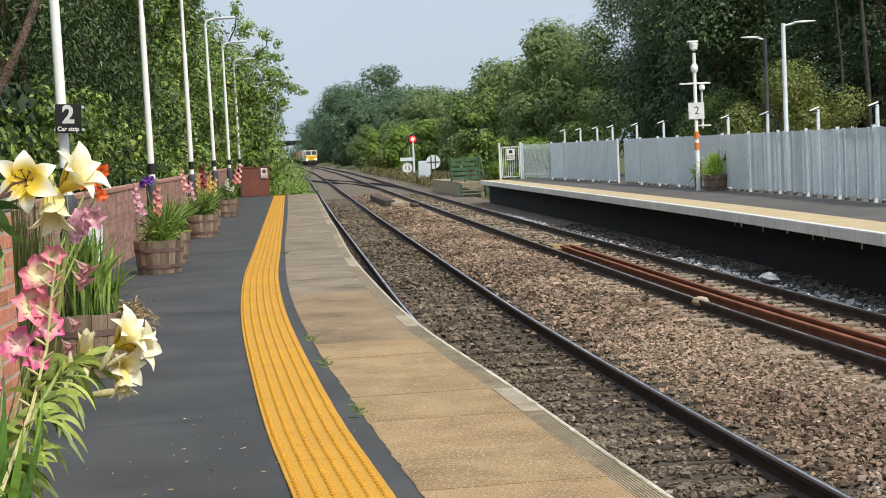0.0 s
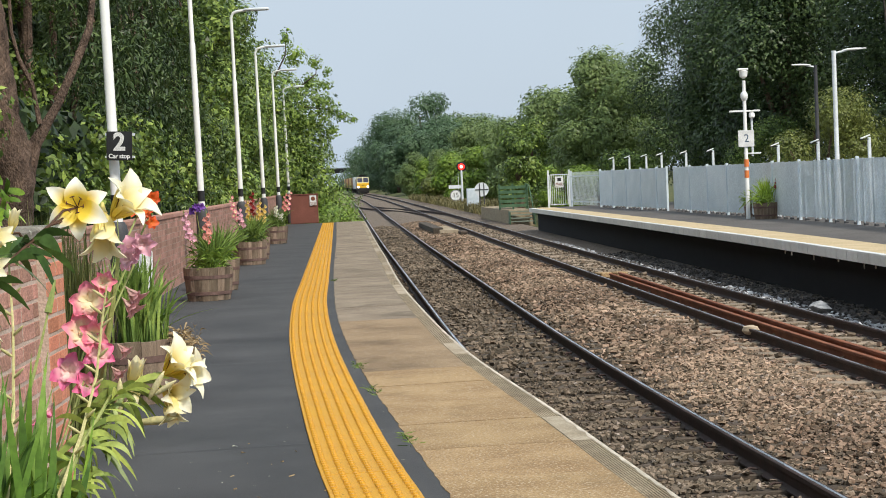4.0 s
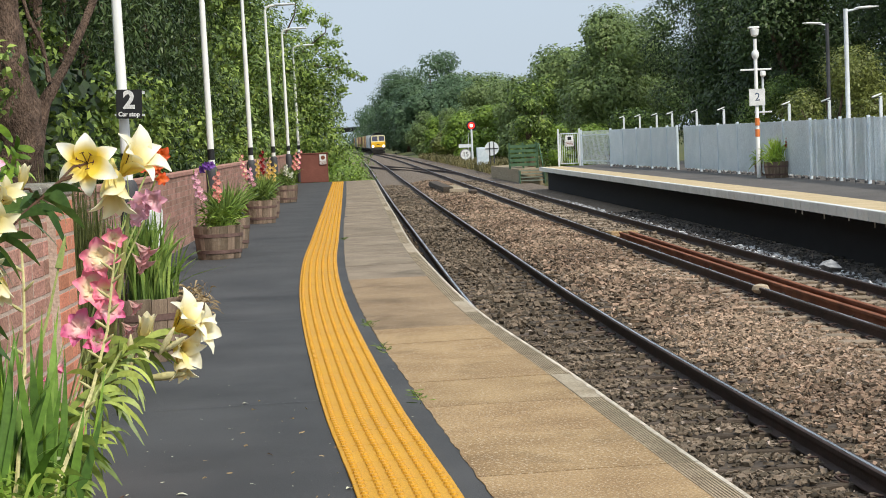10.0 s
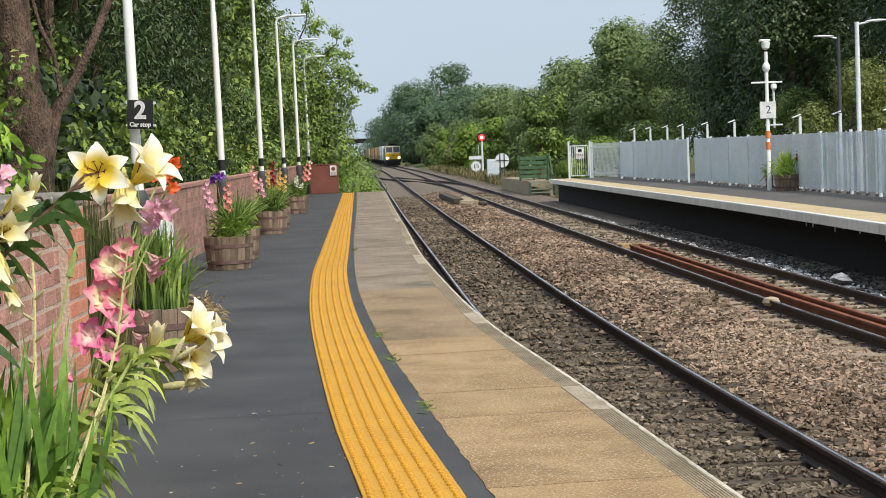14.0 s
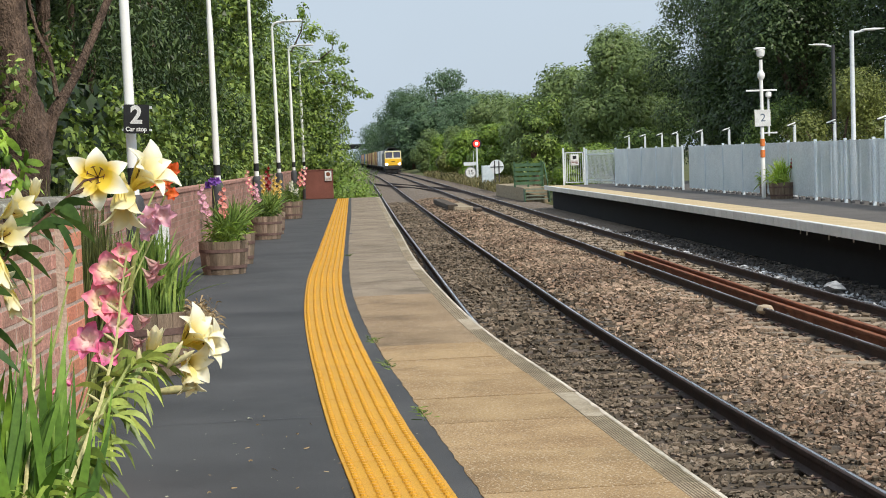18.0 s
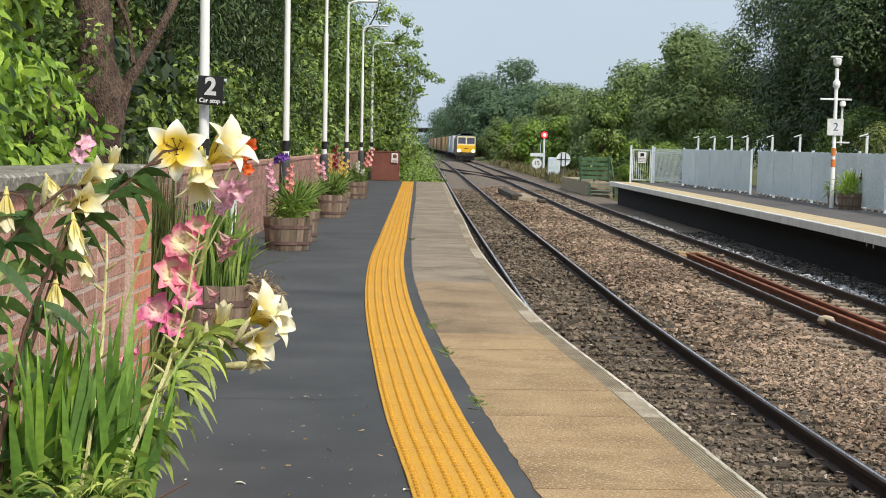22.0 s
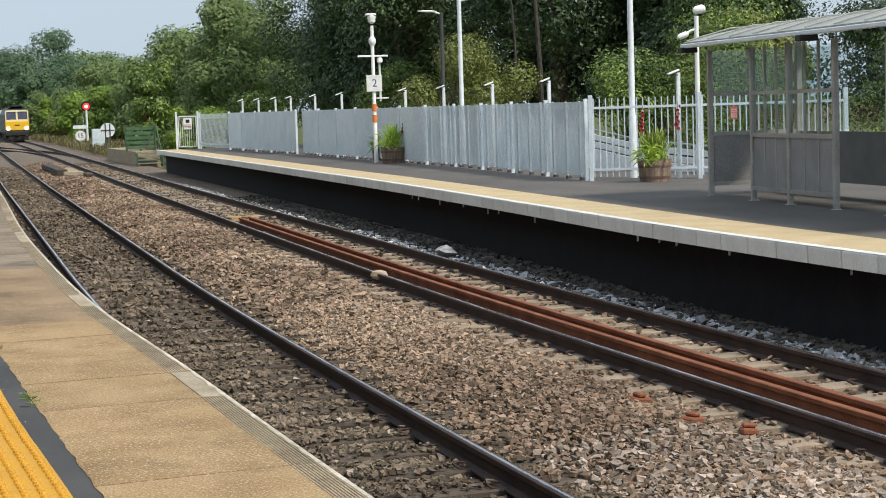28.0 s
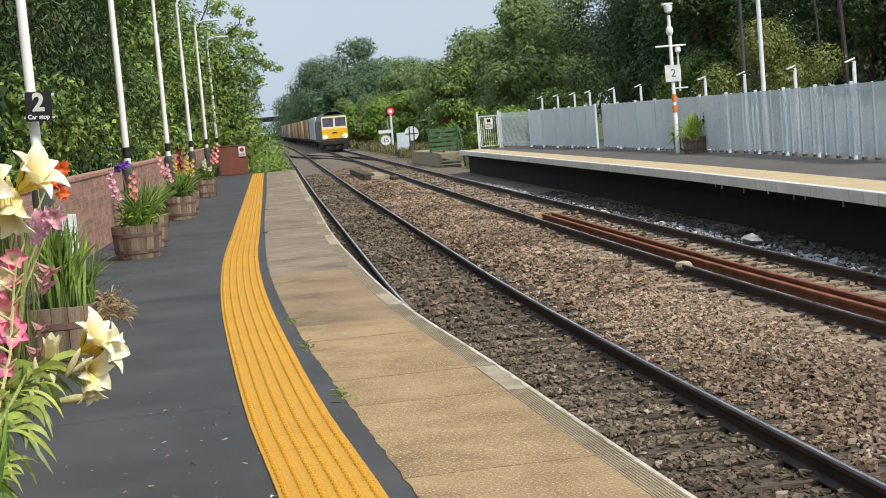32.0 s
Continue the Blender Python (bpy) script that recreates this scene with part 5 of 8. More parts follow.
def gladiolus(base, top, material, n=8, label="", s=1.0, start=0.45, blades=14, face=(0.2, -1, 0.1), width=0.028):
    t = thing("gladiolus", pose(*base), label, "flowering plant", "gladioli in the tubs")
    b, tp = Vector((0, 0, 0)), Vector(top) - Vector(base)
    mid = tp * 0.5 + Vector((-tp.y * 0.05, tp.x * 0.05, 0))
    part("stem", tube([b, mid, tp * 0.8, tp], [0.007, 0.006, 0.004, 0.002], 6), M_STEM, t, smooth=True)
    for i in range(n):
        f = start + (1 - start) * (i / n)
        p = tp * f + (mid - tp * 0.5) * (1 - abs(2 * f - 1))
        k = i % 3
        key = (k, material.name)
        if key not in GLAD_CACHE:
            GLAD_CACHE[key] = GLAD[k].copy()
            GLAD_CACHE[key].materials.append(material)
        d = Vector(face) + Vector((0.55 * (-1) ** i, 0, 0.1))
        fl = part("floret", GLAD_CACHE[key], material, t)
        fl.matrix_basis = aim(p + d.normalized() * 0.022 * s, d, i * 1.3, s * (1.25 - 0.55 * i / n))
    tipp = part("bud_tip", tube([tp * 0.93, tp * 0.985, tp * 1.03], [0.010, 0.007, 0.002], 6), M_STEM, t)
    if blades:
        bl = blade_clump("blade_tuft", 0, 0, 0, blades, (Vector(top) - Vector(base)).length * 0.78, 0.2, width, M_BLADE, t)
        bl["kind"] = "stuff"
    return t


# pink spike beside the lilies: drooping heavy florets
gladiolus((-1.03, 3.84, 0.38), (-0.86, 4.05, 1.15), M_GLAD_P, 0, "tall gladiolus stem among broad green blades", 1.0, blades=22, width=0.034)
RUFFLED = [bloom_set("floret" if c else "funnel", 0.052, 11 + c) for c in range(3)]
big = thing("gladiolus", pose(-0.90, 4.5, 0.85), "salmon-pink ruffled gladiolus florets on a leaning spike", "flowering plant", "gladioli in the tubs")
part("stem", tube([(-0.14, -0.66, -0.47), (-0.06, -0.3, -0.27), (0.04, 0, -0.08), (0.08, -0.02, 0.11), (0.12, -0.03, 0.31), (0.13, -0.03, 0.38)], [0.009, 0.009, 0.009, 0.008, 0.006, 0.003], 6), M_STEM, big, smooth=True)
for i, (dx, dz, sz, mm) in enumerate(((0.085, 0.29, 0.8, M_GLAD_P), (0.055, 0.24, 1.3, M_GLAD_P), (0.018, 0.155, 1.3, M_GLAD_P), (0.066, 0.155, 1.0, M_GLAD_P), (0.062, 0.102, 1.05, M_GLAD_H),
                                      (-0.01, 0.055, 1.15, M_GLAD_H), (0.025, 0.02, 0.95, M_GLAD_H))):
    bloom("floret", i % 3, RUFFLED[i % 3], mm, big, aim((dx, -0.05, dz), (0.15 + 0.3 * (-1) ** i, -1, 0.15 + 0.15 * (i % 3)), i * 0.9, sz * 0.92), "ruffled pink floret with cream throat")
for i, (dx, dz) in enumerate(((0.165, 0.27), (0.135, 0.12), (0.115, 0.06), (-0.05, -0.03), (-0.08, -0.06), (0.105, 0.01), (0.155, 0.24))):
    bloom("withered_floret", "withered", BLOOMS["faded"], M_GLAD_H if i in (3, 4) else M_GLAD_DRY, big,
          aim((dx - 0.02, -0.02, dz), (-0.3 if i in (3, 4) else 0.7, -0.3, -0.7), i, 0.42 if i in (0, 6) else 0.3), "withered drooping floret")


def filler(name, x, y, z, n, size, spread, hgt, material, label, cat="foliage plant"):
    """A bushy clump of small lance leaves."""
    base = np.stack([x + spread * 0.55 * np.clip(rng.normal(0, 1, n), -1.4, 1.4), y + spread * 0.5 * np.clip(rng.normal(0, 1, n), -1.4, 1.4), z + hgt * rng.random(n) ** 1.3], 1)
    a = rng.uniform(0, 6.28, n)
    L = size * rng.uniform(0.5, 1.4, n)
    tip = base + np.stack([np.cos(a) * L, np.sin(a) * L, L * rng.uniform(-0.8, 0.6, n)], 1)
    bow = np.stack([0 * a, 0 * a, 0.2 * L], 1)
    ob = part(name, strip_leaves(name, base, tip, size * 0.13 * rng.uniform(0.6, 1.5, n), bow, 4, shape="lance"), material)
    return tagged(ob, label, cat, kind="stuff")


M_SPENT = mat("spent_stalk", (0.45, 0.42, 0.18), (0.60, 0.55, 0.28), 6, 0.7, 0.2, 80)
filler("tub_foliage", -1.10, 3.66, 0.36, 620, 0.055, 0.20, 0.14, M_LEAF_DARK, "small dark needle-leaved ground cover at the tub rim")
filler("tub_foliage", -1.13, 3.66, 0.38, 700, 0.058, 0.22, 0.22, M_LEAF_MID, "bushy green foliage filling the oak tub")
filler("tub_foliage", -1.00, 3.72, 0.38, 800, 0.056, 0.20, 0.24, M_BLADE_Y, "yellow-green leafy shoots spilling over the tub rim")
filler("tub_foliage", -1.40, 3.72, 0.40, 70, 0.2, 0.10, 0.75, M_LEAF_LILY, "broad dark green leaves against the brick wall")
filler("tub_foliage", -1.33, 3.55, 0.40, 150, 0.15, 0.16, 0.42, M_LEAF_LILY, "drooping dark green lance leaves in the tub")
filler("tub_foliage", -0.97, 3.82, 0.40, 300, 0.075, 0.16, 0.26, M_LEAF_FRESH, "leafy green shoots round lily stems")


def clump(x, y, z, n, hgt, spread, width, label, material=None, lean=(0, 0), name="gladiolus_leaves"):
    return tagged(blade_clump(name, x, y, z, n, hgt, spread, width, material or M_TUB, None, lean), label, "foliage plant", kind="stuff")


k_ = 46
fr_ = rng.random(k_)[:, None]
lb_ = np.array([(-0.92, 3.84, 0.50)]) * (1 - fr_) + np.array([(-0.80, 4.38, 0.84)]) * fr_ + rng.normal(0, 0.012, (k_, 3))
lt_ = lb_ + np.stack([rng.uniform(0.02, 0.13, k_), rng.normal(-0.02, 0.04, k_), rng.uniform(-0.11, 0.02, k_)], 1)
tagged(part("lily_leaves", strip_leaves("lily_leaves", lb_, lt_, rng.uniform(0.009, 0.018, k_), np.tile([0.012, 0, 0.022], (k_, 1)), 6, shape="lance", face=np.array([0.3, -0.8, 0.6]) + rng.normal(0, 0.3, (k_, 3))), M_BLADE_Y),
       "pale green lance leaves drooping from a lily stem", "foliage plant", kind="stuff")


def sword_leaves(n, x0, x1, y0, y1, z0, lo, hi, label):
    """Stiff upright gladiolus leaves whose flat sides mostly face down the platform."""
    q = rng.random(n)
    base = np.stack([x0 + (x1 - x0) * q + rng.normal(0, 0.015, n), y0 + (y1 - y0) * q + rng.normal(0, 0.03, n), np.full(n, z0)], 1)
    tip = base + np.stack([rng.normal(0.0, 0.05, n), rng.normal(0.14, 0.06, n), rng.uniform(lo, hi, n)], 1)
    face = np.array([0.25, -1.0, 0.2]) + rng.normal(0, 0.35, (n, 3))
    me = strip_leaves("gladiolus_leaves", base, tip, rng.uniform(0.013, 0.029, n), rng.normal(0, 0.014, (n, 3)), 7, face=face)
    return tagged(part("gladiolus_leaves", me, M_BLADE), label, "foliage plant", kind="stuff")


sword_leaves(52, -1.06, -0.90, 3.68, 3.82, 0.38, 0.34, 0.64, "upright sword-shaped green gladiolus leaves in a tub")
sword_leaves(34, -0.98, -0.86, 3.80, 3.92, 0.38, 0.30, 0.54, "upright sword-shaped green leaves below the lilies")
clump(-1.18, 2.62, 0.36, 7, 0.46, 0.24, 0.042, "broad arching green blades in the nearest tub", M_TUB, lean=(0.0, 0.16))
nb = np.array([(-1.06, 2.74, 0.34)] * 7) + rng.normal(0, 0.02, (7, 3))
nt = np.array([(-0.87, 3.05, 0.69), (-0.81, 3.0, 0.57), (-0.97, 2.95, 0.56), (-0.93, 3.08, 0.60), (-1.02, 2.8, 0.56), (-0.88, 2.9, 0.33), (-1.05, 2.9, 0.62)])
tagged(part("gladiolus_leaves", strip_leaves("gladiolus_leaves", nb, nt, rng.uniform(0.03, 0.045, 7), np.array([(-0.01, 0.0, 0.03)] * 7), 8, face=np.array([(0.3, -1.0, 0.3)] * 7)), M_TUB),
       "broad upright green blades leaning out of the nearest tub", "foliage plant", kind="stuff")
filler("tub_foliage", -1.15, 2.68, 0.40, 240, 0.12, 0.19, 0.16, M_LEAF_MID, "leafy green foliage covering the nearest tub")
hb = np.stack([rng.normal(-0.87, 0.012, 26), rng.normal(3.52, 0.02, 26), np.full(26, 0.43)], 1)
ht = hb + np.stack([rng.normal(0.035, 0.02, 26), rng.normal(-0.03, 0.015, 26), -rng.uniform(0.05, 0.2, 26)], 1)
tagged(part("dry_straw", strip_leaves("dry_straw", hb, ht, np.full(26, 0.006), np.tile([0.02, -0.02, 0.03], (26, 1)), 5), M_DRY), "dry straw-coloured stalks hanging over the tub rim", "dry stalks", kind="stuff")
POD_MESH = BUD_MESH.copy()
POD_MESH.materials.clear()


def spent_stalk(pts, n):
    """A flowered-out stalk with small dried pods left and right."""
    t = thing("spent_gladiolus", pose(*pts[0]), "spent pale yellow gladiolus stalk with dried pods", "flowering plant")
    q = [Vector(p) - Vector(pts[0]) for p in pts]
    part("stem", tube(q, [0.0065 - 0.004 * i / (len(q) - 1) for i in range(len(q))], 6), M_SPENT, t, smooth=True)
    for i in range(n):
        f = (0.35 + 0.62 * i / n) * (len(q) - 1)
        k = min(int(f), len(q) - 2)
        pod = part("pod", POD_MESH, M_SPENT, t)
        pod.matrix_basis = aim(q[k].lerp(q[k + 1], f - k), (0.8 * (-1) ** i, -0.4, 0.7), 0, 0.34)


spent_stalk([(-0.98, 3.74, 0.38), (-0.942, 3.8, 0.636), (-0.958, 4.0, 0.863), (-0.984, 4.15, 1.058), (-1.01, 4.25, 1.24)], 10)
spent_stalk([(-0.96, 3.82, 0.38), (-0.863, 3.9, 0.624), (-0.841, 4.2, 0.776), (-0.824, 4.35, 0.907), (-0.81, 4.4, 1.054), (-0.795, 4.4, 1.135)], 12)
twig = tagged(part("twig", tube([(-1.02, 3.64, 0.40), (-0.942, 3.7, 0.458), (-0.824, 3.8, 0.518), (-0.722, 3.9, 0.566)], [0.004, 0.004, 0.003, 0.002], 5), M_STEM_D), "thin dark bare twig sticking out of a tub", "twig")
clump(-1.95, 8.75, 0.0, 420, 1.42, 0.13, 0.009, "dense olive reeds in the wall recess", M_REED, name="reeds")
clump(-1.86, 9.3, 0.0, 420, 1.4, 0.13, 0.009, "dense olive reeds behind the wall pier", M_REED, name="reeds")
clump(-2.12, 9.9, 0.0, 420, 1.4, 0.16, 0.009, "dense olive reeds against the back wall", M_REED, name="reeds")

# tub at 11 m: tall blades, orange and pink blooms
clump(-1.86, 11.1, 0.38, 170, 0.70, 0.26, 0.020, "tall green gladiolus blades in a barrel tub")
clump(-1.75, 11.3, 0.38, 60, 0.40, 0.42, 0.016, "arching green blades spilling from a barrel tub")
filler("yellow_edging_flowers", -1.50, 11.0, 0.30, 240, 0.07, 0.11, 0.16, M_DRY, "small dry yellowish flowers at the tub rim", "flowering plant")
gladiolus((-1.90, 11.1, 0.38), (-1.93, 11.1, 1.28), M_FL_ORANGE, 0, "tall thin gladiolus stalk", blades=0)
for (px, py, pz, mm, n, sc, lab) in ((-0.765, 4.86, 1.345, M_FL_ORANGE, 4, 0.55, "bright orange bloom on a tall stalk"), (-0.755, 4.88, 1.30, M_FL_ORANGE, 2, 0.45, "small orange bloom below the larger one"),
                                     (-0.735, 4.57, 1.215, M_FL_PALEP, 4, 0.75, "lilac-pink gladiolus bloom beside lilies"), (-1.11, 4.40, 1.325, M_FL_PALEP, 2, 0.55, "pale pink gladiolus bud above the wall")):
    o = thing("flower", pose(px, py, pz), lab, "flower")
    key = (1, mm.name)
    if key not in GLAD_CACHE:
        GLAD_CACHE[key] = GLAD[1].copy()
        GLAD_CACHE[key].materials.append(mm)
    part("stalk", tube([(-0.30, -0.35, 0.40 - pz), (-0.13, -0.12, -0.3), (0, 0.02, 0)], 0.003, 5), M_STEM, o)
    for i in range(n):
        fl = part("bloom", GLAD_CACHE[key], mm, o)
        k = 0.045 * sc
        fl.matrix_basis = aim((random.uniform(-k, k), random.uniform(-k, k), random.uniform(-k, k)), (random.uniform(-0.8, 0.8), -1, random.uniform(-0.3, 0.6)), i, sc)

# tubs further along
for x, y, cols in ((-2.55, 20.95, ((M_GLAD_R, 0.02, 0.68), (M_FL_PALEP, -0.26, 0.70))), (-2.90, 30.1, ((M_GLAD_P, -0.3, 0.85), (M_FL_PALEP, -0.16, 0.6))), (-3.02, 32.2, ((M_FL_DKRED, 0.0, 0.9), (M_FL_YEL, 0.14, 0.7), (M_FL_YEL, -0.1, 0.72), (M_FL_YEL, 0.24, 0.62))),
                   (-2.66, 22.9, ()), (-3.29, 40.6, ((M_FL_WHITE, 0.05, 0.5), (M_GLAD_R, 0.3, 0.8), (M_FL_WHITE, 0.18, 0.3), (M_GLAD_P, 0.42, 0.84)))):
    clump(x + 0.05, y, 0.38, 110, 0.60, 0.46, 0.020, "green gladiolus blades in a barrel tub")
    filler("tub_foliage", x + 0.02, y - 0.05, 0.38, 420, 0.12, 0.22, 0.24, M_LEAF_FRESH if y < 30 else M_LEAF_MID, "low green foliage in a barrel tub")
    for i, (mm, dx, hgt) in enumerate(cols):
        gladiolus((x + dx * 0.5, y - 0.05, 0.38), (x + dx, y - 0.08, 0.42 + hgt), mm, 7, "flowering gladiolus spike in a barrel tub", 0.95, 0.5, blades=0)
iris = thing("flower", pose(-2.66, 20.9, 1.16), "small purple bloom on a thin stalk", "flower")
part("stalk", tube([(0.1, 0.1, -0.8), (0.03, 0.03, -0.3), (0, 0, 0)], 0.006, 5), M_STEM, iris)
IRIS = GLAD[0].copy()
for i in range(5):
    fl = part("bloom", IRIS, M_FL_PURPLE, iris)
    fl.matrix_basis = aim((random.uniform(-0.06, 0.06), 0, random.uniform(-0.04, 0.05)), (random.uniform(-0.8, 0.8), -1, random.uniform(-0.2, 0.8)), i, 1.2)


# ---- white box behind the 11 m tub ----
def white_board():
    t = thing("notice_board", pose(-2.06, 12.6, 0, 0, 0, 8), "white painted board with grey panel leaning behind a tub", "board")
    part("panel", boxes((-0.10, 0.12, 0, 0.03, 0.05, 0.93), bevel=0.005), M_WHITE, t)
    part("dark_panel", boxes((-0.10, -0.01, -0.014, -0.002, 0.05, 0.84)), M_SLEEVE, t, "dark grey side panel")
    part("batten", boxes((0.03, 0.05, -0.012, -0.001, 0.05, 0.9)), M_RAMP, t)


white_board()


# ---- fallen petals and straws on the asphalt ----
def litter():
    r = random.Random(12)
    for (x, y, L, a, kindm) in ((-0.86, 4.89, 0.085, 20, 0), (-0.54, 3.59, 0.09, 5, 0), (-0.61, 3.97, 0.045, 60, 1), (-0.15, 4.12, 0.04, 40, 0), (-0.44, 3.95, 0.06, 160, 1), (-0.79, 3.48, 0.10, 15, 1),
                               (-0.33, 3.42, 0.085, 170, 1), (-0.75, 5.02, 0.05, 150, 0), (-0.93, 5.5, 0.045, 30, 0), (-1.03, 4.45, 0.07, 25, 0), (-0.84, 4.35, 0.085, 170, 0), (-0.60, 4.13, 0.05, 30, 0),
                               (-0.51, 3.98, 0.06, 45, 1), (-0.88, 4.12, 0.05, 160, 0), (-0.70, 6.3, 0.03, 20, 0), (-1.02, 6.6, 0.05, 10, 0), (-0.92, 6.2, 0.04, 80, 0), (-0.274, 8.0, 0.03, 30, 1), (-0.344, 6.56, 0.05, 65, 0), (-1.0, 5.48, 0.06, 10, 0), (-0.81, 4.64, 0.05, 5, 0), (-0.93, 4.47, 0.055, 15, 0),
                               (-0.50, 4.21, 0.06, 170, 1), (-0.68, 3.83, 0.03, 80, 0), (-0.27, 4.03, 0.05, 150, 1), (-1.0, 8.9, 0.035, 40, 0), (-0.7, 10.5, 0.04, 100, 0)):
        bm = bmesh.new()
        uv = bm.loops.layers.uv.new("UVMap")
        L *= 1.3
        petal(bm, uv, L, L * 0.3, Matrix.Rotation(radians(24), 4, "Y"), "star", 5, 0.06)
        o = part("fallen_petal", bm, M_FL_WHITE if kindm == 0 else M_DRY)
        o.matrix_basis = pose(x, y, 0.008, 0, 0, a)
        tagged(o, "fallen cream petal lying on the asphalt" if kindm == 0 else "curled brown dried petal lying on asphalt", "petal", "petals fallen on the platform")
    k = 90
    b = np.stack([r_ for r_ in (rng.uniform(-1.0, -0.05, k), rng.uniform(3.2, 9.0, k), np.full(k, 0.006))], 1)
    a = rng.uniform(0, 3.14, k)
    L = rng.uniform(0.01, 0.075, k) * np.where(rng.random(k) < 0.5, 0.3, 1)
    tip = b + np.stack([np.cos(a) * L, np.sin(a) * L, 0 * a], 1)
    tagged(part("straw_litter", strip_leaves("straw_litter", b, tip, np.full(k, 0.006), rng.normal(0, 0.009, (k, 3)) * [1, 1, 0] + [0, 0, 0.003], 3), M_DRY), "bits of pale straw scattered on asphalt", "litter", kind="stuff")
    k = 170
    b = np.stack([rng.uniform(-1.3, -0.05, k), 3.2 + 7 * rng.random(k) ** 1.5, np.full(k, 0.008)], 1)
    e = rng.uniform(0.002, 0.006, (k, 1))
    u, v = rng.normal(0, 1, (k, 3)) * [1, 1, 0.15], rng.normal(0, 1, (k, 3)) * [1, 1, 0.15]
    tagged(part("petal_specks", quads("petal_specks", np.stack([b - u * e, b + v * e, b + u * e, b - v * e], 1)), M_FL_WHITE), "tiny pale petal fragments scattered on asphalt", "litter", kind="stuff")
    # weeds in the joint between asphalt and slabs
    k = 240
    y = np.concatenate([rng.normal(c, 0.12, k // 6) for c in (4.2, 5.0, 8.9, 11.1, 12.6, 24.0)])
    x = np.array([slab_left(v) for v in y]) + rng.normal(0, 0.018, len(y))
    b = np.stack([x, y, 0 * y], 1)
    tip = b + np.stack([rng.normal(0, 0.03, len(y)), rng.normal(0, 0.03, len(y)), rng.uniform(0.006, 0.026, len(y))], 1)
    tagged(part("joint_weeds", strip_leaves("joint_weeds", b, tip, np.full(len(y), 0.005), np.zeros((len(y), 3)), 3), M_LEAF_MID), "small weeds growing in the paving joint", "weeds", kind="stuff")


litter()

# ---- far platform: fence, lights, signs, planters, shelter ----
FENCE_PTS = [(7.8, 69.0), (8.9, 57.5), (10.02, 40.0), (10.15, 30.1)]


def mesh_sheet(name, solid, colour):
    """Fine steel mesh: part of the light passes through its holes."""
    m = mat(name, *colour, 1.6, 0.55, 0.2, 30, metal=0.15, rand=0.07)
    n, l = m.node_tree.nodes, m.node_tree.links
    tr, mx = n.new("ShaderNodeBsdfTransparent"), n.new("ShaderNodeMixShader")
    mx.inputs[0].default_value = solid
    l.new(tr.outputs[0], mx.inputs[1])
    l.new(n["Principled BSDF"].outputs[0], mx.inputs[2])
    l.new(mx.outputs[0], n["Material Output"].inputs[0])
    return m


M_FENCE_RIB = mat("fence_rib_grey", (0.58, 0.66, 0.71), (0.72, 0.79, 0.83), 5, 0.5, 0.05, 40, metal=0.15, grain_by=0.08)
M_RAIL_DK = mat("fence_rail_weathered", (0.23, 0.26, 0.28), (0.34, 0.375, 0.40), 5, 0.6, 0.1, 40)
M_MESH = mesh_sheet("fence_fine_mesh", 0.55, ((0.70, 0.79, 0.84), (0.84, 0.91, 0.95)))
M_MESH_D = mesh_sheet("fence_dense_mesh", 0.8, ((0.68, 0.76, 0.80), (0.82, 0.88, 0.91)))


def fence_panel(a, b, name_label, gap=0.0):
    """One bay of solid grey sheet fence: sheet, ribs, rail and feet."""
    a, b = Vector((*a, RZ)), Vector((*b, RZ))
    ln = (b - a).length
    ang = math.degrees(math.atan2(b.y - a.y, b.x - a.x))
    t = thing("fence_panel", pose(a.x, a.y, RZ, 0, 0, ang), name_label, "fence", "sheet fence panels along the far platform")
    part("sheet", boxes((0.01, ln - 0.01, 0.0, 0.012, 0.10, 1.50)), M_MESH if a.y < 41.5 else M_MESH_D, t)
    n = max(2, round(ln / (0.8 if a.y < 41.5 else 0.6)))
    for i in range(n):
        x = (i + 0.5) * ln / n
        part("rib", boxes((x - 0.04, x + 0.04, -0.03, 0.0, 0.07, 1.51), bevel=0.006), M_FENCE_RIB, t)
        part("joint", boxes((x + 0.042, x + 0.054, -0.006, -0.001, 0.10, 1.49)), M_SLEEVE, t, "dark overlap joint")
    part("rail", boxes((0, ln, -0.045, -0.032, 1.37, 1.40)), M_RAIL_DK, t, "dark weathered upper rail")
    part("post", boxes((-0.028, 0.028, -0.035, 0.04, 0, 1.55), bevel=0.005), M_FENCE_RIB, t)
    for i in range(n):
        x = (i + 0.5) * ln / n
        part("foot", boxes((x - 0.05, x + 0.05, -0.09, 0.0, 0, 0.06), bevel=0.01), M_SLEEVE, t)
    return t


def along(pts, step):
    """Even points along a broken line."""
    seg = [(Vector(p), Vector(q)) for p, q in zip(pts, pts[1:])]
    res, left = [pts[0]], step
    for p, q in seg:
        d, done = (q - p).length, 0.0
        while d - done > left - 1e-6:
            done += left
            v = p + (q - p) * done / d
            res.append((v.x, v.y))
            left = step
        left -= d - done
    return res


def fence_plate(t, x, z, w, h, material, label):
    part("plate", boxes((x - w / 2, x + w / 2, -0.052, -0.046, z - h / 2, z + h / 2), bevel=0.002), material, t, label)


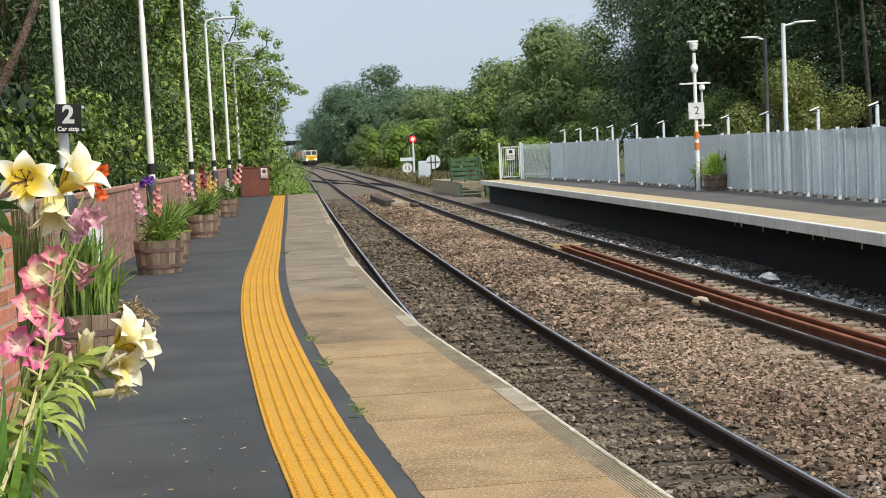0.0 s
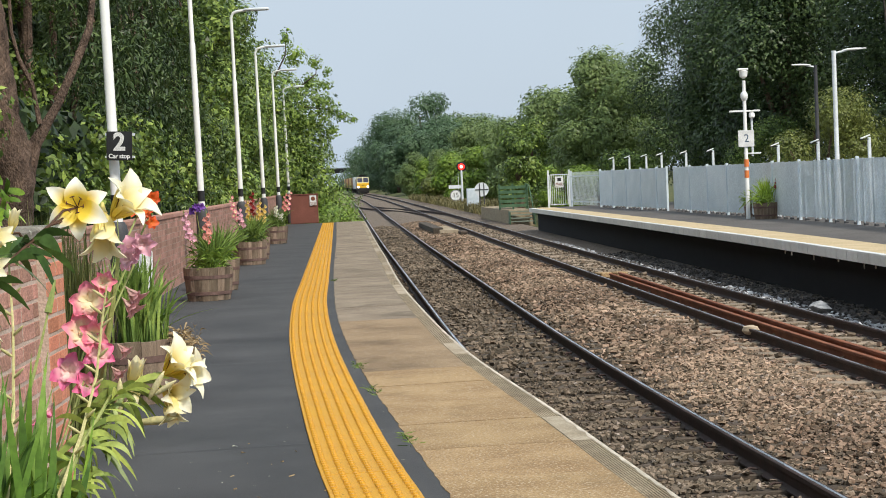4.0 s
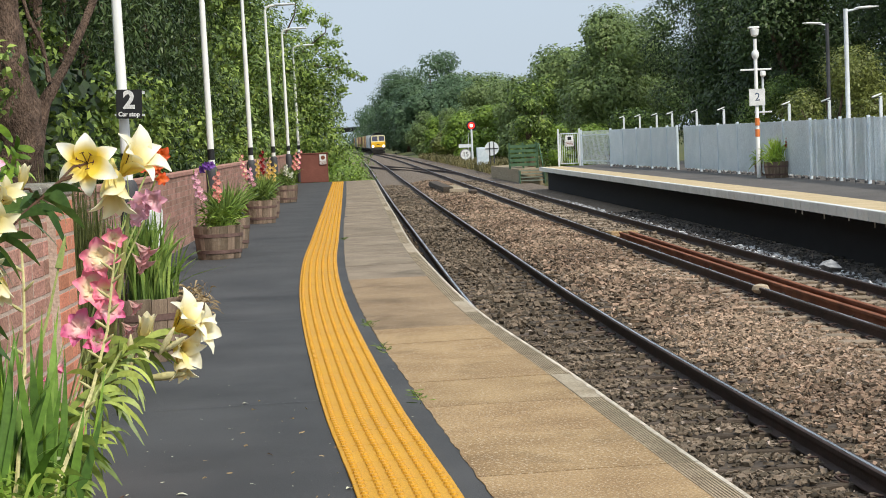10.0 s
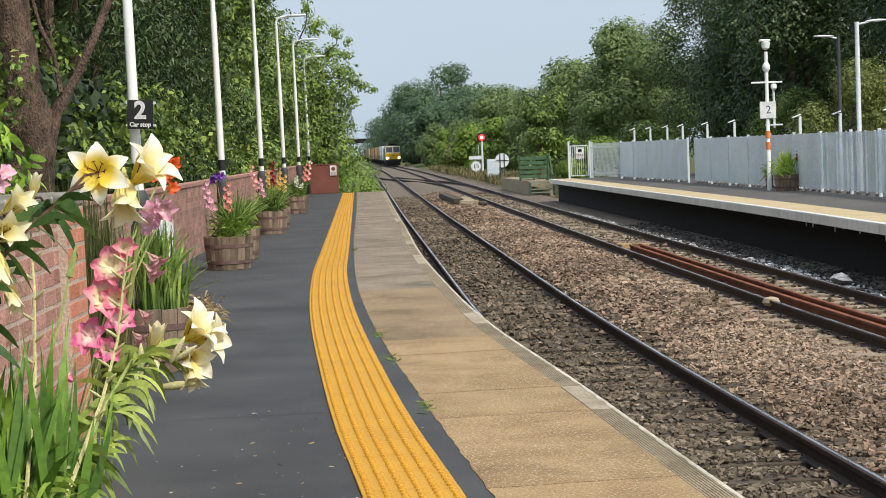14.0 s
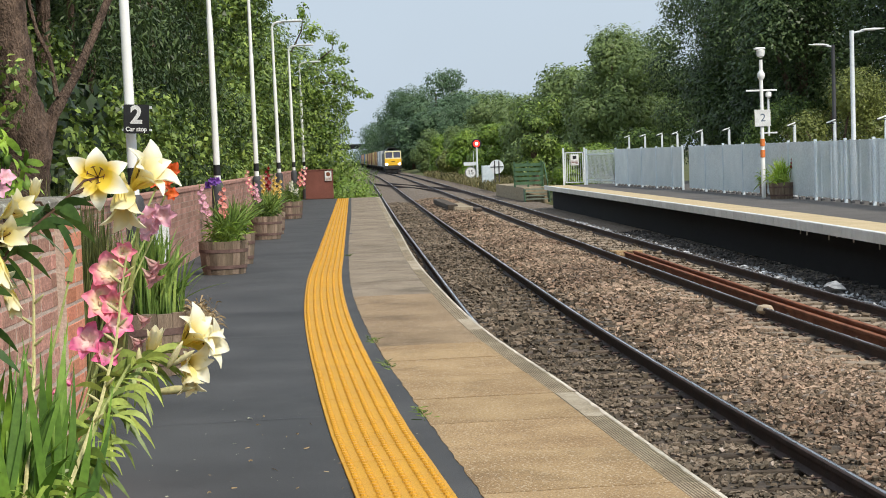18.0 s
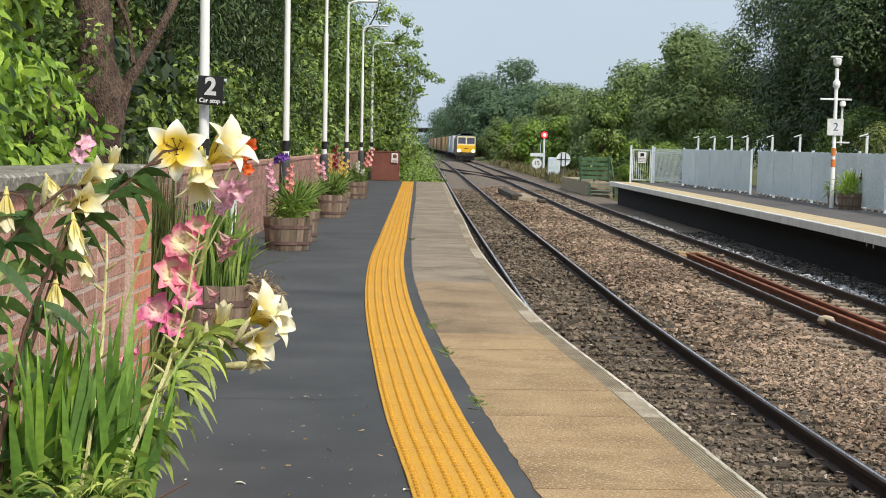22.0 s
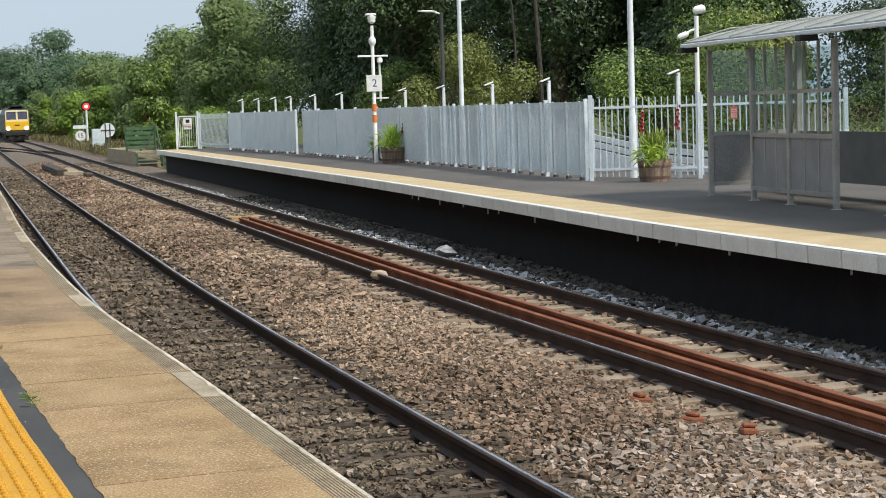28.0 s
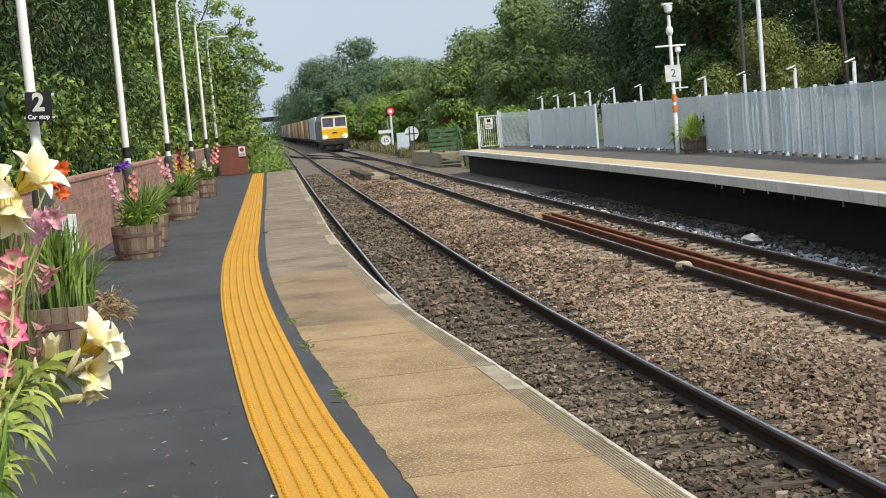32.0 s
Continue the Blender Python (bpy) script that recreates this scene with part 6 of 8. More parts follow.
fp = along(FENCE_PTS, 2.42)
for i, (a, b) in enumerate(zip(fp, fp[1:])):
    if i == 4:
        b = (a[0] + (b[0] - a[0]) * 0.62, a[1] + (b[1] - a[1]) * 0.62)
    bay = fence_panel(b, a, "solid grey steel sheet fence bay with vertical ribs")
    if i in (4, 5, 7, 11):
        fence_plate(bay, 0.35 if i == 4 else 1.9, 1.2, 0.32, 0.13, M_RAMP, "small pale notice plate")
    if i == 7:      # bolts of a gate in the fence
        for z in (0.55, 0.78, 1.08):
            part("bolt", tube([(0.9, -0.05, z), (0.98, -0.06, z + 0.06), (1.12, -0.06, z + 0.06)], 0.014, 6), M_RAIL_DK, bay, "dark gate bolt")
        fence_plate(bay, 1.15, 1.12, 0.3, 0.1, M_RAMP, "pale lock plate")


def railing(a, b, label, hgt=1.55, step=0.115, name="railing"):
    a, b = Vector((*a, RZ)), Vector((*b, RZ))
    ln = (b - a).length
    t = thing(name, pose(a.x, a.y, RZ, 0, 0, math.degrees(math.atan2(b.y - a.y, b.x - a.x))), label, "fence")
    me = bpy.data.meshes.new("bar")
    bb = boxes((-0.011, 0.011, -0.005, 0.005, 0.08, hgt))
    bb.to_mesh(me)
    bb.free()
    for i in range(int(ln / step)):
        o = part("bar", me, M_FENCE_RIB, t)
        o.matrix_basis = pose(step * (i + 0.5), 0, 0)
    for z in (0.2, hgt - 0.2):
        part("rail", boxes((0, ln, -0.022, -0.006, z, z + 0.045)), M_FENCE_RIB, t)
    for x in (0, ln):
        part("post", boxes((x - 0.04, x + 0.04, -0.03, 0.05, 0, hgt + 0.06), bevel=0.005), M_FENCE_RIB, t)
    return t


railing((10.15, 30.1), (12.0, 29.3), "galvanised bar fence beside the ramp")
railing((12.0, 29.3), (14.6, 28.6), "galvanised bar fence behind the shelter")
railing((6.98, 73.0), (7.8, 69.0), "grey bar fence at the platform end", 1.5)


def platform_gate():
    t = thing("gate", pose(6.02, 73.3, RZ), "small grey barred gate with white notice", "gate")
    for x in (0, 0.92):
        part("post", boxes((x - 0.04, x + 0.04, -0.04, 0.04, 0, 1.62), bevel=0.006), M_GALV, t)
    part("frame", boxes((0.06, 0.86, -0.015, 0.015, 1.40, 1.44), (0.06, 0.86, -0.015, 0.015, 0.10, 0.14), (0.06, 0.10, -0.015, 0.015, 0.10, 1.44), (0.82, 0.86, -0.015, 0.015, 0.10, 1.44)), M_GALV, t)
    for i in range(7):
        part("bar", boxes((0.15 + 0.095 * i, 0.165 + 0.095 * i, -0.008, 0.008, 0.1, 1.42)), M_GALV, t)
    s = part("notice", boxes((0.30, 0.66, -0.035, -0.025, 0.86, 1.34), bevel=0.004), M_WHITE, t, "white notice with red and black marks")
    b = bmesh.new()
    box(b, 0.40, 0.56, -0.038, -0.036, 1.14, 1.28)
    part("mark", b, M_BLACK, s)
    b = bmesh.new()
    for k in range(3):
        bars(b, 0.33, 0.63, 0.91 + 0.06 * k, 0.03, -0.038, 5, k)
    part("writing", b, M_RUST, s)


platform_gate()


def ramp_light():
    t = thing("ramp_light", Matrix(), "short galvanised light post with angled floodlight", "light", "ramp lights behind the fence")
    part("post", boxes((-0.035, 0.035, -0.035, 0.035, 0, 1.98), bevel=0.006), M_GALV, t)
    hd = boxes((-0.20, 0.02, -0.045, 0.045, 1.975, 2.01), bevel=0.008)
    for v in hd.verts:
        v.co.z += (v.co.x + 0.1) * 0.35
    part("head", hd, M_POST, t, "pale floodlight head")
    part("lens", boxes((-0.20, -0.02, -0.045, 0.045, 1.93, 1.95)), M_BLACK, t)
    return t


rl = ramp_light()
spots = []
for y in (68.6, 65.5, 62.5, 60.0, 56.4, 52.9, 46.0, 42.6, 38.9, 35.3):
    spots.append((8.3 + (69 - y) * 0.0793, y))
spots.append((11.75, 29.7))
rl.matrix_basis = pose(*spots[0], RZ)
for q in spots[1:]:
    copy_thing(rl, pose(*q, RZ))


def tall_lamp(x, y, top, arm, label, dark=False):
    t = thing("street_lamp", pose(x, y, RZ), label, "lamp post")
    part("pole", lathe([(0.075, 0), (0.072, 1.2), (0.06, 1.25), (0.055, top)], 12), M_SLEEVE if dark else M_GALV, t, smooth=True)
    part("arm", tube([(0, 0, top - 0.06), (arm * 0.35, 0, top - 0.03), (arm * 0.6, 0, top)], 0.025, 8), M_GALV, t, smooth=True)
    hd = lathe([(0.02, -0.3), (0.07, -0.2), (0.085, 0.05), (0.03, 0.3)], 10, None, pose(arm * 0.95, 0, top + 0.02, 0, 88 if arm > 0 else -88, 0) @ Matrix.Diagonal((0.4, 1, 1, 1)))
    part("lantern", hd, M_POST, t, "flat pale lantern", True)


tall_lamp(10.72, 42.0, 4.22, 0.55, "tall grey lamp post on the far platform")
tall_lamp(11.2, 30.7, 3.66, 0.55, "tall thick grey lamp post by the ramp")
tall_lamp(12.2, 50.0, 4.35, -0.45, "dark lamp post behind the fence", True)


def camera_mast():
    t = thing("camera_mast", pose(9.14, 45.5, RZ), "white mast with cameras and orange reflective bands", "mast")
    part("pole", lathe([(0.06, 0), (0.058, 1.1), (0.05, 1.12), (0.048, 3.75)], 12), M_POST, t, smooth=True)
    for z in (1.12, 1.42):
        part("band", lathe([(0.066, z), (0.066, z + 0.2)], 12), M_FL_BAND, t, "orange reflective band", True)
    part("junction", lathe([(0.05, 3.2), (0.10, 3.28), (0.10, 3.38), (0.05, 3.46)], 12), M_POST, t, smooth=True)
    part("cross_arm", boxes((-0.42, 0.42, -0.03, 0.03, 2.9, 2.95), bevel=0.01), M_POST, t)
    part("camera", lathe([(0.03, 0), (0.10, 0.05), (0.12, 0.2), (0.05, 0.26)], 12, None, pose(0, 0, 3.8)), M_POST, t, "white dome camera", True)
    part("shield", boxes((-0.17, 0.12, -0.10, 0.10, 4.02, 4.08), bevel=0.02), M_POST, t)
    part("side_pole", lathe([(0.03, 1.7), (0.03, 2.75)], 8, None, pose(0.2, 0.1, 0)), M_GALV, t)
    part("side_camera", lathe([(0.03, 0), (0.08, 0.04), (0.08, 0.14), (0.03, 0.2)], 10, None, pose(0.2, 0.05, 2.72)), M_POST, t, "small white dome camera", True)
    part("lower_arm", boxes((-0.05, 0.42, 0.05, 0.10, 1.76, 1.80)), M_POST, t)
    s = thing("platform_sign", pose(9.14, 45.42, 2.12), "square white platform sign with dark numeral", "sign")
    part("plate", boxes((-0.215, 0.215, 0, 0.02, -0.225, 0.225), bevel=0.006), M_WHITE, s)
    letter("2", 0.30, M_SIGN_BLUE, s, pose(0.01, -0.002, 0) @ FACE, "numeral")


M_FL_BAND = mat("band_orange", (0.75, 0.20, 0.05), (0.85, 0.27, 0.08), 6, 0.5, 0.1, 60)
M_SIGN_BLUE = mat("sign_blue", (0.05, 0.08, 0.14), (0.07, 0.11, 0.18), 6, 0.5, 0.1, 60)
camera_mast()


def camera_pole():
    t = thing("camera_pole", pose(12.75, 31.2, RZ), "slim white pole with bullet cameras", "mast")
    part("pole", lathe([(0.05, 0), (0.045, 3.1)], 10), M_POST, t, smooth=True)
    part("camera", lathe([(0.04, -0.1), (0.08, -0.05), (0.09, 0.1), (0.05, 0.14)], 10, None, pose(0.04, 0, 3.22, 0, 80, 0)), M_POST, t, smooth=True)
    part("arm", tube([(0, 0, 2.85), (-0.12, 0, 2.82), (-0.22, 0, 2.76)], 0.022, 8), M_POST, t)
    part("side_camera", lathe([(0.03, -0.1), (0.06, -0.05), (0.06, 0.1), (0.02, 0.14)], 10, None, pose(-0.3, 0, 2.72, 0, 70, 0)), M_POST, t, smooth=True)


camera_pole()

for x, y, s, a in ((9.45, 44.7, 1.08, 40), (9.66, 47.3, 0.9, 80), (10.95, 28.9, 1.0, 120)):
    p = copy_thing(first_barrel, pose(x, y, RZ, 0, 0, a))
    p.scale = (s, s, s)
    tagged(p, "half barrel planter with grassy green leaves", "planter", "half barrel planters on the far platform")
    clump(x, y, RZ + 0.36 * s, 190, 0.74 * s, 0.34 * s, 0.024, "dense bright green grassy leaves in a barrel planter", M_BRIGHT if y > 40 else M_BLADE_Y)
    filler("planter_foliage", x - 0.1, y - 0.1, RZ + 0.38 * s, 200, 0.18, 0.24 * s, 0.28, M_BRIGHT, "leafy greenery over the planter rim")
for x, y, hgt, mm in ((9.75, 44.6, 1.08, M_FL_DKRED), (10.72, 28.85, 1.32, M_FL_DKRED), (11.42, 28.9, 1.36, M_FL_DKRED)):
    gladiolus((x - 0.1, y, 0.32), (x, y, hgt), mm, 7, "dark red gladiolus spike in a barrel planter", 0.9, 0.55, blades=0)


def ramp_parapet():
    """White-panelled ramp side: a low sheet, two slanting boards and a handrail on slim uprights."""
    t = thing("ramp_parapet", Matrix(), "sloping white-panelled ramp parapet behind the fence", "ramp", kind="structure")
    a, b = Vector((10.95, 41.0, 0)), Vector((13.6, 28.8, 0))
    top = lambda f: float(np.interp(f, [0, 0.17, 0.37, 0.6, 0.82, 1], [1.35, 1.2, 0.80, 0.48, 0.36, 0.36]))
    n = 12
    for i in range(n):
        f0, f1 = i / n, (i + 0.97) / n
        p, q = a.lerp(b, f0), a.lerp(b, f1)
        d = (q - p).normalized()
        nn = Vector((-d.y, d.x, 0)) * 0.03
        for nm, lo, hi in (("panel", None, -0.32), ("board", -0.28, -0.16), ("top_board", -0.12, 0.0)):
            bm = bmesh.new()
            zs = [(RZ if lo is None else max(RZ, top(f) + lo), max(RZ + 0.04, top(f) + hi)) for f in (f0, f1)]
            vs = [[bm.verts.new(Vector((v.x, v.y, z)) + o) for v, z in ((p, zs[0][0]), (q, zs[1][0]), (q, zs[1][1]), (p, zs[0][1]))] for o in (Vector(), nn)]
            bm.faces.new(vs[0])
            bm.faces.new(vs[1][::-1])
            for k in range(4):
                bm.faces.new((vs[0][k], vs[0][(k + 1) % 4], vs[1][(k + 1) % 4], vs[1][k]))
            bmesh.ops.recalc_face_normals(bm, faces=bm.faces)
            part(nm, bm, M_RAMP, t)
        part("upright", boxes((p.x - 0.02, p.x + 0.02, p.y - 0.05, p.y - 0.01, RZ, top(f0) + 0.1)), M_FENCE_RIB, t)
    part("handrail", tube([(*a.lerp(b, f).xy, top(f) + 0.1) for f in (0, 0.17, 0.37, 0.6, 0.82, 1)], 0.022, 8), M_RAIL_DK, t)


ramp_parapet()


def shelter():
    x0, x1, y0, y1, ev = 10.0, 11.45, 15.2, 24.0, 2.2
    M_FRAME = mat("shelter_frame", (0.34, 0.33, 0.305), (0.46, 0.445, 0.41), 3, 0.5, 0.1, 50, metal=0.3)
    M_LOW = mat("shelter_panel", (0.235, 0.23, 0.225), (0.32, 0.31, 0.30), 3, 0.6, 0.1, 50)
    M_ROOF = mat("shelter_roof", (0.26, 0.27, 0.25), (0.36, 0.37, 0.345), 2, 0.7, 0.2, 40)
    t = thing("waiting_shelter", pose(0, 0, RZ), "grey-framed glazed waiting shelter with dark lower panels", "shelter")
    posts = [y1, y1 - 1.55, y1 - 2.75, y1 - 4.1, y1 - 5.5, y1 - 7.0, y0]
    for y in posts:
        part("post", boxes((x0 - 0.035, x0 + 0.035, y - 0.04, y + 0.04, 0, ev), bevel=0.006), M_FRAME, t)
        part("base_plate", boxes((x0 - 0.06, x0 + 0.06, y - 0.06, y + 0.06, 0, 0.02), bevel=0.004), M_FRAME, t)
    for y in (y0, (y0 + y1) / 2, y1):
        part("rear_post", boxes((x1 - 0.045, x1 + 0.045, y - 0.045, y + 0.045, 0, ev + 0.1), bevel=0.006), M_FRAME, t)
    for ya, yb in zip(posts[1:], posts):
        a, b = ya + 0.045, yb - 0.045
        if yb == y1 or yb == posts[3]:          # open entrance bays
            continue
        part("rail", boxes((x0 - 0.03, x0 + 0.03, a, b, 0.16, 0.22)), M_FRAME, t)
        part("rail", boxes((x0 - 0.03, x0 + 0.03, a, b, 0.92, 0.98)), M_FRAME, t)
        part("rail", boxes((x0 - 0.03, x0 + 0.03, a, b, 1.52, 1.57)), M_FRAME, t)
        part("lower_panel", boxes((x0 - 0.01, x0 + 0.01, a, b, 0.22, 0.92)), M_LOW, t)
        for s in (0.33, 0.66):
            ym = a + (b - a) * s
            part("mullion", boxes((x0 - 0.018, x0 + 0.018, ym - 0.014, ym + 0.014, 0.16, ev)), M_FRAME, t)
        g = part("pane", boxes((x0 - 0.004, x0 + 0.004, a, b, 0.98, ev - 0.05)), M_GLASS, t, "clear glass pane")
        g.visible_shadow = False
    # end wall
    part("end_rail", boxes((x0, x1, y1 - 0.03, y1 + 0.03, 0.92, 0.98), (x0, x1, y1 - 0.03, y1 + 0.03, 1.52, 1.57), (x0, x1, y1 - 0.03, y1 + 0.03, 0.16, 0.22)), M_FRAME, t)
    part("end_panel", boxes((x0 + 0.05, x1 - 0.05, y1 - 0.01, y1 + 0.01, 0.22, 0.92)), M_LOW, t)
    g = part("end_pane", boxes((x0 + 0.05, x1 - 0.05, y1 - 0.004, y1 + 0.004, 0.98, ev)), M_GLASS, t, "clear glass end pane")
    g.visible_shadow = False
    part("rear_panel", boxes((x1 - 0.01, x1 + 0.01, y0, y1 - 0.05, 0.2, 0.95)), M_LOW, t)
    g = part("rear_pane", boxes((x1 - 0.004, x1 + 0.004, y0, y1 - 0.05, 0.98, ev)), M_GLASS, t, "clear glass rear pane")
    g.visible_shadow = False
    bm = bmesh.new()
    n = 8
    rows = []
    for i in range(n + 1):
        s = i / n
        x = x0 - 0.38 + (x1 - x0 + 0.7) * s
        z = ev + 0.06 + 0.30 * math.sin(math.pi * (0.08 + 0.62 * s))
        rows.append([(x, y0 - 0.3, z), (x, y1 + 0.1, z), (x, y1 + 0.1, z - 0.07), (x, y0 - 0.3, z - 0.07)])
    vs = [[bm.verts.new(p) for p in r] for r in rows]
    for a, b in zip(vs, vs[1:]):
        for k in range(4):
            bm.faces.new((a[k], a[(k + 1) % 4], b[(k + 1) % 4], b[k]))
    bm.faces.new(vs[0])
    bm.faces.new(vs[-1][::-1])
    bmesh.ops.recalc_face_normals(bm, faces=bm.faces)
    roof = part("roof", bm, M_ROOF, t, "curved pale grey roof")
    part("gutter", boxes((x0 - 0.42, x0 - 0.36, y0 - 0.3, y1 + 0.12, ev + 0.05, ev + 0.11), bevel=0.01), M_GALV, roof, "pale gutter")
    for y in (y1 + 0.02, y1 - 4.0):
        part("eaves_bracket", boxes((x0 - 0.46, x0 - 0.2, y - 0.06, y + 0.1, ev - 0.02, ev + 0.06), bevel=0.01), M_BLACK, roof, "black eaves bracket")
    for i in range(12):
        y = y0 + (y1 - y0) * i / 11
        part("roof_rib", tube([(x0 - 0.36, y, ev + 0.155), (x0 + 0.35, y, ev + 0.335), (x1 - 0.2, y, ev + 0.38)], 0.012, 6), M_ROOF, roof)
    for k in range(6):
        y = y1 - 4.6 - 0.55 * k
        part("seat", boxes((x1 - 0.50, x1 - 0.08, y - 0.22, y + 0.22, 0.44, 0.47), (x1 - 0.10, x1 - 0.07, y - 0.22, y + 0.22, 0.47, 0.85), bevel=0.008), M_BLACK, t, "dark metal seat")
    part("seat_beam", boxes((x1 - 0.32, x1 - 0.26, y0 + 0.6, y1 - 4.3, 0.38, 0.44), (x1 - 0.32, x1 - 0.26, y0 + 0.7, y0 + 0.76, 0, 0.38), (x1 - 0.32, x1 - 0.26, y1 - 4.6, y1 - 4.54, 0, 0.38)), M_FRAME, t)
    n = thing("notice", pose(12.55, 29.0, 1.15, 0, 0, -18) @ Matrix.Scale(0.58, 4), "red notice plate with white lines on railings", "sign")
    part("plate", boxes((-0.11, 0.11, -0.06, -0.05, -0.2, 0.2)), mat("notice_red", (0.55, 0.09, 0.07), (0.62, 0.12, 0.09), 5, 0.5, 0), n)
    b = bmesh.new()
    for k in range(5):
        bars(b, -0.09, 0.09, -0.15 + 0.06 * k, 0.028, -0.063, 4, k)
    part("writing", b, M_WHITE, n)


shelter()


# ---- along the line, far ahead ----
def trackside():
    t = thing("colour_light_signal", pose(4.3, 139.8, -0.85), "railway signal on a grey post showing red", "signal")
    part("post", lathe([(0.09, 0), (0.08, 3.4)], 10), M_GALV, t)
    part("hood", lathe([(0.42, -0.06), (0.42, 0.0)], 20, None, pose(0, 0, 3.2) @ FACE), M_BLACK, t, "round black backboard")
    part("ring", lathe([(0.40, 0.005), (0.36, 0.05)], 20, None, pose(0, 0, 3.2) @ FACE), M_BLACK, t, "black rim")
    part("lens", lathe([(0.28, 0.0), (0.24, 0.05)], 20, None, pose(0, -0.06, 3.2) @ FACE), M_RED_LIGHT, t, "lit red lens")
    part("lens_centre", lathe([(0.14, 0.0), (0.10, 0.03)], 16, None, pose(0, -0.12, 3.2) @ FACE), M_RED_CORE, t, "bright centre of the lens")
    part("ladder", boxes((-0.3, -0.27, 0.1, 0.13, 0, 2.6), (0.0, 0.03, 0.1, 0.13, 0, 2.6)), M_GALV, t)
    s = thing("speed_sign", pose(3.72, 139.0, -0.85), "round white speed sign reading fifteen", "sign")
    part("post", lathe([(0.05, 0), (0.05, 0.9)], 8), M_GALV, s)
    part("disc", lathe([(0.47, -0.02), (0.47, 0.0)], 24, None, pose(0, 0, 0.85) @ FACE), mat("sign_rim", (0.2, 0.2, 0.21), (0.26, 0.26, 0.27), 4, 0.6, 0), s)
    part("face", lathe([(0.40, 0.001), (0.40, 0.006)], 24, None, pose(0, 0, 0.85) @ FACE), M_WHITE, s)
    letter("15", 0.52, M_BLACK, s, pose(0, -0.012, 0.85) @ FACE, "numeral")
    part("top_plate", boxes((-0.55, 0.5, 0.0, 0.03, 1.42, 1.70)), M_GALV, s)
    d = thing("round_sign", pose(4.66, 110, -0.9), "round white-grey sign seen from behind on two legs", "sign")
    part("disc", lathe([(0.46, -0.02), (0.46, 0.02)], 24, None, pose(0, 0, 1.5) @ FACE), M_GALV, d)
    part("bracket", boxes((-0.42, 0.42, -0.05, -0.03, 1.46, 1.52)), M_SLEEVE, d)
    for x in (-0.14, 0.14):
        part("leg", boxes((x - 0.035, x + 0.035, -0.05, 0.02, 0, 1.9)), M_SLEEVE, d)
    c = thing("relay_cabinet", pose(4.35, 118, -0.9), "pale blue-grey trackside equipment cabinet", "cabinet")
    part("body", boxes((-0.42, 0.42, -0.3, 0.3, 0.15, 1.55), bevel=0.02), M_FENCE_RIB, c)
    part("door", boxes((-0.38, 0.38, -0.325, -0.302, 0.25, 1.45), bevel=0.006), M_FENCE_RIB, c)
    part("plinth", boxes((-0.45, 0.45, -0.33, 0.33, 0, 0.15)), M_EDGE_PALE, c)
    k = thing("access_platform", pose(0, 0, 0), "low concrete access platform with wooden steps", "platform")
    bm = bmesh.new()
    pts = [(4.15, 100), (5.0, 86.0), (6.3, 86.3), (5.4, 100)]
    vs = [[bm.verts.new((x, y, z)) for x, y in pts] for z in (-1.2, -0.36)]
    bm.faces.new(vs[1])
    for i in range(4):
        bm.faces.new((vs[0][i], vs[0][(i + 1) % 4], vs[1][(i + 1) % 4], vs[1][i]))
    bmesh.ops.recalc_face_normals(bm, faces=bm.faces)
    part("deck", bm, M_EDGE, k)
    M_GREEN = mat("fence_green", (0.045, 0.10, 0.05), (0.085, 0.16, 0.085), 3, 0.6, 0.1, 40)
    M_STEPG = mat("step_grey_green", (0.14, 0.17, 0.13), (0.22, 0.25, 0.2), 3, 0.8, 0.2, 40)
    for i in range(4):
        part("step", boxes((5.0, 6.2, 85.9 - 0.28 * i - 0.28, 85.9 - 0.28 * i, -0.46 - 0.16 * i, -0.41 - 0.16 * i)), M_STEPG, k, "grey-green step tread")
    part("stringer", boxes((4.96, 5.0, 84.7, 86, -1.1, -0.42)), M_GREEN, k)
    part("stringer", boxes((6.2, 6.24, 84.7, 86, -1.1, -0.3)), M_GREEN, k)
    f = thing("green_fence", pose(5.5, 88.0, -0.36), "dark green slatted fence beside the steps", "fence")
    for i in range(5):
        part("slat", boxes((-0.85, 0.55, -0.02, 0.02, 0.12 + 0.24 * i, 0.28 + 0.24 * i)), M_GREEN, f)
    for x in (-0.85, -0.15, 0.55):
        part("post", boxes((x - 0.05, x + 0.05, 0.02, 0.1, 0, 1.35)), M_GREEN, f)
    part("hand_rail", tube([(0.62, 0, 0.0), (0.62, 0, 1.3), (0.66, -0.5, 1.25), (0.7, -2.2, 0.3), (0.7, -2.2, -0.5)], 0.03, 6), M_GREEN, f)
    b = thing("catch_pit", pose(1.45, 76.0, -1.0, 0, 0, 3), "concrete-rimmed pit with timber boards between tracks", "drain pit")
    part("rim", boxes((-0.45, 0.35, -3.6, -3.2, 0, 0.20), bevel=0.02), M_EDGE_PALE, b)
    part("board", boxes((-0.7, -0.25, -3.0, 8.0, 0.05, 0.28), bevel=0.02), M_SLEEPER, b, "weathered timber baulk")
    part("lid", boxes((-0.2, 0.35, -2.8, 4.0, 0.08, 0.16), bevel=0.02), M_EDGE, b)
    part("block", boxes((0.36, 0.66, -4.6, -3.4, 0, 0.14), bevel=0.03), M_SLEEPER, b)
    # stone and rags by the far track
    o = lathe([(0.03, 0), (0.15, 0.03), (0.19, 0.09), (0.14, 0.17), (0.03, 0.2)], 12)
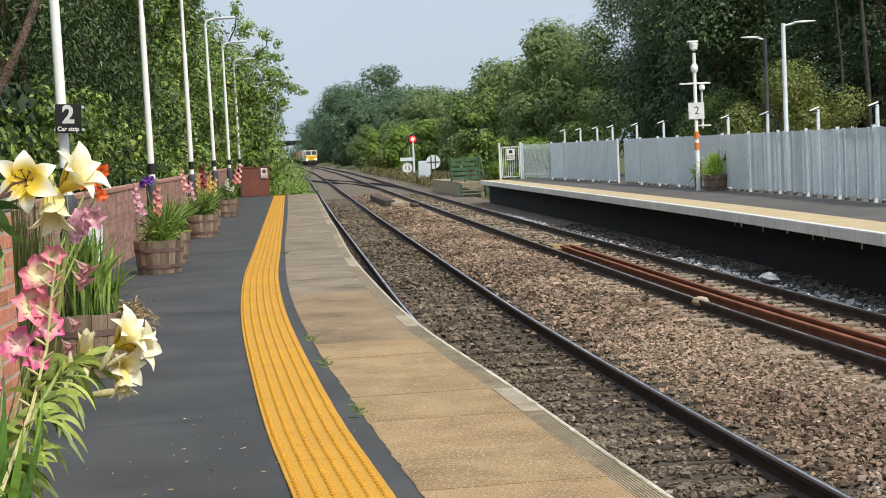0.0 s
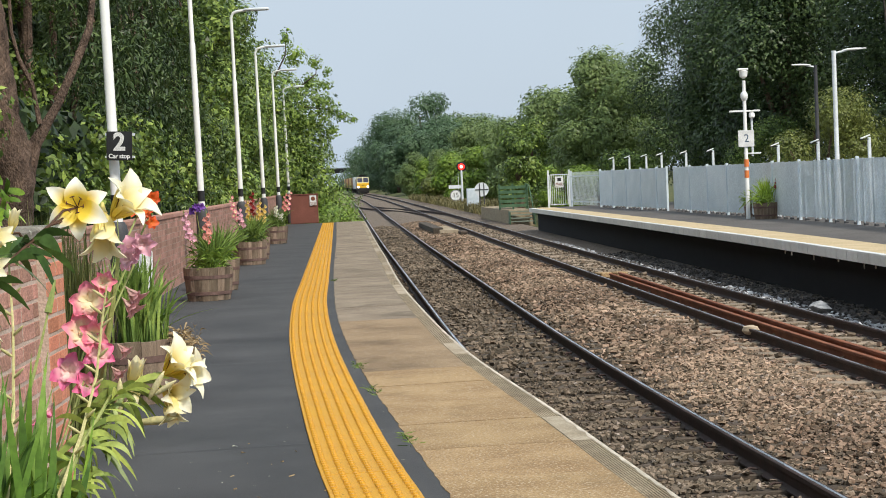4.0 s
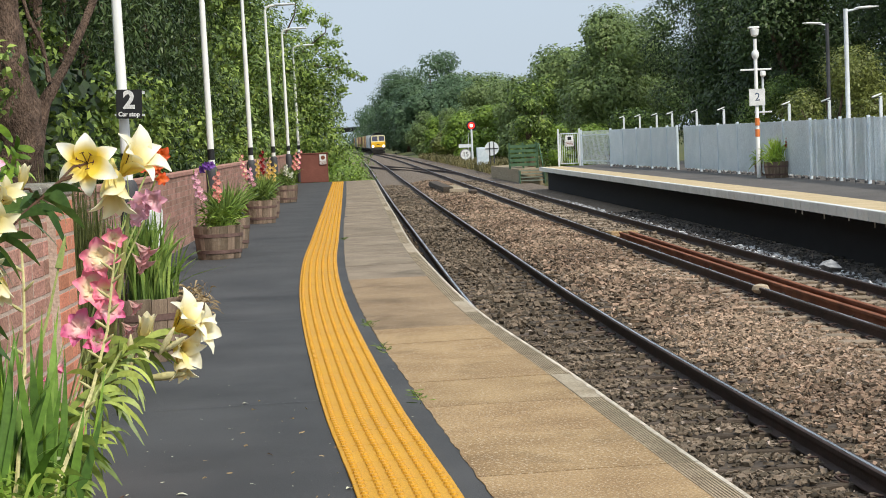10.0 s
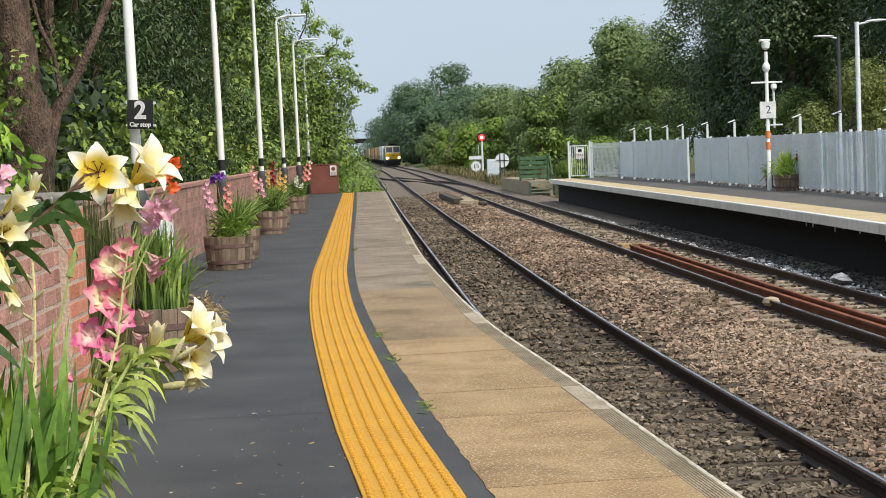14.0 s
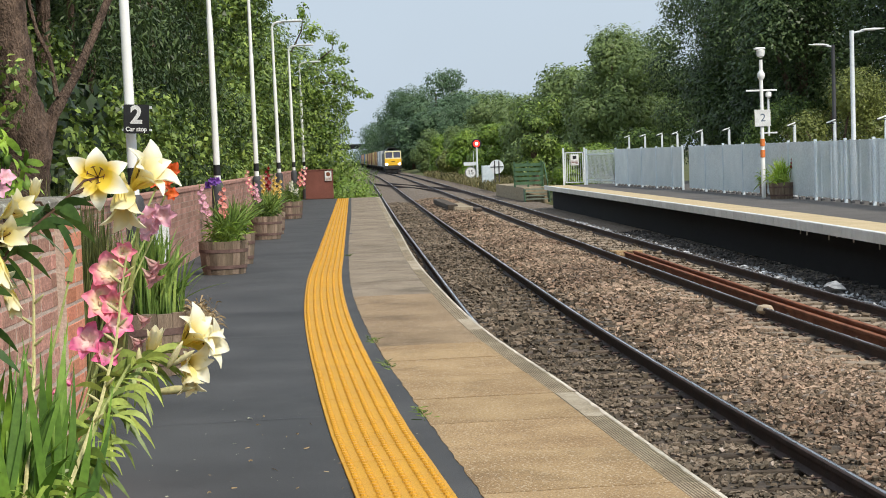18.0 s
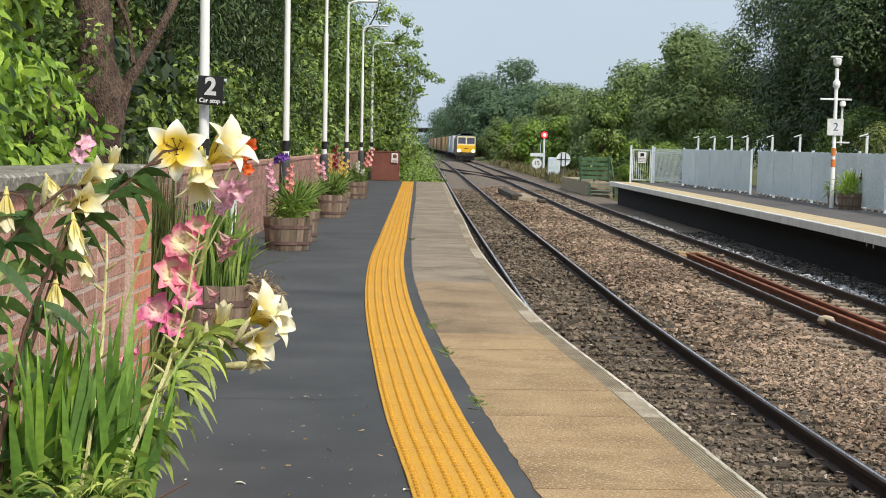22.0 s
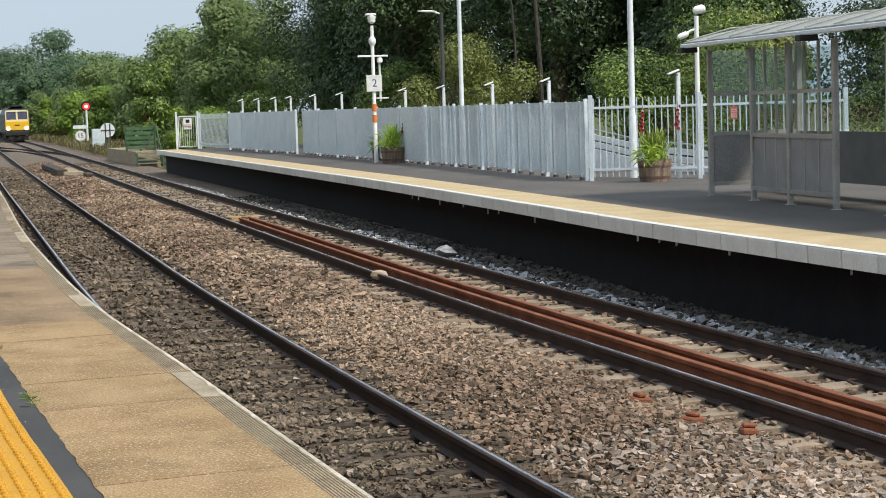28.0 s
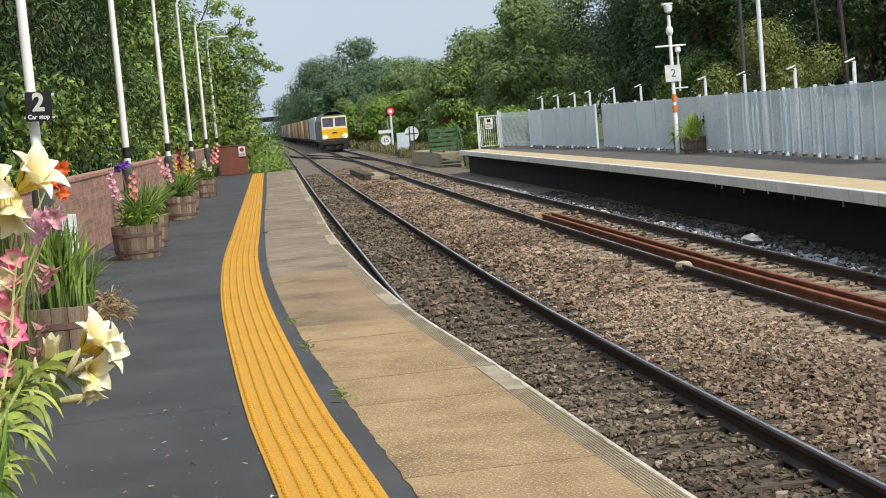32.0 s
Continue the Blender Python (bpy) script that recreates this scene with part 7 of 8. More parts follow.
    for v in o.verts:
        v.co += Vector((noise.noise(v.co * 9), noise.noise(v.co * 9 + Vector((5, 1, 2))), 0)) * 0.03
    st = part("boulder", o, mat("pale_boulder", (0.40, 0.31, 0.21), (0.55, 0.45, 0.33), 6, 0.95, 0.5, 40), None, smooth=True)
    st.matrix_basis = pose(4.74, 23.7, -1.02, 0, 0, 30) @ Matrix.Diagonal((0.62, 0.8, 0.72, 1))
    tagged(st, "pale brown rounded stone lying against a rusty rail", "stone")
    o = lathe([(0.02, 0), (0.20, 0.05), (0.22, 0.16), (0.12, 0.27), (0.02, 0.3)], 12)
    for v in o.verts:
        v.co += Vector((noise.noise(v.co * 8), noise.noise(v.co * 8 + Vector((5, 1, 2))), noise.noise(v.co * 7) * 0.6)) * 0.16
    st = part("bag", o, mat("grey_plastic", (0.16, 0.165, 0.17), (0.42, 0.42, 0.42), 8, 0.7, 0.4, 30), None, smooth=True)
    st.matrix_basis = pose(6.5, 26.9, -1.06, 0, 12, 10) @ Matrix.Diagonal((0.8, 1.2, 0.7, 1))
    tagged(st, "crumpled grey bag lying below the platform edge", "litter")
    for x, y, a in ((4.69, 12.9, 15), (4.76, 11.93, 40), (4.97, 11.36, 75)):
        st = part("rusty_chair", boxes((-0.10, 0.10, -0.06, 0.06, 0, 0.05), (-0.04, 0.04, -0.05, 0.05, 0.05, 0.085), bevel=0.012), M_RUST)
        st.matrix_basis = pose(x, y, -1.02, 4, 6, a)
        tagged(st, "loose rusty iron rail chair lying on ballast", "rail chair", "loose rail chairs beside the far track")
    for x, y in ((4.36, 38.6), (4.72, 38.5)):
        st = part("timber_block", boxes((-0.14, 0.14, -0.18, 0.18, 0, 0.13), bevel=0.02), M_BUFF)
        st.matrix_basis = pose(x, y, -1.05, 0, 0, 20)
        tagged(st, "pale block under the end of a spare rail", "block")
    fb = thing("far_bridge", pose(-26, 640, 0), "distant dark bridge over the railway", "bridge", kind="structure")
    part("deck", boxes((-9, 30, -3, 3, 5.5, 7.2)), M_SOOT_SHADE, fb)
    part("abutment", boxes((14, 30, -4, 4, -2, 5.5)), M_SOOT_SHADE, fb)


trackside()

# ---- trees and hedges ----
def foliage(name, blobs, n, size, material, label, cat="tree", trunks=(), thick=0.35, aspect=0.55, droop=0.3, seed=1, group="", kind="", floor=None, bark=None):
    """A crown of many small leaves on uneven clumps, with its trunk and limbs."""
    g = np.random.default_rng(seed)
    pos, out = blob_points(g, blobs, n, thick)
    if floor is not None:
        keep = pos[:, 2] > floor
        pos, out = pos[keep], out[keep]
    cx, cy = float(np.mean([b[0] for b in blobs])), float(np.mean([b[1] for b in blobs]))
    t = thing(name, pose(cx, cy, -1.0), label, cat, group, kind)
    org = np.array([cx, cy, -1.0])
    part("crown", leaves("crown", pos - org, out, size, g, aspect, droop, cy > 40), material, t)
    for pts, radii in trunks:
        rel = [Vector(p) - Vector(org) for p in pts]
        part("trunk", gnarled(rel, list(radii)) if name == "old_tree" else tube(rel, list(radii), 7), bark or M_BARK, t, smooth=True)
    return t


def gnarled(pts, radii, step=0.05, segs=20, seed=0.0):
    """A rough trunk: swellings, ring scars and furrows on a bent round bar."""
    q, rr = [], []
    for (p, r0), (e, r1) in zip(zip(pts, radii), zip(pts[1:], radii[1:])):
        p, e = Vector(p), Vector(e)
        n = max(1, int((e - p).length / step))
        for k in range(n):
            f = k / n
            q.append(p.lerp(e, f))
            rr.append((r0 + (r1 - r0) * f) * (1 + 0.10 * noise.noise((seed, 1.3, len(q) * 0.17)) + 0.05 * noise.noise((seed, 7.1, len(q) * 0.6))))
    q.append(Vector(pts[-1]))
    rr.append(radii[-1])
    bm = tube(q, rr, segs)
    bm.verts.ensure_lookup_table()
    for i, v in enumerate(bm.verts):
        c = q[min(i // segs, len(q) - 1)]
        d = v.co - c
        v.co = c + d * (1 + 0.16 * noise.noise(v.co * 3.2 + Vector((seed, 0, 0))) + 0.07 * noise.noise(Vector((v.co.x * 6, v.co.y * 6, v.co.z * 22))))
    return bm


def crown(g, x, y, z0, z1, rx, ry, n=14, fat=0.45):
    """Clumps packed into an egg-shaped outline from z0 to z1."""
    res = []
    for i in range(n):
        a, s = g.uniform(0, 6.28), g.random() ** 0.5
        h = g.uniform(0.12, 0.88)
        w = math.sin(math.pi * (0.18 + 0.72 * h)) ** 0.7
        k = g.uniform(0.75, 1.2) * fat
        rr = (rx + ry) / 2
        res.append((x + math.cos(a) * rx * s * w * 0.75, y + math.sin(a) * ry * s * w * 0.75, z0 + (z1 - z0) * h, rr * k, rr * k, min(rr, (z1 - z0) / 2) * k * 0.85))
    return res


def tree(name, x, y, hgt, r, size, n, material, label, seed, z0=None, base=-1.0, clumps=16, ry=None, cat="tree", fat=0.45):
    g = np.random.default_rng(seed)
    z0 = base + 0.12 * hgt if z0 is None else z0
    bl = crown(g, x, y, z0, base + hgt, r, ry or r, clumps, fat)
    tr = [([(x, y, base - 0.2), (x + 0.1, y, base + hgt * 0.3), (x - 0.1, y + 0.1, base + hgt * 0.75)], (0.035 * hgt, 0.025 * hgt, 0.006 * hgt))]
    for b in bl[:4]:
        tr.append(([(x, y, base + hgt * 0.25), ((x + b[0]) / 2, (y + b[1]) / 2, (base + hgt * 0.25 + b[2]) / 2), b[:3]], (0.016 * hgt, 0.01 * hgt, 0.004 * hgt)))
    return foliage(name, bl, n, size, material, label, cat, tr, seed=seed)


def hedge(name, y0, y1, front, depth, z0, z1, n, size, material, label, seed, lump=0.5, aspect=0.55, per=0.95, top=None, droop=0.3):
    """A tall leafy mass of clumps whose face follows front(y)."""
    g = np.random.default_rng(seed)
    bl = []
    k = int((y1 - y0) * (z1 - z0) * per * 2.0)
    for i in range(k):
        y, z = g.uniform(y0, y1), g.uniform(z0, z1)
        if top and z > top(y):
            continue
        r = g.uniform(0.2, 0.62) * (1 + 0.2 * lump)
        d = 1.5 * noise.noise((y * 0.5, z * 0.62, seed)) + 0.9 * noise.noise((y * 1.5, z * 1.4, seed + 9))
        bl.append((front(y) - 0.5 + lump * (d + g.normal(0, 0.18)) - (0.25 * depth if g.random() < 0.25 else 0), y, z, r * 0.9, r, r * 0.8))
    t = foliage(name, bl, n, size, material, label, "hedge", (), 0.32, aspect, droop, seed=seed)
    o = t.matrix_basis.translation
    # leaves at the back in a dark colour that paints shade into the gaps
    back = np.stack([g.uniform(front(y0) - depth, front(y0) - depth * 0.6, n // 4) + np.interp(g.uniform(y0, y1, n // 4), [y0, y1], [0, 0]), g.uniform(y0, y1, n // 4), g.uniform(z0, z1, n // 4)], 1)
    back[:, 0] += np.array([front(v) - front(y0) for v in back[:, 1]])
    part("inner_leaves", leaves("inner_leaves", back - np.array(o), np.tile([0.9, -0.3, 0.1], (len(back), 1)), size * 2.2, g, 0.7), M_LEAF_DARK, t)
    m = int((y1 - y0) / 1.8)
    for i in range(m):
        yy = y0 + (i + 0.5) * (y1 - y0) / m
        xx = front(yy) - 0.9
        part("stem", tube([Vector((xx, yy, -0.3)) - o, Vector((xx + 0.1, yy + 0.2, z1 * 0.5)) - o, Vector((xx - 0.1, yy, z1 * 0.9)) - o], [0.09, 0.06, 0.02], 6), M_BARK, t)
    return t


# left side, behind the walls
lb = lambda y: left_post_x(y) - 0.75
def laurel():
    """Long glossy leaves that overlap on an uneven face behind the near wall."""
    g = np.random.default_rng(21)
    t = thing("laurel_hedge", pose(-2.4, 6.5, 0), "laurel hedge with long glossy light green leaves behind the wall", "hedge")
    # the deeper layer is coloured dark to give the hedge's inner shade
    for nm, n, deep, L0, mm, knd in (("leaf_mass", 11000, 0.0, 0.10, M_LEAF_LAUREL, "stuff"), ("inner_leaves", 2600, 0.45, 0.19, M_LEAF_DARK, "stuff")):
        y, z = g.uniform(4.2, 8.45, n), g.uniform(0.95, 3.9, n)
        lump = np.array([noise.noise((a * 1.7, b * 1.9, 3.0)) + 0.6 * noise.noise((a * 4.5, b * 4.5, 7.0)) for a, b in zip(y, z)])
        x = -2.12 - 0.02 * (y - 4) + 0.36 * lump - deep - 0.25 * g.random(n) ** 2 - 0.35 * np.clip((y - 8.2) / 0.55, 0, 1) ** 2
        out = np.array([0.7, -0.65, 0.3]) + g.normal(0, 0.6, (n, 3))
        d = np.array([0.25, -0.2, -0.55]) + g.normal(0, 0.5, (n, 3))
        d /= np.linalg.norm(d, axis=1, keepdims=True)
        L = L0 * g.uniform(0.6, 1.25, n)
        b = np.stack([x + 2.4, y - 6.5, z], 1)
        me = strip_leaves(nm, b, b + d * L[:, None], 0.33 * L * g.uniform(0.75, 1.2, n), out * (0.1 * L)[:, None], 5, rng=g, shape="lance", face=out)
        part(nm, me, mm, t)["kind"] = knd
    for i in range(7):
        yy = 4.6 + 0.62 * i
        part("stem", tube([(0.0, yy - 6.5, 0), (0.05, yy - 6.4, 1.6), (-0.05, yy - 6.5, 3.6)], [0.03, 0.022, 0.01], 6), M_BARK, t)


laurel()
hedge("shrub_hedge", 11.0, 24.0, lambda y: lb(y) - 1.9 + 0.16 * max(0, y - 15), 1.6, 0.4, 7.0, 44000, 0.092, M_LEAF_MID, "tall mixed green hedge behind the wall", 22, 0.8)
hedge("conifer_hedge", 21.5, 38.5, lambda y: lb(y) - 0.4, 2.2, 0.6, 8.5, 62000, 0.13, M_LEAF_CONIF, "tall dark green conifer hedge behind lamp posts", 23, 0.8, 0.24, droop=1.6)
hedge("ivy_hedge", 18.0, 40.0, lambda y: lb(y) + 0.05, 0.8, 0.7, 2.4, 11000, 0.11, M_LEAF_MID, "mid green ivy and shrubs above the wall", 27, 0.4, per=1.4)
hedge("leafy_hedge", 37.5, 57.0, lambda y: lb(y) - 0.1, 2.5, 0.5, 7.6, 42000, 0.13, M_LEAF_MID, "tall leafy green hedge behind lamp posts", 24, 0.8, top=lambda v: 6.9)
end_blobs = [(-5.6, 64, 2.0, 2.3, 3.0, 2.2), (-5.2, 66, 1.2, 2.4, 3, 2.0), (-5.6, 63, 4.2, 1.9, 2.6, 1.8), (-5.9, 58, 3.4, 1.7, 3.6, 3.0), (-6.2, 60, 5.6, 1.6, 3, 1.4), (-4.6, 67, 0.3, 1.8, 2.5, 1.2), (-6.8, 56, 6.3, 1.5, 3, 1.2),
             (-4.3, 65, 2.7, 1.4, 2, 1.4), (-4.9, 65, 4.9, 1.1, 1.6, 0.9), (-3.7, 64, 1.5, 1.0, 1.6, 1.5), (-3.8, 64.5, 3.1, 0.9, 1.4, 1.0), (-3.5, 64.5, 0.1, 0.9, 1.6, 0.9), (-3.7, 64, 4.2, 1.0, 1.4, 1.0)]
foliage("end_tree", end_blobs, 42000, 0.13, M_LEAF_END, "bright green leafy tree at the platform end", trunks=[([(-5.5, 64, -1), (-5.4, 64, 2), (-5.2, 64, 5)], (0.2, 0.14, 0.05))], seed=31)
# open twigs that stick out against the sky
twig_blobs = [(-3.3, 65, 4.6, 0.5, 0.6, 0.3), (-2.9, 65, 4.2, 0.4, 0.4, 0.25), (-2.5, 65, 3.95, 0.35, 0.4, 0.2), (-2.1, 65, 3.8, 0.22, 0.3, 0.13), (-3.7, 65, 5.3, 0.5, 0.6, 0.4), (-3.1, 65, 5.2, 0.35, 0.4, 0.25),
              (-3.4, 64, 6.0, 0.3, 0.4, 0.3), (-4.1, 63, 6.2, 0.5, 0.6, 0.45), (-3.0, 65, 5.7, 0.2, 0.3, 0.2), (-4.3, 62, 6.8, 0.25, 0.3, 0.4), (-2.9, 64.5, 3.4, 0.35, 0.4, 0.3)]
foliage("overhanging_branches", twig_blobs, 1900, 0.12, M_LEAF_FRESH, "open leafy branches reaching out over the platform end", trunks=[
    ([(-5.2, 64.5, 2.8), (-4.0, 65, 4.4), (-3.0, 65, 4.25), (-2.0, 65, 3.8)], (0.07, 0.045, 0.025, 0.008)), ([(-5.2, 64, 3.8), (-4.2, 64.5, 5.0), (-3.4, 64.5, 5.6), (-3.35, 64, 6.3)], (0.06, 0.04, 0.02, 0.008)),
    ([(-5.4, 63, 4.4), (-4.4, 62.5, 6.2), (-4.25, 62, 7.2)], (0.05, 0.025, 0.008))], seed=32, thick=0.9)
foliage("verge_scrub", [(-3.2, 63.5, 0.0, 0.9, 2.2, 0.8), (-2.6, 66, -0.5, 0.8, 3, 0.7), (-2.2, 62.2, -0.1, 0.4, 0.8, 0.4), (-3.4, 72, 0.2, 1.2, 4, 1.2)], 9000, 0.10, M_LEAF_FRESH, "green scrub growing at the platform end", "shrub", seed=33)

# old tree behind the near wall
foliage("old_tree", [(-6.2, 18.5, 7.4, 1.8, 2.4, 1.6), (-7.2, 17, 6.4, 1.8, 2.2, 1.4), (-5.6, 20.5, 7.8, 1.6, 2.0, 1.5)], 12000, 0.09, M_LEAF_MID, "old tree with a thick ridged brown trunk",
        trunks=[([(-4.2, 18, -0.6), (-4.3, 18, 0.6), (-4.29, 18, 1.1), (-4.21, 18, 1.55), (-4.27, 18, 1.95), (-4.31, 18, 2.4), (-4.36, 18, 3.0), (-4.45, 18, 3.8), (-4.2, 18.2, 6.5)], (0.36, 0.29, 0.25, 0.27, 0.24, 0.19, 0.19, 0.18, 0.1)),
                ([(-4.40, 18.0, 1.15), (-4.75, 18.2, 1.45), (-5.2, 18.5, 2.3), (-5.6, 18, 4.0)], (0.16, 0.13, 0.11, 0.06)),
                ([(-4.12, 18.0, 1.45), (-3.98, 18.1, 1.95), (-3.76, 18.3, 2.36), (-3.59, 18.5, 2.79), (-3.45, 18.7, 3.2), (-3.3, 19, 4.6)], (0.12, 0.07, 0.05, 0.045, 0.042, 0.03)),
                ([(-3.92, 18.1, 2.15), (-3.975, 18.1, 2.56), (-4.11, 18.1, 2.87), (-4.17, 18.1, 3.15), (-4.2, 18.2, 4.0)], (0.03, 0.026, 0.022, 0.02, 0.015))], seed=34)

# right side, behind the far platform's fence: tall dark trees
for i, (x, y, hgt, r, mm) in enumerate(((15.0, 79, 12.5, 3.2, M_LEAF_CONIF), (16.5, 74, 13.0, 4.0, M_LEAF_CONIF), (14.8, 66, 12.0, 3.2, M_LEAF_CONIF), (20.0, 66, 14.0, 4.2, M_LEAF_CONIF), (18.0, 57, 13.0, 3.4, M_LEAF_CONIF),
                                        (21.6, 56, 11.5, 3.0, M_LEAF_DARK), (20.4, 47, 6.6, 2.3, M_LEAF_CONIF), (23.6, 62, 11.0, 2.8, M_LEAF_DARK), (25.0, 40, 5.2, 3.0, M_LEAF_MID), (28.5, 52, 5.6, 3.4, M_LEAF_DARK),
                                        (31.0, 40, 5.0, 4.0, M_LEAF_MID), (29, 30, 4.5, 4, M_LEAF_MID), (19.0, 43, 4.6, 2.0, M_LEAF_OLIVE), (15.2, 90, 11.5, 3.0, M_LEAF_CONIF), (22.5, 36, 5.0, 2.4, M_LEAF_DARK), (24.5, 33, 4.4, 2.4, M_LEAF_CONIF), (21.5, 29, 3.8, 2.0, M_LEAF_MID))):
    tree("dark_tree", x, y, hgt, r, 0.145, 42000 if x < 24.5 else 18000, mm, "tall dense dark green tree behind the fence", 40 + i, z0=0.4, clumps=26, fat=0.5)
foliage("slender_tree", [(16.9, 55, 8.5, 1.2, 1.2, 1.0), (16.2, 55, 7.4, 0.9, 0.9, 0.7), (17.4, 55, 6.6, 0.6, 0.6, 0.4)], 5000, 0.14, M_LEAF_DARK, "slender tree with a bare grey-brown trunk",
        trunks=[([(16.4, 53.5, -1), (16.36, 53.5, 2.5), (16.24, 53.5, 5.0), (16.2, 54, 8.4)], (0.09, 0.08, 0.065, 0.03)), ([(15.7, 53.8, -1), (15.6, 53.8, 3.5), (15.4, 53.8, 6.5)], (0.05, 0.04, 0.03))], seed=58, bark=M_BARK_D)
for i, (x, y, hgt, r, mm, lab) in enumerate(((12.7, 52.0, 4.5, 1.7, M_LEAF_OLIVE, "yellow-green bush behind the fence"), (14.5, 53, 4.0, 1.6, M_LEAF_OLIVE, "yellow-green bush behind the fence"),
                                             (15.2, 41.5, 4.0, 1.8, M_LEAF_MID, "mid green arching shrub behind the ramp"), (17.4, 39, 5.0, 2.2, M_LEAF_MID, "mid green shrub behind the shelter"),
                                             (13.4, 62, 4.0, 1.7, M_LEAF_MID, "green shrub behind the fence"), (19.5, 33, 4.6, 2.2, M_LEAF_MID, "green shrub behind the shelter"))):
    tree("shrub", x, y, hgt, r, 0.085, 14000, mm, lab, 60 + i, z0=-0.6, clumps=12, cat="shrub")
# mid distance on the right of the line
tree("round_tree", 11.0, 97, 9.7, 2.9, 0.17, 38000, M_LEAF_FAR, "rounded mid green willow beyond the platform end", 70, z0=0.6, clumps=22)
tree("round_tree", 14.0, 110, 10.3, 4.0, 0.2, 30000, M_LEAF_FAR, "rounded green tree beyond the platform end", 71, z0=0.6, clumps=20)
tree("sycamore", 5.9, 91, 5.4, 1.25, 0.16, 7000, M_LEAF_MID, "young green tree behind the green fence", 72, z0=-0.6, clumps=12)
tree("sycamore", 8.2, 112, 6.4, 2.2, 0.2, 9000, M_LEAF_MID, "green tree beside the line", 73, z0=-0.3, clumps=14)
tree("shrub", 8.4, 92, 3.4, 1.9, 0.14, 7000, M_LEAF_FRESH, "light green bush beyond the gate", 74, z0=-0.8, clumps=12, cat="shrub")
tree("shrub", 10.4, 82, 3.2, 1.7, 0.14, 6000, M_LEAF_MID, "green bush behind the platform end", 75, z0=-0.8, clumps=12, cat="shrub")
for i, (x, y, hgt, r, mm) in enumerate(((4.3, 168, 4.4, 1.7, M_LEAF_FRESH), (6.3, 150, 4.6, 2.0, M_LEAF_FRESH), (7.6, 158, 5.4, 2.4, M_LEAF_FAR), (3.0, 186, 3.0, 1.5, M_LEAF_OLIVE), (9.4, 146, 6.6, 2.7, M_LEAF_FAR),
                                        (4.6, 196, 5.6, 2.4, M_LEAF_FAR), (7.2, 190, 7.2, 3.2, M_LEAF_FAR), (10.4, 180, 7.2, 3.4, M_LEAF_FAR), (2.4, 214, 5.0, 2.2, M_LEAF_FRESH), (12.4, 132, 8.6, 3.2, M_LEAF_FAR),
                                        (5.4, 224, 8.6, 3.4, M_LEAF_HAZE), (1.4, 236, 5.4, 2.5, M_LEAF_FAR), (9.6, 226, 8.4, 4.0, M_LEAF_FAR))):
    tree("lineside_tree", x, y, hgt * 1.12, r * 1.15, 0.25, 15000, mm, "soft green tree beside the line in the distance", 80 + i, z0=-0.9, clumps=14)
for i, (x, y, hgt, r, mm) in enumerate(((0.6, 282, 9.5, 4.0, M_LEAF_HAZE), (5.0, 290, 13.0, 5.0, M_LEAF_HAZE), (10.5, 296, 11.8, 5.4, M_LEAF_FAR), (-2.2, 330, 12.0, 4.2, M_LEAF_HAZE), (2.6, 332, 18.6, 5.6, M_LEAF_HAZE),
                                        (8.8, 335, 14.2, 5.6, M_LEAF_HAZE), (14.8, 330, 12.6, 5.5, M_LEAF_HAZE), (-6.2, 410, 17.0, 5.2, M_LEAF_HAZE), (-2.0, 405, 19.5, 6, M_LEAF_HAZE), (-14.0, 520, 12.5, 6.5, M_LEAF_HAZE),
                                        (-9.5, 500, 17.2, 7, M_LEAF_HAZE), (-4.0, 480, 20.5, 8, M_LEAF_HAZE), (20, 300, 11, 6, M_LEAF_HAZE), (17, 240, 8.6, 5, M_LEAF_FAR), (17, 190, 10.5, 4.5, M_LEAF_FAR),
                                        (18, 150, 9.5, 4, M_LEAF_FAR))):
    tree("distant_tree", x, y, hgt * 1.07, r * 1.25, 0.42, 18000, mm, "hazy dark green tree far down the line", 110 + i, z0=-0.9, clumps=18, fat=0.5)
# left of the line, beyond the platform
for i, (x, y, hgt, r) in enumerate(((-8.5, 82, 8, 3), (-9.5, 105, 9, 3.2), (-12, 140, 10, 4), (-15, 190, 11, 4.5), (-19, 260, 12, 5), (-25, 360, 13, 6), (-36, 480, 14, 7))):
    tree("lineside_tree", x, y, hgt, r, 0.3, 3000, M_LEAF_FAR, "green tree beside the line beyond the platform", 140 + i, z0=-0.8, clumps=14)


def grass_verge():
    """Tall dry grass at the foot of the trees."""
    k = 14000
    y = rng.uniform(101, 215, k)
    o = 7.55 + 5.0 * rng.random(k) ** 1.4
    x = o + np.array([bend(v) for v in y])
    b = np.stack([x, y, np.full(k, -0.95)], 1)
    hh = rng.uniform(0.2, 0.75, k)
    tip = b + np.stack([rng.normal(0, 0.12, k), rng.normal(0, 0.12, k), hh], 1)
    tagged(part("verge_grass", strip_leaves("verge_grass", b, tip, np.full(k, 0.06), np.zeros((k, 3)), 2), M_VERGE), "tall olive grass on the railway verge", "grass", kind="stuff")


grass_verge()

# ---- the freight train ----
M_TR_YEL = mat("loco_yellow", (0.75, 0.42, 0.02), (0.85, 0.50, 0.04), 2, 0.5, 0.05, 20)
M_TR_CREAM = mat("loco_cream", (0.74, 0.66, 0.38), (0.82, 0.75, 0.48), 2, 0.5, 0.05, 20)
M_TR_GREEN = mat("loco_dark", (0.035, 0.04, 0.04), (0.06, 0.065, 0.065), 2, 0.5, 0.05, 20)
M_TR_GLASS = mat("cab_glass", (0.06, 0.06, 0.10), (0.10, 0.10, 0.15), 2, 0.12, 0, 20, spec=0.6)
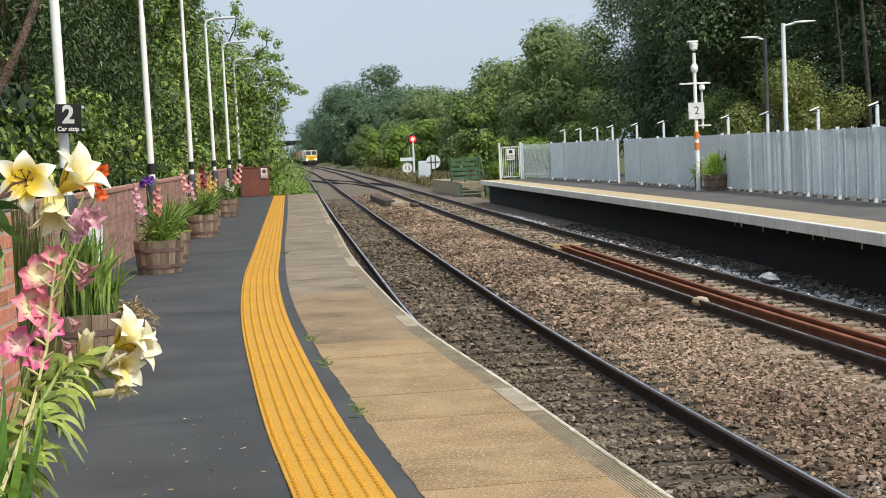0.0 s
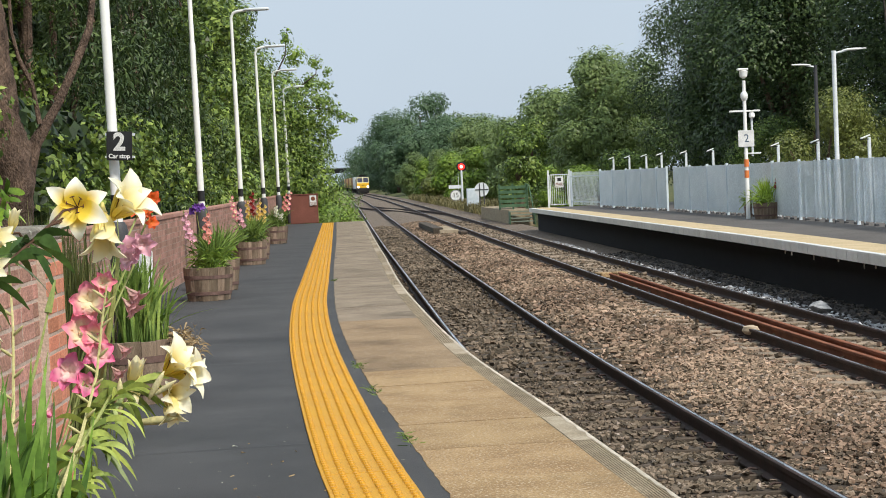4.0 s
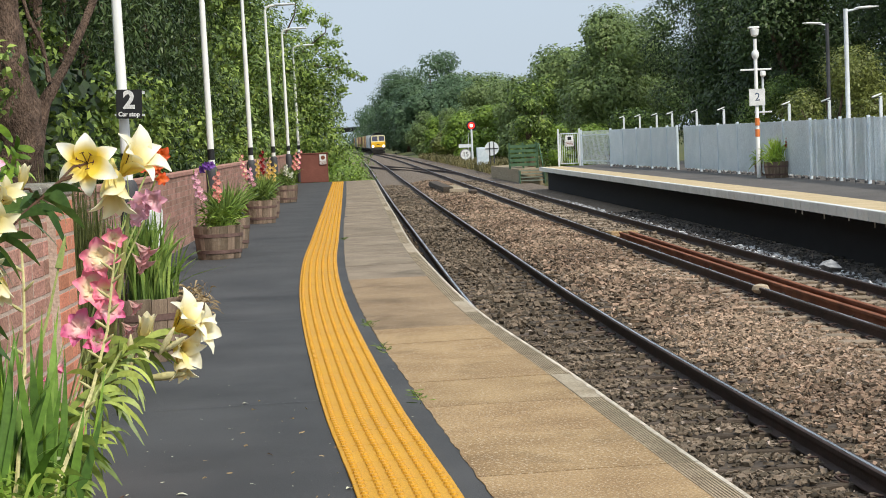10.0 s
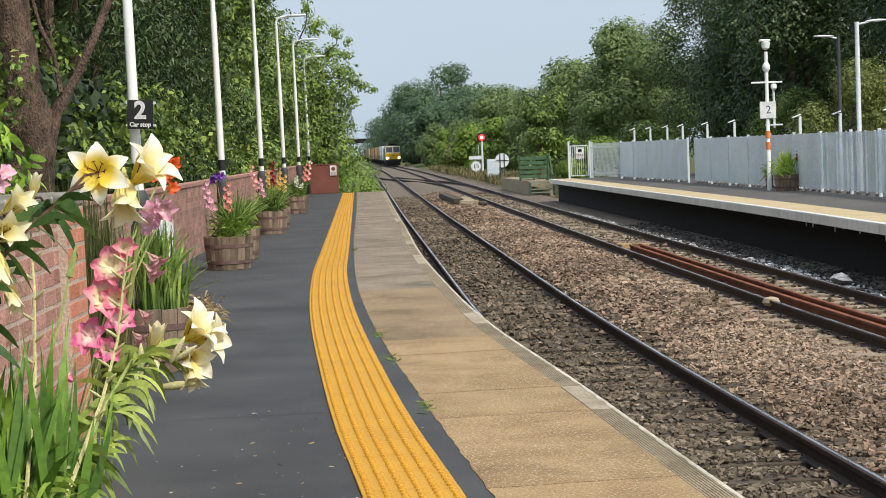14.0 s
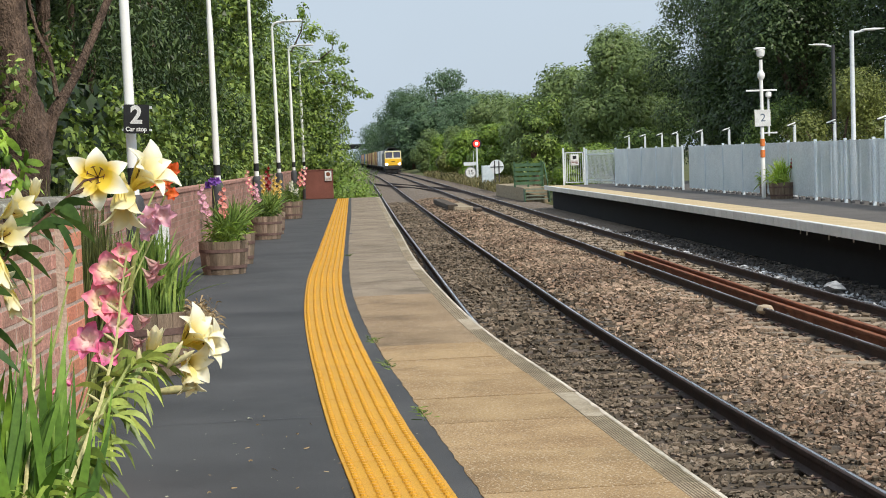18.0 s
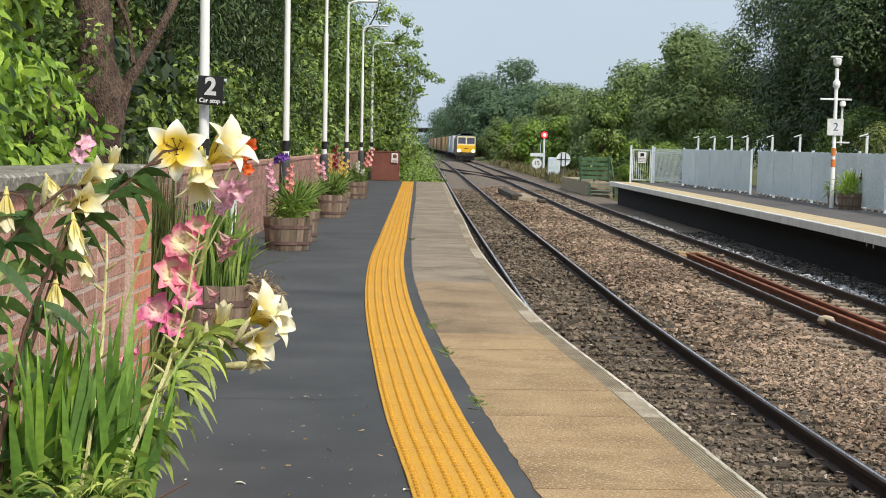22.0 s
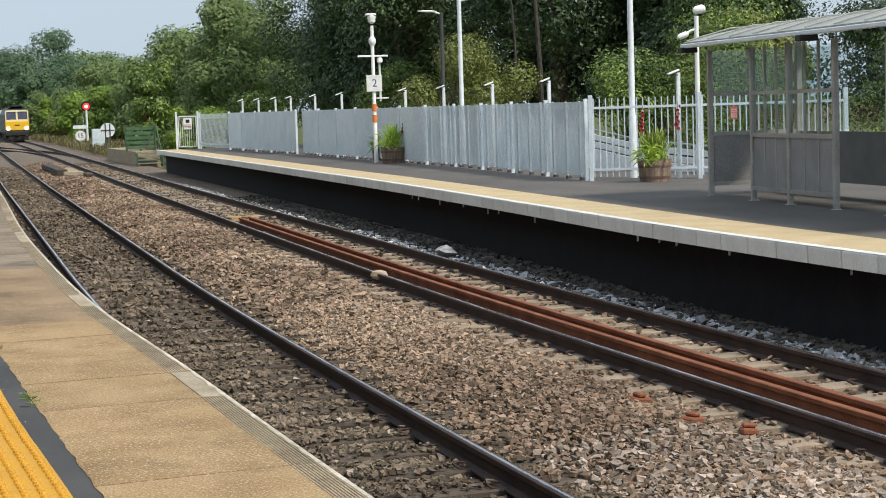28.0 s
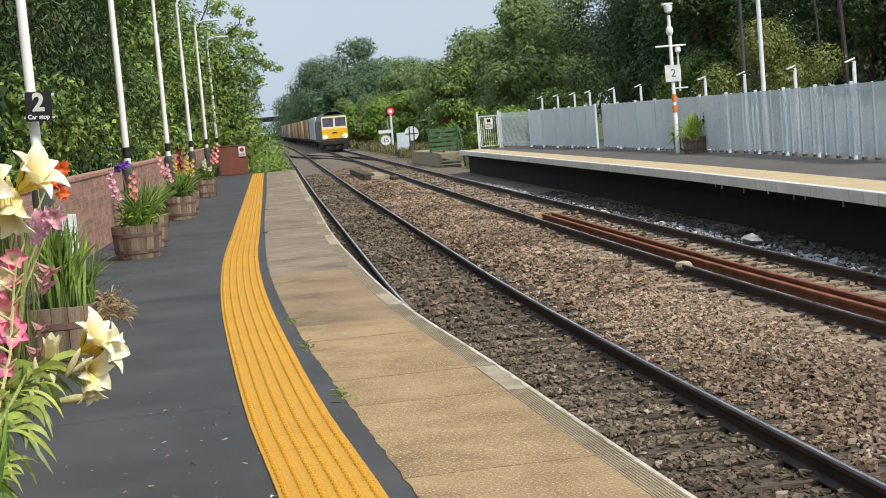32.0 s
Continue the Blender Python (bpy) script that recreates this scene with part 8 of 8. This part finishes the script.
M_TR_FRAME = mat("underframe", (0.018, 0.017, 0.016), (0.04, 0.037, 0.033), 2, 0.8, 0.2, 20)
CONT = [mat("container_" + c, a, b, 1.2, 0.6, 0.1, 12) for c, a, b in (
    ("grey", (0.44, 0.47, 0.50), (0.56, 0.59, 0.61)), ("blue", (0.10, 0.17, 0.27), (0.15, 0.23, 0.34)), ("orange", (0.33, 0.19, 0.095), (0.43, 0.26, 0.14)),
    ("yellow", (0.46, 0.35, 0.16), (0.56, 0.44, 0.22)), ("brown", (0.20, 0.115, 0.075), (0.28, 0.16, 0.105)), ("white", (0.62, 0.63, 0.62), (0.74, 0.75, 0.73)))]


def loco():
    """Boxy diesel: -y is its front."""
    t = thing("locomotive", Matrix(), "diesel freight locomotive with bright yellow nose and lit headlamps", "locomotive")
    w = 1.32
    bm = bmesh.new()
    prof = [(0.0, 0.95), (0.0, 1.75), (0.10, 2.0), (0.38, 3.05), (0.55, 3.35), (1.0, 3.6)]
    prof = [(y, z) for y, z in prof]
    rows = []
    for y, z in prof:
        x = w if z < 3 else w - (z - 3.0) * 0.55
        rows.append([bm.verts.new((-x, y, z)), bm.verts.new((x, y, z))])
    for a, b in zip(rows, rows[1:]):
        bm.faces.new((a[0], a[1], b[1], b[0]))
    part("cab_front", bm, M_TR_GREEN, t, "dark cab front")
    part("nose", boxes((-1.3, 1.3, -0.05, 0.10, 1.2, 2.22), bevel=0.04), M_TR_YEL, t, "bright yellow nose panel")
    for x0, x1, z0, z1 in ((-1.27, -1.14, 2.3, 3.35), (1.14, 1.27, 2.3, 3.35), (-1.2, 1.2, 3.26, 3.44), (-0.10, 0.10, 2.3, 3.3), (-1.25, 1.25, 2.2, 2.40)):
        part("window_surround", boxes((x0, x1, 0.02, 0.3, z0, z1), bevel=0.02), M_TR_CREAM, t, "pale yellow window surround")
    bm = bmesh.new()
    sec = [(-w, 0.95), (-w, 3.0), (-w + 0.34, 3.62), (-0.5, 3.86), (0.5, 3.86), (w - 0.34, 3.62), (w, 3.0), (w, 0.95)]
    a = [bm.verts.new((x, 0.02 if z < 2 else (0.14 + (z - 2) * 0.27 if z < 3.2 else 1.0), z)) for x, z in sec]
    b = [bm.verts.new((x, 21.0, z)) for x, z in sec]
    for k in range(8):
        bm.faces.new((a[k], b[k], b[(k + 1) % 8], a[(k + 1) % 8]))
    bm.faces.new(b)
    part("body", bm, M_TR_GREEN, t, "dark body side")
    for x in (-0.62, 0.62):
        g = bmesh.new()
        vs = [g.verts.new(p) for p in ((x - 0.53, 0.10, 2.38), (x + 0.53, 0.10, 2.38), (x + 0.5, 0.13, 3.26), (x - 0.5, 0.13, 3.26))]
        g.faces.new(vs)
        fr = part("windscreen", g, M_TR_GLASS, t, "dark cab windscreen")
        for v in fr.data.vertices:
            v.co.y -= 0.03
        part("headlight", lathe([(0.2, 0), (0.17, 0.04)], 12, None, pose(x * 1.6, -0.06, 1.42) @ FACE), M_HEADLIGHT, t, "lit headlamp")
        part("marker_light", lathe([(0.07, 0), (0.06, 0.03)], 10, None, pose(x * 1.15, -0.06, 1.42) @ FACE), M_POST, t)
    part("emblem", boxes((-0.25, 0.25, -0.066, -0.055, 1.72, 1.84)), M_TR_FRAME, t)
    part("top_light", lathe([(0.09, 0), (0.07, 0.03)], 10, None, pose(0, -0.02, 3.33) @ FACE), M_POST, t)
    part("buffer_beam", boxes((-1.3, 1.3, -0.1, 0.5, 0.62, 1.05), bevel=0.04), M_TR_FRAME, t)
    part("snow_plough", boxes((-1.2, 1.2, 0.0, 0.15, 0.12, 0.55), bevel=0.03), M_TR_FRAME, t)
    for x in (-0.87, 0.87):
        part("buffer", lathe([(0.10, 0), (0.10, 0.35), (0.23, 0.36), (0.23, 0.42)], 14, None, pose(x, -0.1, 0.85) @ FACE), M_TR_FRAME, t)
    part("coupling", boxes((-0.1, 0.1, -0.45, 0, 0.62, 0.9)), M_TR_FRAME, t)
    part("underframe", boxes((-1.2, 1.2, 0.6, 20.6, 0.7, 1.05), (-1.1, 1.1, 6.5, 14.5, 0.25, 0.7)), M_TR_FRAME, t)
    part("roof_vents", boxes((-0.6, 0.6, 6, 11, 3.86, 4.0), (-0.5, 0.5, 13, 18, 3.86, 3.98), bevel=0.03), M_TR_FRAME, t)
    for yb in (2.2, 4.2, 6.2, 15.0, 17.0, 19.0):
        ws = part("wheelset", lathe([(0.53, -0.79), (0.53, -0.66), (0.09, -0.65), (0.09, 0.65), (0.53, 0.66), (0.53, 0.79)], 20, None, pose(0, yb, 0.53, 0, 90, 0)), M_TR_FRAME, t)
    return t


def wagon(cols, seed):
    t = thing("container_wagon", Matrix(), "flat freight wagon carrying shipping containers", "wagon", "wagons of the freight train")
    part("deck", boxes((-1.2, 1.2, 0.3, 18.9, 0.80, 1.02), (-0.25, 0.25, 1, 18, 0.45, 0.8), bevel=0.02), M_TR_FRAME, t)
    for yb in (2.0, 3.8, 15.3, 17.1):
        part("wheelset", lathe([(0.42, -0.79), (0.42, -0.66), (0.08, -0.65), (0.08, 0.65), (0.42, 0.66), (0.42, 0.79)], 16, None, pose(0, yb, 0.42, 0, 90, 0)), M_TR_FRAME, t)
    y = 0.5
    for c, ln in cols:
        bm = boxes((-1.22, 1.22, y, y + ln, 1.04, 3.62), bevel=0.03)
        for x in (-1.22, 1.22):
            k = int(ln / 0.3)
            for i in range(k):
                yy = y + 0.1 + (ln - 0.2) * i / k
                box(bm, x - 0.03, x + 0.03, yy, yy + 0.13, 1.15, 3.5)
        part("container", bm, CONT[c], t, "corrugated shipping container")
        y += ln + 0.15
    return t


TRAIN = [(loco(), 0.0)]
LOADS = [((5, 6.06), (0, 12.2)), ((0, 6.06), (4, 6.06), (3, 6.06)), ((2, 6.06), (4, 6.06), (3, 6.06)), ((3, 6.06), (2, 6.06), (3, 6.06)), ((4, 6.06), (3, 12.2)), ((2, 6.06), (3, 12.2)), ((4, 12.2), (1, 6.06)),
         ((3, 12.2), (2, 6.06)), ((1, 12.2), (4, 6.06)), ((2, 12.2), (0, 6.06)), ((4, 6.06), (3, 12.2)), ((1, 12.2), (2, 6.06))]
for i, ld in enumerate(LOADS):
    TRAIN.append((wagon(ld, i), 22.2 + i * 19.6))

build_near_wall()
build_back_wall()
build_tactile()


def motions():
    """The train rolls towards the station at an even pace on the far track."""
    turn = math.degrees(math.atan(0.0435))
    mid = (F_LEFT + F_RIGHT) / 2
    for ob, back in TRAIN:
        rows = []
        for k in range(33):
            y = 168.0 + 6.6 * (32 - k) + back
            rows.append((float(k), pose(mid + bend(y), y, RAIL_Z, 0, 0, turn)))
        walk(ob, rows)


motions()
